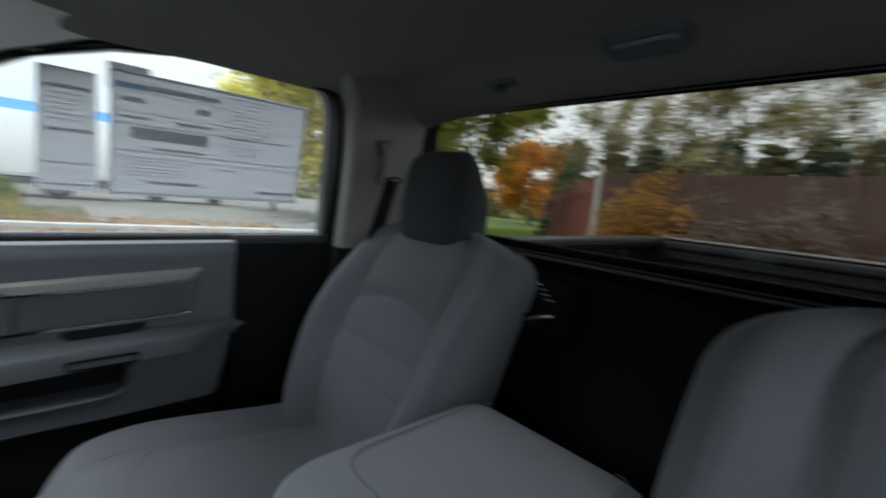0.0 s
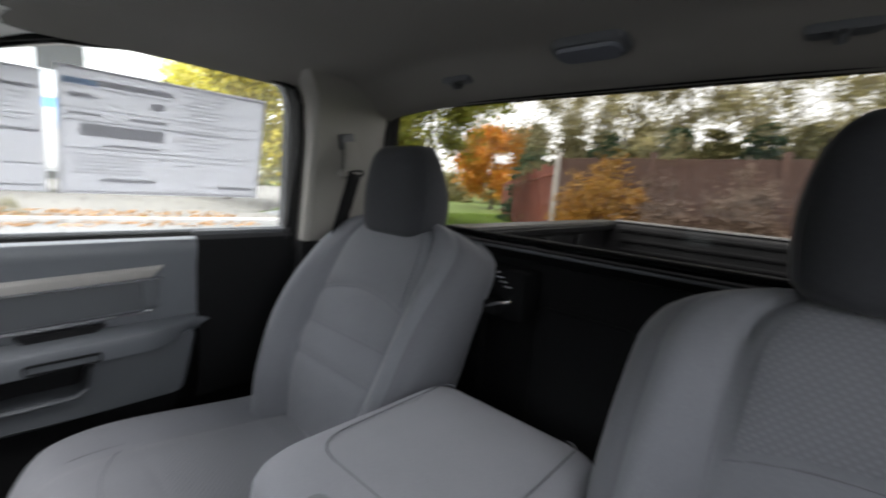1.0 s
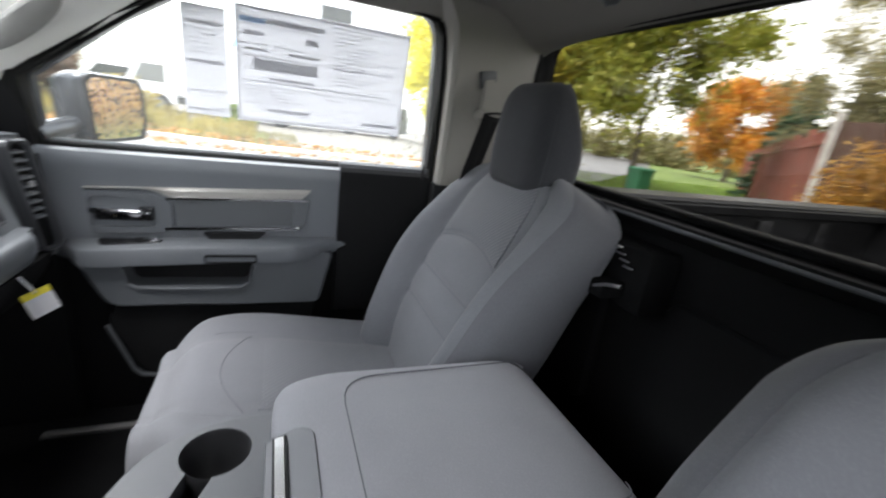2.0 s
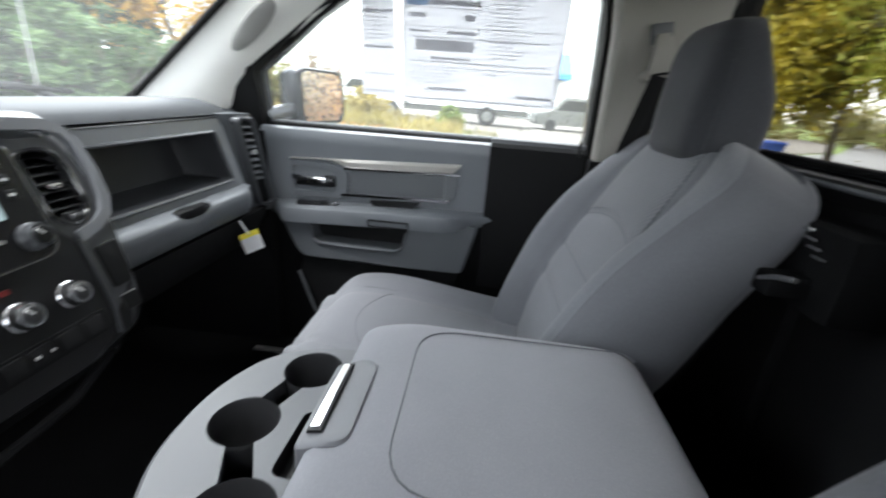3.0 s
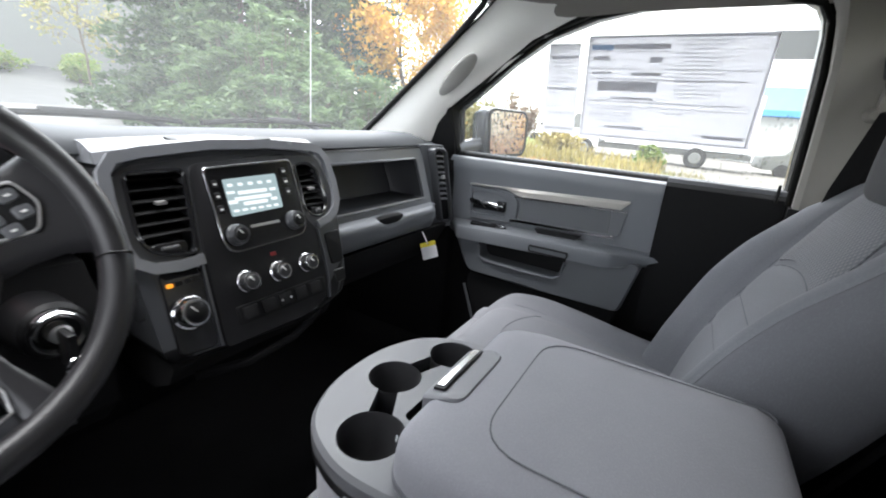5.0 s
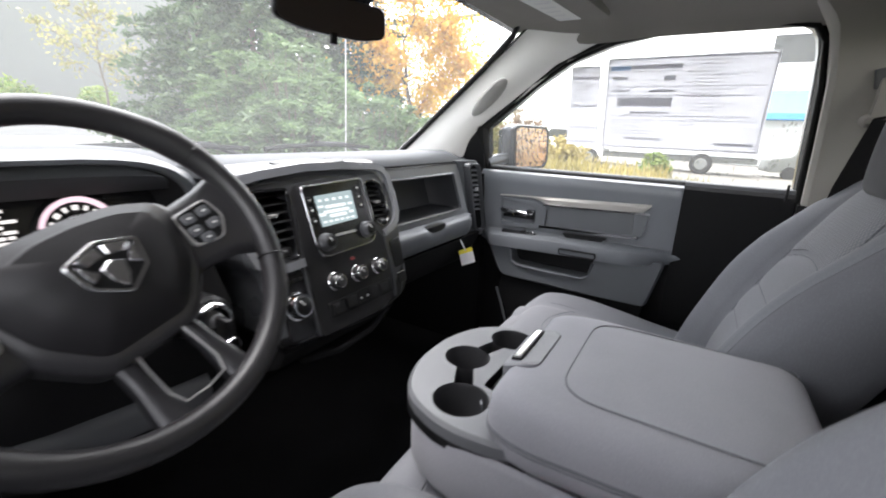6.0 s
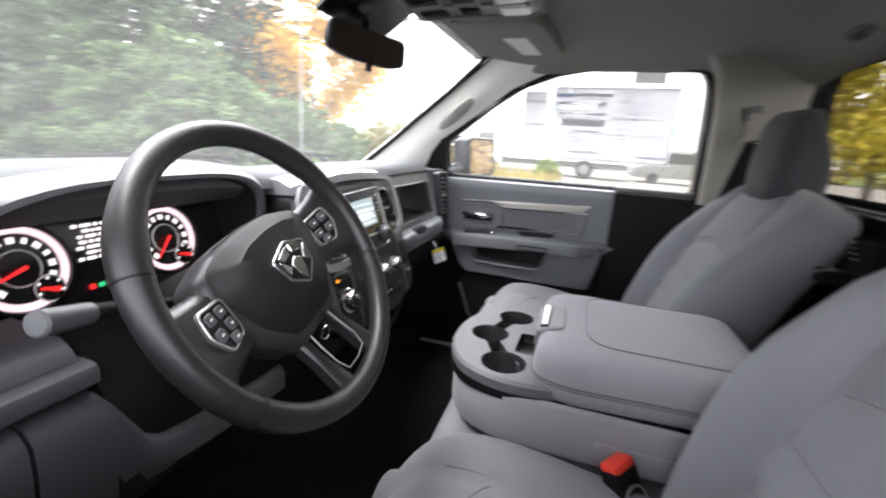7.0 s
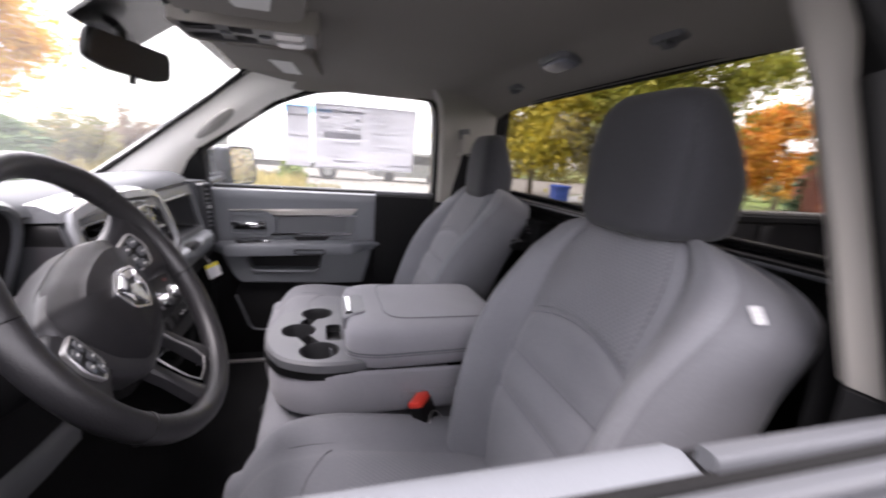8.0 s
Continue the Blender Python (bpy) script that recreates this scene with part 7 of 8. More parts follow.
def G(x, y):
    """Height of the rising ground, its slopes set to fit the camera's view."""
    return (0.035 if y > 0 else 0.02) * max(-80.0, min(80.0, y)) + 0.085 * max(0.0, min(22.0, y - 8.0))


def GA(y):
    """The same for an array."""
    return np.where(y > 0, 0.035, 0.02) * np.clip(y, -80, 80) + 0.085 * np.clip(y - 8.0, 0, 22)


def far(az, d, z=0.0):
    """A place d metres off, az degrees from straight ahead to the right, z above the ground."""
    x, y = EYE0.x + d * math.sin(radians(az)), EYE0.y + d * math.cos(radians(az))
    return Vector((x, y, G(x, y) + z))


def leafy(name, col, col2, rough=0.6):
    """Leaves: each one its own mix of two colours, letting some light through."""
    m = bpy.data.materials.new(name)
    m.use_nodes = True
    n, l = m.node_tree.nodes, m.node_tree.links
    p = n["Principled BSDF"]
    geo = n.new("ShaderNodeNewGeometry")
    mix = n.new("ShaderNodeMix")
    mix.data_type = "RGBA"
    mix.inputs["A"].default_value, mix.inputs["B"].default_value = (*col, 1), (*col2, 1)
    l.new(geo.outputs["Random Per Island"], mix.inputs["Factor"])
    tc, nz = n.new("ShaderNodeTexCoord"), n.new("ShaderNodeTexNoise")
    nz.inputs["Scale"].default_value = 0.7
    l.new(tc.outputs["Object"], nz.inputs["Vector"])
    mr = n.new("ShaderNodeMapRange")
    mr.inputs[1].default_value, mr.inputs[2].default_value, mr.inputs[3].default_value, mr.inputs[4].default_value = 0.3, 0.7, 0.7, 1.3
    l.new(nz.outputs[0], mr.inputs[0])
    sc = n.new("ShaderNodeVectorMath")
    sc.operation = "SCALE"
    l.new(mix.outputs["Result"], sc.inputs[0])
    l.new(mr.outputs[0], sc.inputs["Scale"])
    l.new(sc.outputs[0], p.inputs["Base Color"])
    p.inputs["Roughness"].default_value = rough
    tr, add = n.new("ShaderNodeBsdfTranslucent"), n.new("ShaderNodeMixShader")
    l.new(sc.outputs[0], tr.inputs[0])
    add.inputs[0].default_value = 0.35
    l.new(p.outputs[0], add.inputs[1])
    l.new(tr.outputs[0], add.inputs[2])
    l.new(add.outputs[0], n["Material Output"].inputs[0])
    return m


BARK = mat("bark", (0.11, 0.09, 0.07), 0.9, vary=0.35, scale=5, grain=40, bump=0.8, dist=0.02)
BARK_PALE = mat("birch_bark", (0.35, 0.33, 0.30), 0.85, vary=0.4, scale=6, grain=30, bump=0.5, dist=0.01)
L_ORANGE = leafy("orange_leaves", (0.62, 0.22, 0.03), (0.60, 0.36, 0.05))
L_AMBER = leafy("amber_leaves", (0.52, 0.25, 0.03), (0.56, 0.38, 0.07))
L_VERGE = leafy("verge_blades", (0.17, 0.16, 0.07), (0.22, 0.19, 0.11))
L_GREEN = leafy("green_leaves", (0.10, 0.17, 0.04), (0.20, 0.24, 0.06))
L_LIME = leafy("turning_leaves", (0.22, 0.27, 0.03), (0.36, 0.33, 0.05))
L_OLIVE = leafy("olive_leaves", (0.16, 0.17, 0.07), (0.28, 0.24, 0.10))
L_FIR = leafy("fir_needles", (0.045, 0.10, 0.055), (0.10, 0.17, 0.09))
L_JUNIPER = leafy("juniper_sprays", (0.045, 0.085, 0.032), (0.125, 0.185, 0.075))
L_CEDAR = leafy("cedar_sprays", (0.03, 0.06, 0.028), (0.095, 0.14, 0.06))
L_BIRCH = leafy("birch_leaves", (0.36, 0.34, 0.20), (0.44, 0.38, 0.18))
# Yellow raised in the colour so that the crown looks backlit.
L_BACKLIT = leafy("backlit_yellow_leaves", (0.78, 0.70, 0.08), (0.62, 0.60, 0.08))
L_GILT = leafy("gilt_leaves", (0.46, 0.36, 0.03), (0.34, 0.32, 0.04))
L_GOLD = leafy("gold_leaves", (0.30, 0.22, 0.02), (0.20, 0.20, 0.03))
L_RUST = leafy("rusty_leaves", (0.34, 0.15, 0.02), (0.40, 0.24, 0.04))
L_BRUSH = leafy("dry_brush", (0.13, 0.085, 0.06), (0.20, 0.145, 0.105))
L_GRASS = leafy("grass_blades", (0.15, 0.28, 0.04), (0.25, 0.34, 0.05))
L_WEED = leafy("dry_weeds", (0.22, 0.17, 0.06), (0.30, 0.25, 0.08))
L_FALLEN = leafy("fallen_leaves", (0.40, 0.20, 0.05), (0.30, 0.16, 0.06))


def leaf_mesh(centres, sizes, count, leaf, flat=0.0, seed=1, long=1.0):
    """Many small leaves, each a bent lozenge, strewn round clump centres."""
    rng = np.random.default_rng(seed)
    centres, sizes = np.asarray(centres, float), np.asarray(sizes, float)
    pick = rng.choice(len(centres), count, p=sizes ** 2 / (sizes ** 2).sum())
    way = rng.normal(size=(count, 3))
    way /= np.linalg.norm(way, axis=1)[:, None]
    rad = np.abs(rng.normal(0.0, 0.62, count)) + 0.15 * rng.random(count)
    p = centres[pick] + way * (rad * sizes[pick])[:, None] * np.array([1, 1, 1 - 0.55 * flat])
    u = rng.normal(size=(count, 3))
    u[:, 2] *= 1 - 0.8 * flat
    u /= np.linalg.norm(u, axis=1)[:, None]
    w = np.cross(u, rng.normal(size=(count, 3)))
    w /= np.linalg.norm(w, axis=1)[:, None]
    s = leaf * (0.6 + 0.8 * rng.random(count))[:, None]
    verts = np.stack([p - u * s * long, p + w * s * 0.5, p + u * s * long, p - w * s * 0.5], 1).reshape(-1, 3)
    return verts, np.arange(4 * count).reshape(-1, 4)


def leaf_part(name, data, material, parent=None):
    verts, faces = data
    me = bpy.data.meshes.new(name)
    me.from_pydata(verts.tolist(), [], faces.tolist())
    me.materials.append(material)
    ob = new(name, me)
    if parent:
        ob.parent = parent
        ob.matrix_parent_inverse = Matrix.Translation(parent.location).inverted()
    return ob


def tree(kind, at, height, spread, material, leaves, leaf, label, seed, bark=BARK, base=0.3, trunk=0.14, sparse=1.0, group=""):
    """A broad-leaved tree: tapered trunk, limbs, and a crown of clumped leaves."""
    rng = random.Random(seed)
    at = Vector(at)
    root = thing(kind, tuple(at), label, "tree", group)
    bm = B()
    lean = Vector((rng.uniform(-0.05, 0.05), rng.uniform(-0.05, 0.05), 1))
    n = 9
    spine = [at + lean * (height * 0.93 * i / n) + Vector((rng.uniform(-1, 1), rng.uniform(-1, 1), 0)) * 0.05 * i * spread / 3 for i in range(n + 1)]
    tube(bm, [at - Vector((0, 0, 0.1))] + spine[1:], [trunk * 1.3] + [trunk * (1 - 0.9 * i / n) for i in range(1, n + 1)], 8)
    part("trunk", bm, bark, root)
    centres, sizes = [], []
    bm = B()
    limbs = 14 if sparse >= 1 else 18
    for k in range(limbs):
        t = base + (0.95 - base) * (k + rng.random()) / limbs
        i = min(int(t * n), n - 1)
        a = spine[i].lerp(spine[i + 1], t * n - i)
        az = k * 2.4 + rng.uniform(-0.5, 0.5)
        reach = spread * math.sin(math.pi * min(1.0, (1.06 - t) / (1.06 - base) * 0.62 + 0.12)) * rng.uniform(0.7, 1.1)
        tip = a + Vector((math.cos(az), math.sin(az), rng.uniform(0.25, 0.7))) * reach
        mid = a.lerp(tip, 0.5) + Vector((0, 0, 0.08 * reach))
        tube(bm, [a, mid, tip], [trunk * 0.32 * (1.1 - t), trunk * 0.2 * (1.1 - t), 0.008], 5)
        for q in (0.55, 0.8, 1.0):
            c = a.lerp(tip, q) + Vector((rng.uniform(-1, 1), rng.uniform(-1, 1), rng.uniform(-0.6, 0.6))) * 0.16 * spread
            centres.append(c)
            sizes.append(spread * rng.uniform(0.20, 0.42) * sparse)
            tw = c + Vector((rng.uniform(-1, 1), rng.uniform(-1, 1), rng.uniform(0, 1))) * 0.2 * spread
            tube(bm, [a.lerp(tip, q), c, tw], [0.012, 0.008, 0.004], 4)
    centres.append(spine[-1])
    sizes.append(spread * 0.25)
    part("limbs", bm, bark, root)
    leaf_part("crown", leaf_mesh(centres, sizes, leaves, leaf, seed=seed), material, root)
    return root


def conifer(kind, at, height, spread, material, leaves, leaf, label, seed, low=0.05, drop=0.25, group=""):
    """A fir or cedar: a straight trunk with whorls of drooping sprays."""
    rng = random.Random(seed)
    at = Vector(at)
    root = thing(kind, tuple(at), label, "tree", group)
    bm = B()
    rod(bm, at - Vector((0, 0, 0.1)), at + Vector((0, 0, height)), 0.12, 0.01, 8)
    part("trunk", bm, BARK, root)
    bm = B()
    centres, sizes = [], []
    levels = max(8, int(height * 3.2))
    for k in range(levels):
        t = low + (1 - low) * k / levels
        z = height * t
        for j in range(7):
            az = k * 1.1 + j * 0.9 + rng.uniform(-0.3, 0.3)
            reach = spread * (1 - t) ** 0.8 * rng.uniform(0.6, 1.1) + 0.1
            a = at + Vector((0, 0, z))
            tip = a + Vector((math.cos(az) * reach, math.sin(az) * reach, -drop * reach + rng.uniform(-0.1, 0.15)))
            tube(bm, [a, a.lerp(tip, 0.5) + Vector((0, 0, 0.05 * reach)), tip], [0.02, 0.012, 0.004], 4)
            for q in (0.4, 0.6, 0.8, 1.0):
                centres.append(a.lerp(tip, q) + Vector((0, 0, 0.04 * reach)))
                sizes.append(0.10 + 0.13 * reach * (1.1 - 0.6 * q))
    part("limbs", bm, BARK, root)
    leaf_part("crown", leaf_mesh(centres, sizes, leaves, leaf, flat=0.6, seed=seed, long=1.5), material, root)
    return root


def shrub(kind, at, rad, high, material, leaves, leaf, label, seed, group="", long=1.5, flat=0.4, stems=46, clump=1.0):
    """A bush of many upright and spreading sprays."""
    rng = random.Random(seed)
    at = Vector(at)
    root = thing(kind, tuple(at), label, "shrub", group)
    bm = B()
    centres, sizes = [], []
    for k in range(stems):
        az, t = rng.uniform(0, 6.283), rng.random() ** 0.6
        tip = at + Vector((math.cos(az) * rad * t, math.sin(az) * rad * t, high * (1 - 0.55 * t * t) * rng.uniform(0.55, 1.08)))
        a = at + Vector((math.cos(az) * rad * 0.15, math.sin(az) * rad * 0.15, 0))
        tube(bm, [a, a.lerp(tip, 0.55) + Vector((0, 0, 0.1 * high)), tip], [0.025, 0.015, 0.005], 4)
        for q in (0.35, 0.6, 0.8, 1.0):
            centres.append(a.lerp(tip, q))
            sizes.append(rng.uniform(0.12, 0.24) * clump * (rad + high) / 2)
    part("stems", bm, BARK, root)
    leaf_part("foliage", leaf_mesh(centres, sizes, leaves, leaf, flat=flat, seed=seed, long=long), material, root)
    return root


def ground_mat(name, c1, c2, c3, rough, s1, s2, bump, dist):
    m = mat(name, c1, rough, vary=0.2, scale=s1, grain=s2, bump=bump, dist=dist)
    n, l = m.node_tree.nodes, m.node_tree.links
    p = n["Principled BSDF"]
    tc, nz, rp = n.new("ShaderNodeTexCoord"), n.new("ShaderNodeTexNoise"), n.new("ShaderNodeValToRGB")
    nz.inputs["Scale"].default_value, nz.inputs["Detail"].default_value = 0.35, 6
    l.new(tc.outputs["Object"], nz.inputs["Vector"])
    rp.color_ramp.elements[0].position, rp.color_ramp.elements[1].position = 0.35, 0.65
    rp.color_ramp.elements[0].color, rp.color_ramp.elements[1].color = (*c2, 1), (*c3, 1)
    l.new(nz.outputs[0], rp.inputs[0])
    mx = n.new("ShaderNodeMix")
    mx.data_type, mx.blend_type = "RGBA", "MIX"
    mx.inputs["Factor"].default_value = 0.5
    old = p.inputs["Base Color"].links[0].from_socket
    l.new(old, mx.inputs["A"])
    l.new(rp.outputs[0], mx.inputs["B"])
    l.new(mx.outputs["Result"], p.inputs["Base Color"])
    return m


ASPHALT = ground_mat("wet_asphalt", (0.055, 0.055, 0.055), (0.045, 0.045, 0.047), (0.07, 0.07, 0.069), 0.45, 2.0, 90, 0.4, 0.004)
TURF = ground_mat("turf", (0.10, 0.16, 0.03), (0.09, 0.14, 0.025), (0.16, 0.20, 0.05), 0.95, 3.0, 120, 0.8, 0.02)
GRAVEL = ground_mat("gravel_verge", (0.13, 0.122, 0.108), (0.10, 0.094, 0.084), (0.165, 0.152, 0.132), 0.9, 4.0, 60, 0.8, 0.02)
CONCRETE = mat("concrete", (0.42, 0.41, 0.39), 0.85, vary=0.15, scale=1.5, grain=60, bump=0.3, dist=0.004)
WALL_WHITE = mat("white_cladding", (0.78, 0.785, 0.79), 0.6, vary=0.04, scale=0.5, grain=8, bump=0.1, dist=0.01)
WALL_GREY = mat("pale_render", (0.15, 0.155, 0.148), 0.8, vary=0.06, scale=0.6, grain=20, bump=0.2, dist=0.01)
BLUE = mat("blue_awning", (0.06, 0.22, 0.46), 0.6, vary=0.12, scale=1.5, bump=0)
DARK_PANE = mat("dark_window", (0.035, 0.036, 0.036), 0.4, vary=0.2, bump=0)
CAR_WHITE = mat("white_car_paint", (0.75, 0.75, 0.75), 0.3, vary=0.04, bump=0)
TYRE = mat("tyre_rubber", (0.03, 0.03, 0.03), 0.8, vary=0.2, bump=0.2)
FENCE_RED = mat("red_brown_boards", (0.20, 0.062, 0.042), 0.85, vary=0.35, scale=3, grain=50, bump=0.4, dist=0.004)
FENCE_BROWN = mat("brown_boards", (0.078, 0.042, 0.030), 0.9, vary=0.45, scale=2, grain=50, bump=0.4, dist=0.004)

# ground: one sheet to the horizon, with pieces lying on it
bm = B()
sheet(bm, lambda u, v: (-400 + 800 * u, -400 + 800 * v, G(0, -400 + 800 * v) - 0.01), 20, 400)
solo("ground", bm, TURF, "grass and bare ground to the horizon", "ground", kind="structure")


def flat_piece(name, corners, h, material, label, category):
    bm = B()
    lo = [Vector((x, y, 0)) for x, y in corners]
    loft(bm, [[p - Vector((0, 0, 0.05)) for p in lo], [p + Vector((0, 0, h)) for p in lo]])
    for cut in (0.0, 8.0, 30.0):
        bmesh.ops.bisect_plane(bm, geom=bm.verts[:] + bm.edges[:] + bm.faces[:], plane_co=(0, cut, 0), plane_no=(0, 1, 0))
    for v in bm.verts:
        v.co.z += G(v.co.x, v.co.y)
    return solo(name, bm, material, label, category, kind="structure")


# Forecourt is made paler than the asphalt to bounce light into the cab.
YARD = ground_mat("bounce_forecourt", (0.115, 0.113, 0.108), (0.095, 0.094, 0.090), (0.14, 0.138, 0.133), 0.7, 1.5, 60, 0.3, 0.004)
flat_piece("road", [(-30, 14.0), (-30, 60), (13.2, 60), (13.2, 14.0)], 0.02, ASPHALT, "wet grey asphalt yard", "road")
flat_piece("pavement", [(-30, -8.2), (-30, 14.0), (13.2, 14.0), (13.2, -8.2)], 0.02, YARD, "grey forecourt, paled to bounce light into the cab", "pavement")
flat_piece("road", [(75, -60), (33, -26), (17, -8.2), (12, -8.2), (15, -14), (33, -36), (56, -60)], 0.02, ASPHALT, "wet asphalt drive beside the lawn", "road")
flat_piece("pavement", [(19.5, 0.0), (19.5, 7.9), (60, 7.9), (60, -9), (13.5, -8.0), (13.5, 0.0)], 0.03, GRAVEL, "pale gravel yard behind the verge", "yard")
flat_piece("pavement", [(60, -9.0), (60, -46), (33.4, -25.8), (17.3, -8.15)], 0.03, GRAVEL, "pale gravel strip beside the drive", "yard")
bm = B()
loft(bm, [[(x, y, G(0, y) + z) for x, z in ((13.2, -0.1), (13.2, 0.13), (13.22, 0.15), (13.38, 0.15), (13.38, -0.1))] for y in (-8.0, 0.0, 8.0, 30.0)])
solo("kerb", bm, CONCRETE, "pale concrete kerb along the verge", "kerb", kind="structure")
rng = np.random.default_rng(5)


def blades(name, material, label, xs, ys, n, h, seed):
    r = np.random.default_rng(seed)
    x, y = r.uniform(*xs, n), r.uniform(*ys, n)
    z = GA(y)
    base = np.stack([x, y, z], 1)
    hh = h * (0.4 + r.random(n) ** 2 * 1.2)
    tip = base + np.stack([r.normal(0, 0.25, n) * hh, r.normal(0, 0.25, n) * hh, hh], 1)
    a = r.uniform(0, 6.283, n)
    w = np.stack([np.cos(a), np.sin(a), 0 * a], 1) * (0.03 * h / 0.3)
    verts = np.stack([base - w, base + w, tip + w * 0.1, tip - w * 0.1], 1).reshape(-1, 3)
    ob = leaf_part(name, (verts, np.arange(4 * n).reshape(-1, 4)), material)
    return tagged(ob, label, "grass", kind="stuff")


blades("grass", L_VERGE, "rough pale verge grass beyond the kerb", (13.4, 19.5), (-1.0, 22), 9000, 0.22, 11)
blades("weeds", L_WEED, "dry yellow weeds on the verge", (15.0, 20.5), (0.5, 20), 4500, 0.45, 12)
blades("lawn", L_GRASS, "short green lawn beside the red fence", (5.0, 19.0), (-32, -9.5), 50000, 0.10, 13)
r = np.random.default_rng(8)
n = 2600
x, y = r.uniform(12.2, 15.5, n), r.uniform(-6, 14, n)
cen = np.stack([x, y, GA(y) + 0.05 + 0.1 * (x > 13.3)], 1)
tagged(leaf_part("fallen_leaves", leaf_mesh(cen, np.full(n, 0.05), n, 0.07, 0.9, 8), L_FALLEN), "orange brown fallen leaves along the kerb", "leaves", kind="stuff")

# ---- fence: brown boards behind the bed, red ones running away ----


def fence(label, start, end, height, material, wide, seed, lean=0.0):
    rg = random.Random(seed)
    a, b = Vector(start), Vector(end)
    n = int((b - a).length / wide)
    root = thing("fence", (a.x, a.y, G(a.x, a.y)), label, "fence")
    d = (b - a).normalized()
    ang = math.atan2(d.y, d.x)
    meshes = []
    for k in range(3):
        bm = B()
        box(bm, -wide / 2 - 0.008, wide / 2 + 0.008, -0.011, 0.011, 0, height - 0.01 * k, 0.004, 1)
        me = bpy.data.meshes.new("board")
        bm.to_mesh(me)
        bm.free()
        me.materials.append(material)
        meshes.append(me)
    inv = Matrix.Translation(root.location).inverted()
    for i in range(n):
        p = a + d * (i + 0.5) * wide
        ob = new("board", meshes[rg.randrange(3)])
        ob.parent, ob.matrix_parent_inverse = root, inv
        q = p + Vector((-d.y, d.x)) * (0.013 if i % 2 else -0.013)
        ob.matrix_basis = Matrix.Translation((q.x, q.y, G(p.x, p.y) - 0.05 + rg.uniform(-0.012, 0.012))) @ Matrix.Rotation(ang, 4, "Z") @ Matrix.Rotation(rg.uniform(-0.008, 0.008), 4, "Y")
    for i in range(0, n, max(1, int(2.4 / wide))):
        p = a + d * i * wide
        bm = B()
        g = G(p.x, p.y)
        box(bm, p.x - 0.06, p.x + 0.06, p.y - 0.06, p.y + 0.06, g - 0.1, g + height + 0.08, 0.01)
        part("post", bm, BARK_PALE if i == 0 else material, root)
    for z in (0.35, height - 0.3):
        bm = B()
        nrm = Vector((-d.y, d.x, 0))
        box(bm, 0, (b - a).length, -0.02, 0.02, z - 0.045, z + 0.045, 0.005, m=Matrix.Translation((a.x + nrm.x * 0.03, a.y + nrm.y * 0.03, G(a.x, a.y))) @ Matrix.Rotation(ang, 4, "Z") @ Matrix.Rotation(-math.atan(0.02 * d.y), 4, "Y"))
        part("rail", bm, material, root)
    return root


fence("weathered brown board fence overgrown with dry brush", (4.85, -10.3), (-7.5, -9.6), 2.75, FENCE_BROWN, 0.145, 3)
fence("red-brown board fence running away along the lawn", (4.9, -10.35), (23.0, -35.0), 2.6, FENCE_RED, 0.16, 4)
for i, (x, h, s) in enumerate(((-1.2, 1.9, 21), (0.6, 2.2, 22), (2.0, 2.1, 23), (-3.0, 2.2, 24), (-5.2, 2.0, 25))):
    shrub("brush", (x, -9.2, G(0, -9.2)), 1.0, h, L_BRUSH, 14000, 0.035, "tangled dry brown brush against the fence", s, "fence brush")
shrub("brush", (3.3, -9.5, G(0, -9.5)), 1.0, 2.6, L_RUST, 16000, 0.04, "rusty orange bush against the fence", 27)

# ---- trees ----
for i, (az, d, h, sp, s) in enumerate(((153, 19, 9.5, 2.6, 31), (160, 17, 10.5, 2.8, 32), (167, 18, 10, 2.8, 33), (174, 16, 11, 3.0, 34), (181, 18, 10, 2.8, 35), (188, 17, 10, 2.8, 39))):
    tree("birch", far(az, d), h, sp, L_BIRCH, 17000, 0.06, "tall thin birch with sparse autumn leaves", s, BARK_PALE, 0.22, 0.11, 0.9, "birch row")
for i, (az, d, h, s) in enumerate(((149.5, 27, 5.4, 41), (154, 19, 4.0, 42), (158, 17, 3.6, 43), (162, 16, 3.7, 44), (166, 17, 3.8, 45), (170, 15.5, 3.5, 46), (174, 16, 3.8, 47), (178.5, 15.5, 3.6, 48), (184, 15.5, 3.8, 49))):
    conifer("fir", far(az, d), h + 0.8, 1.8, L_FIR if i % 2 == 0 else L_OLIVE, 11000, 0.12, "dark green fir behind the fence", s, group="firs")
tree("maple", far(144.6, 46), 8.6, 3.6, L_ORANGE, 26000, 0.19, "bright orange autumn maple", 51, BARK, 0.22, 0.2)
tree("maple", far(135.0, 18), 8.2, 3.2, L_LIME, 34000, 0.10, "green maple turning yellow", 52, BARK, 0.28, 0.13)
tree("maple", far(127.0, 24), 9.5, 4.2, L_GOLD, 46000, 0.15, "broad yellow green maple", 53, BARK, 0.25, 0.14)
tree("maple", far(118.0, 22), 9.0, 3.8, L_GILT, 52000, 0.14, "large yellow autumn maple", 54, BARK, 0.22, 0.15)
tree("maple", far(111.0, 27), 6.8, 2.6, L_BACKLIT, 26000, 0.11, "slim yellow autumn maple", 55, BARK, 0.25, 0.13)
tree("maple", far(54.5, 13.5), 6.2, 2.3, L_AMBER, 22000, 0.07, "bright orange autumn maple ahead", 56, BARK, 0.25, 0.09)
tree("young_tree", far(21.5, 15), 4.1, 1.2, L_OLIVE, 1600, 0.06, "slender young tree with few leaves", 57, BARK, 0.35, 0.04, 0.8)
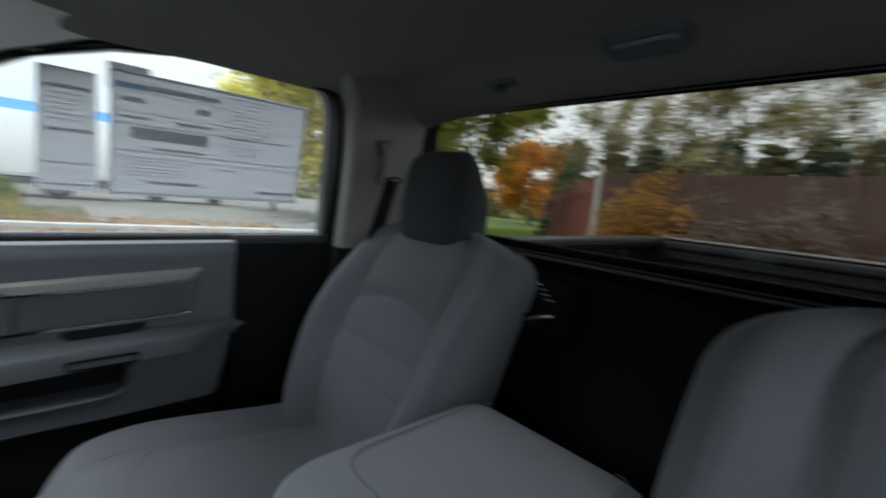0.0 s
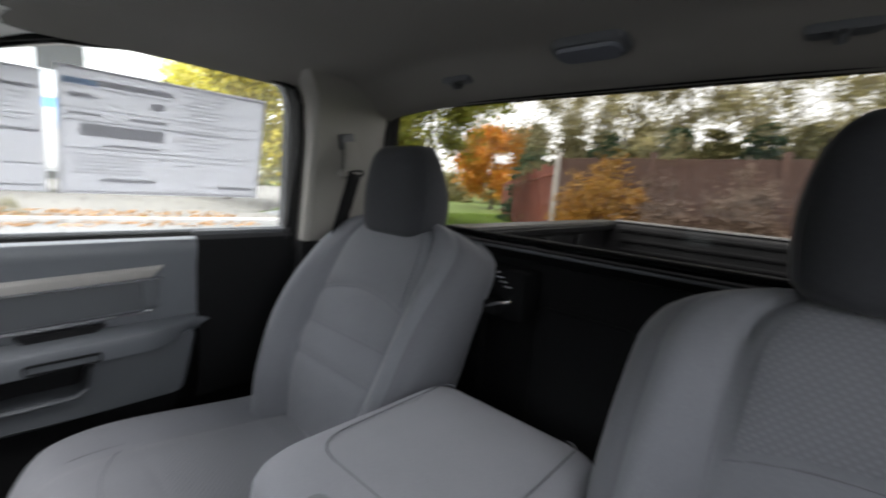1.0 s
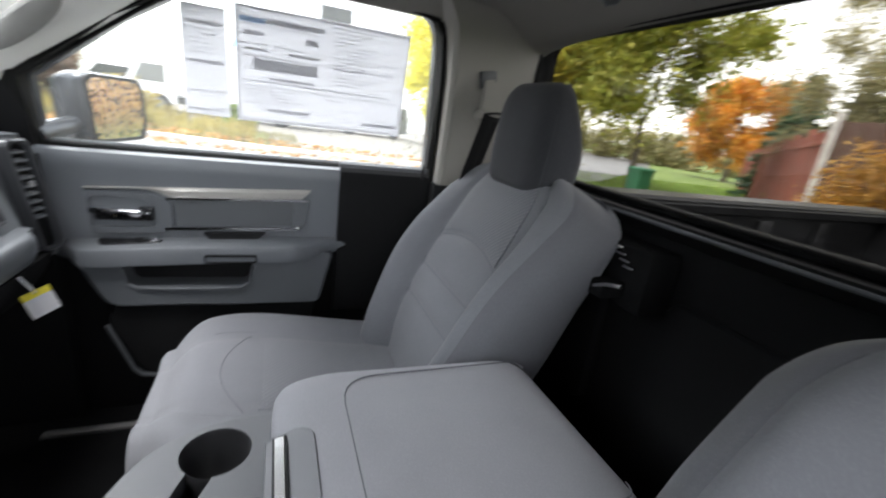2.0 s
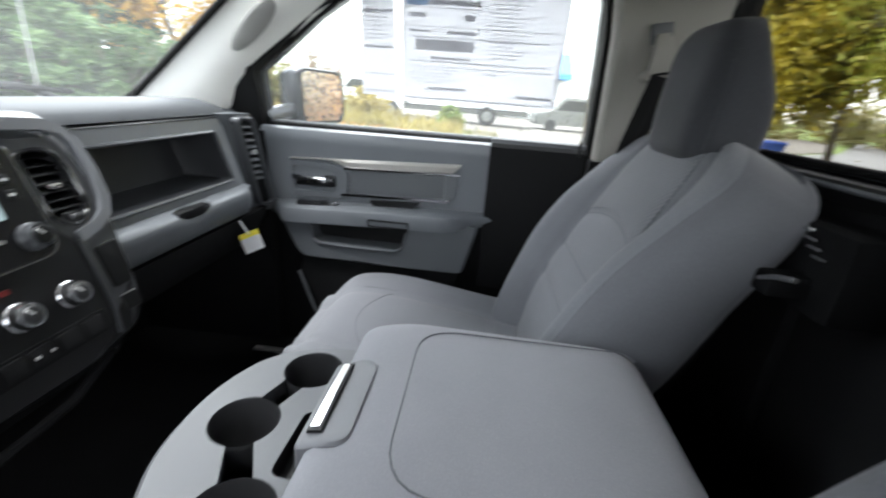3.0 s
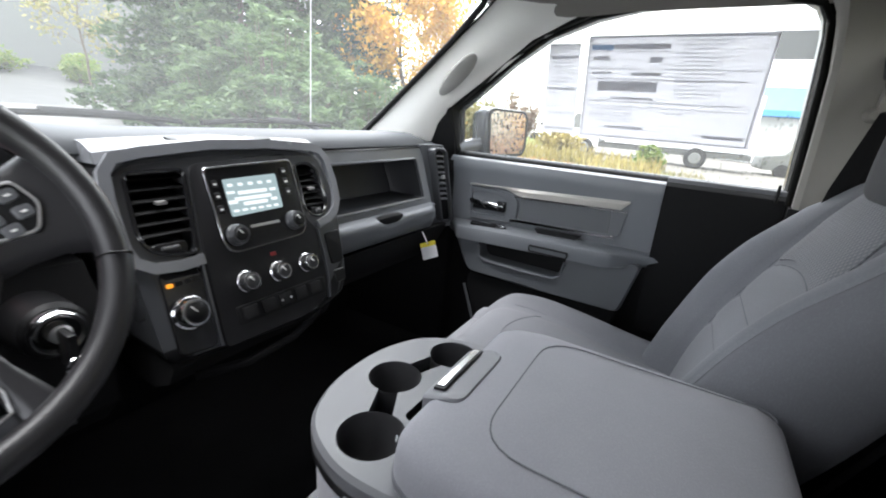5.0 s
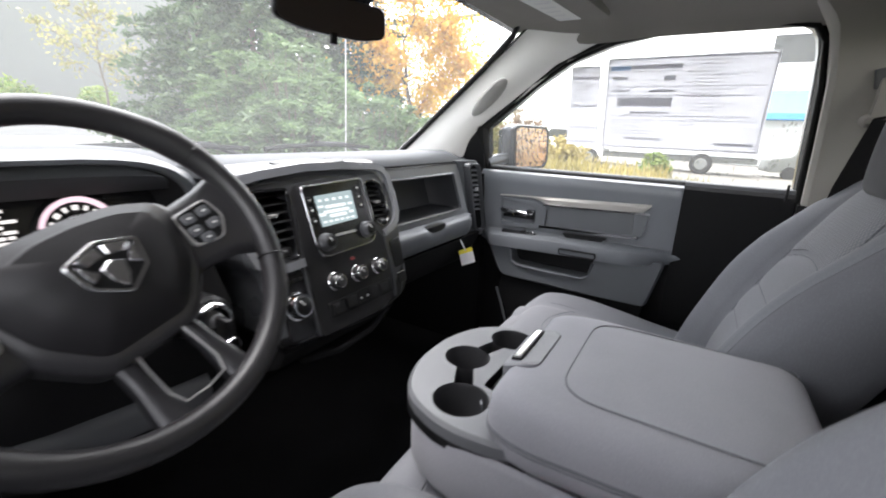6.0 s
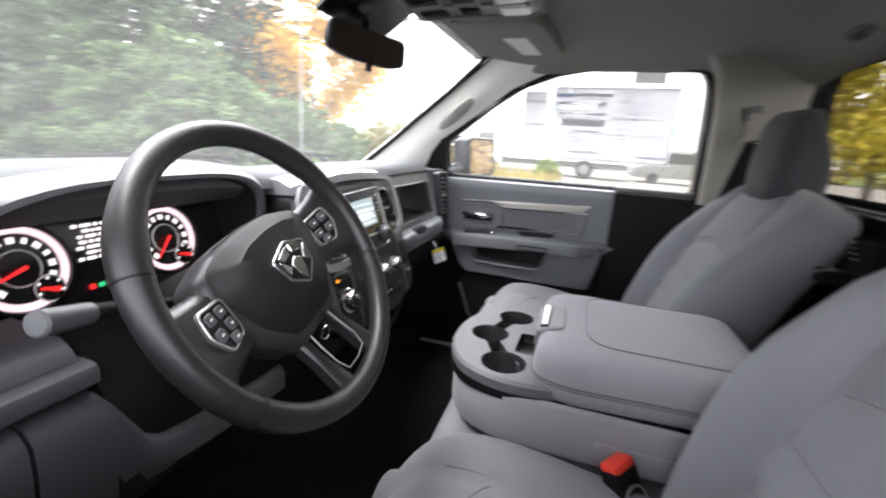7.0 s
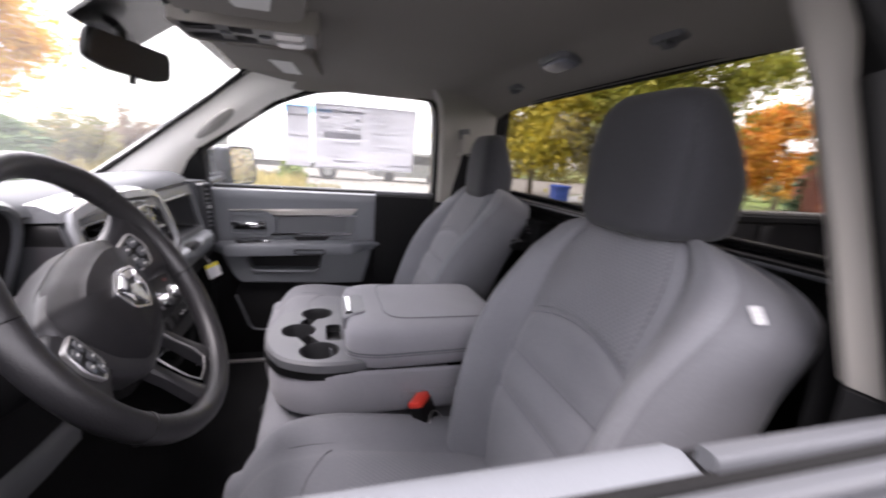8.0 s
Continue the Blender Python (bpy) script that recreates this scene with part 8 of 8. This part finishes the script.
for az, d, rd, h, s in ((32.5, 9.0, 0.85, 1.9, 61), (35.5, 9.6, 1.2, 2.6, 69), (40, 8.6, 1.4, 2.7, 62), (46, 9.2, 1.5, 2.5, 63), (52, 8.2, 1.3, 1.9, 64), (58, 9.0, 1.0, 1.5, 65)):
    shrub("juniper", far(az, d), rd, h, L_JUNIPER, 30000, 0.036, "dense green spreading juniper", s, "junipers", 2.4, 0.85, 90, 0.42)
for az, d, h, s in ((30.5, 13.5, 6.4, 70), (36, 12.5, 6.8, 66), (42, 13.0, 7.8, 67), (48, 14.0, 6.8, 68)):
    conifer("cedar", far(az, d), h, 2.5, L_CEDAR, 30000, 0.065, "tall soft green cedar", s, group="cedars")
shrub("clipped_bush", far(21.0, 21, 0), 0.9, 0.95, L_GREEN, 3000, 0.06, "low clipped green bush by the wall", 71)
shrub("clipped_bush", far(14.0, 22, 0), 1.4, 0.9, L_GREEN, 3000, 0.06, "low clipped green bush by the wall", 72)
for az, d, rd, h, s, mt in ((64, 20, 1.5, 2.2, 73, L_OLIVE), (69, 24, 1.6, 2.6, 74, L_BRUSH), (75, 22, 1.1, 1.4, 75, L_WEED), (86, 20.5, 0.6, 1.0, 76, L_GREEN)):
    shrub("bush", far(az, d), rd, h, mt, 3500, 0.08, "unkempt autumn bush on the verge", s, "verge bushes")

wr = np.random.default_rng(77)
arc_az = np.radians(wr.uniform(92, 150, 260))
arc_d = wr.uniform(62, 80, 260)
cen = np.stack([EYE0.x + arc_d * np.sin(arc_az), EYE0.y + arc_d * np.cos(arc_az), -1.4 + wr.uniform(0.3, 4.6, 260)], 1)
tagged(leaf_part("far_woods", leaf_mesh(cen, np.full(260, 1.7), 30000, 0.30, 0.2, 78), L_OLIVE), "far green and brown trees along the horizon", "trees", kind="stuff")

# ---- buildings and vehicles ----


def building(label, x0, x1, y0, y1, h, wall, windows, roof=0.25):
    root = thing("building", ((x0 + x1) / 2, (y0 + y1) / 2, G(0, (y0 + y1) / 2)), label, "building")
    g = min(G(0, y0), G(0, y1)) - 0.2
    bm = B()
    box(bm, x0, x1, y0, y1, g, h, 0.02)
    w = part("wall", bm, wall, root)
    bm = B()
    box(bm, x0 - 0.2, x1 + 0.2, y0 - 0.2, y1 + 0.2, h, h + roof, 0.03)
    part("roof", bm, WALL_GREY, root)
    for yc, zc, ww, hh in windows:
        bm = B()
        plate(bm, [(yc - ww / 2 - 0.1, zc - hh / 2 - 0.1), (yc + ww / 2 + 0.1, zc - hh / 2 - 0.1), (yc + ww / 2 + 0.1, zc + hh / 2 + 0.1), (yc - ww / 2 - 0.1, zc + hh / 2 + 0.1)], [[(yc - ww / 2, zc - hh / 2), (yc + ww / 2, zc - hh / 2), (yc + ww / 2, zc + hh / 2), (yc - ww / 2, zc + hh / 2)]], lambda u, v, d: (x0 - 0.06 + d, u, v), 0.08)
        f = part("window", bm, WALL_WHITE, root)
        bm = B()
        box(bm, x0 - 0.03, x0 + 0.02, yc - ww / 2, yc + ww / 2, zc - hh / 2, zc + hh / 2)
        part("pane", bm, DARK_PANE, f)
    return root


b1 = building("large white clad building with a blue awning", 40, 58, -16, 34, 12.5, WALL_WHITE, [(-4.9, 8.2, 2.6, 1.9), (-12.0, 7.6, 2.2, 1.0)])
bm = B()
loft(bm, [[(x, y, z) for x, z in ((39.9, 5.4), (37.6, 3.7), (37.6, 3.3), (39.9, 3.3))] for y in (3.0, -7.2)])
part("awning", bm, BLUE, b1, "faded blue awning")
building("pale grey building ahead across the yard", -14.0, 17.0, 24.0, 34.0, 10.0, WALL_GREY, [])


def truck(at, label):
    root = thing("box_truck", at, label, "truck")
    x, y, z = at
    bm = B()
    box(bm, x, x + 2.3, y - 3.4, y + 3.4, z + 1.0, z + 3.5, 0.05)
    part("box_body", bm, CAR_WHITE, root)
    bm = B()
    loft(bm, [[(x + q, y + a, z + b) for a, b in ((3.5, 0.6), (5.4, 0.6), (5.5, 1.4), (5.0, 2.4), (3.5, 2.5))] for q in (0.1, 2.2)])
    cab_ = part("cab", bm, CAR_WHITE, root)
    # Side window and chassis are greyed in the colour, as if through haze.
    bm = B()
    plate(bm, [(y + 3.9, z + 1.5), (y + 5.2, z + 1.5), (y + 4.85, z + 2.25), (y + 3.9, z + 2.25)], [], lambda u, v, d: (x + 0.08 + d, u, v), 0.03)
    part("side_window", bm, WALL_GREY, cab_)
    bm = B()
    box(bm, x + 0.3, x + 2.0, y - 3.5, y + 5.0, z + 0.6, z + 0.85, 0.02)
    part("chassis", bm, WALL_GREY, root)
    for yy in (-1.2, 2.3 + 1.9):
        bm = B()
        rod(bm, (x + 0.02, y + yy, z + 0.5), (x + 0.35, y + yy, z + 0.5), 0.5, None, 28, 0.06)
        wh = part("wheel", bm, TYRE, root)
        bm = B()
        rod(bm, (x - 0.01, y + yy, z + 0.5), (x + 0.1, y + yy, z + 0.5), 0.28, None, 20, 0.03)
        part("rim", bm, WALL_GREY, wh)
    return root


truck((24.0, 0.7, G(0, 0)), "white box truck parked beyond the verge")


def van(at, label, turn=0.0, paint=CAR_WHITE):
    root = thing("van", at, label, "van")
    m = Matrix.Translation(at) @ Matrix.Rotation(radians(turn), 4, "Z")
    prof = rounded([(-2.3, 0.35), (-2.35, 1.0), (-2.2, 1.9), (0.8, 1.95), (1.5, 1.15), (2.3, 1.0), (2.35, 0.35)], 0.15)
    bm = B()
    loft(bm, [[m @ Vector((q, a, b)) for a, b in [(a * k, 0.35 + (b - 0.35) * k) for a, b in prof]] for q, k in ((-0.9, 0.96), (-0.85, 1.0), (0.85, 1.0), (0.9, 0.96))])
    part("body", bm, paint, root)
    bm = B()
    plate(bm, rounded([(-1.9, 1.2), (-1.85, 1.75), (0.7, 1.78), (1.2, 1.2)], 0.06), [], lambda u, v, d: m @ Vector((-0.905 + d, u, v)), 0.02)
    part("side_window", bm, DARK_PANE, root)
    for yy in (-1.45, 1.45):
        bm = B()
        rod(bm, m @ Vector((-0.93, yy, 0.34)), m @ Vector((-0.7, yy, 0.34)), 0.34, None, 24, 0.04)
        part("wheel", bm, TYRE, root)
    return root


van((30.5, 8.2, G(0, 8)), "white van parked by the building")
van((27.0, -5.6, G(0, -5.6)), "grey van parked by the building", 8, WALL_GREY)
# wheeled bins


def bin_(at, material, label):
    root = thing("wheelie_bin", tuple(at), label, "bin")
    at = Vector(at)
    bm = B()
    loft(bm, [[at + Vector((a * k, b * k, z)) for a, b in rrect(0, 0, 0.56, 0.62, 0.06, 3)] for z, k in ((0.06, 0.82), (0.98, 1.0))])
    part("body", bm, material, root)
    bm = B()
    loft(bm, [[at + Vector((a * k, b * k, z)) for a, b in rrect(0, 0, 0.6, 0.68, 0.06, 3)] for z, k in ((0.98, 1.0), (1.04, 1.0), (1.08, 0.85))])
    part("lid", bm, material, root)
    for s in (1, -1):
        bm = B()
        rod(bm, at + Vector((s * 0.24, -0.26, 0.1)), at + Vector((s * 0.28, -0.26, 0.1)), 0.1, None, 16)
        part("wheel", bm, TYRE, root)


bin_(far(136.0, 15.5), mat("green_bin_plastic", (0.02, 0.10, 0.05), 0.5), "dark green wheeled bin by the drive")
bin_(far(122.2, 17.0), mat("blue_bin_plastic", (0.02, 0.05, 0.22), 0.5), "blue wheeled bin by the drive")
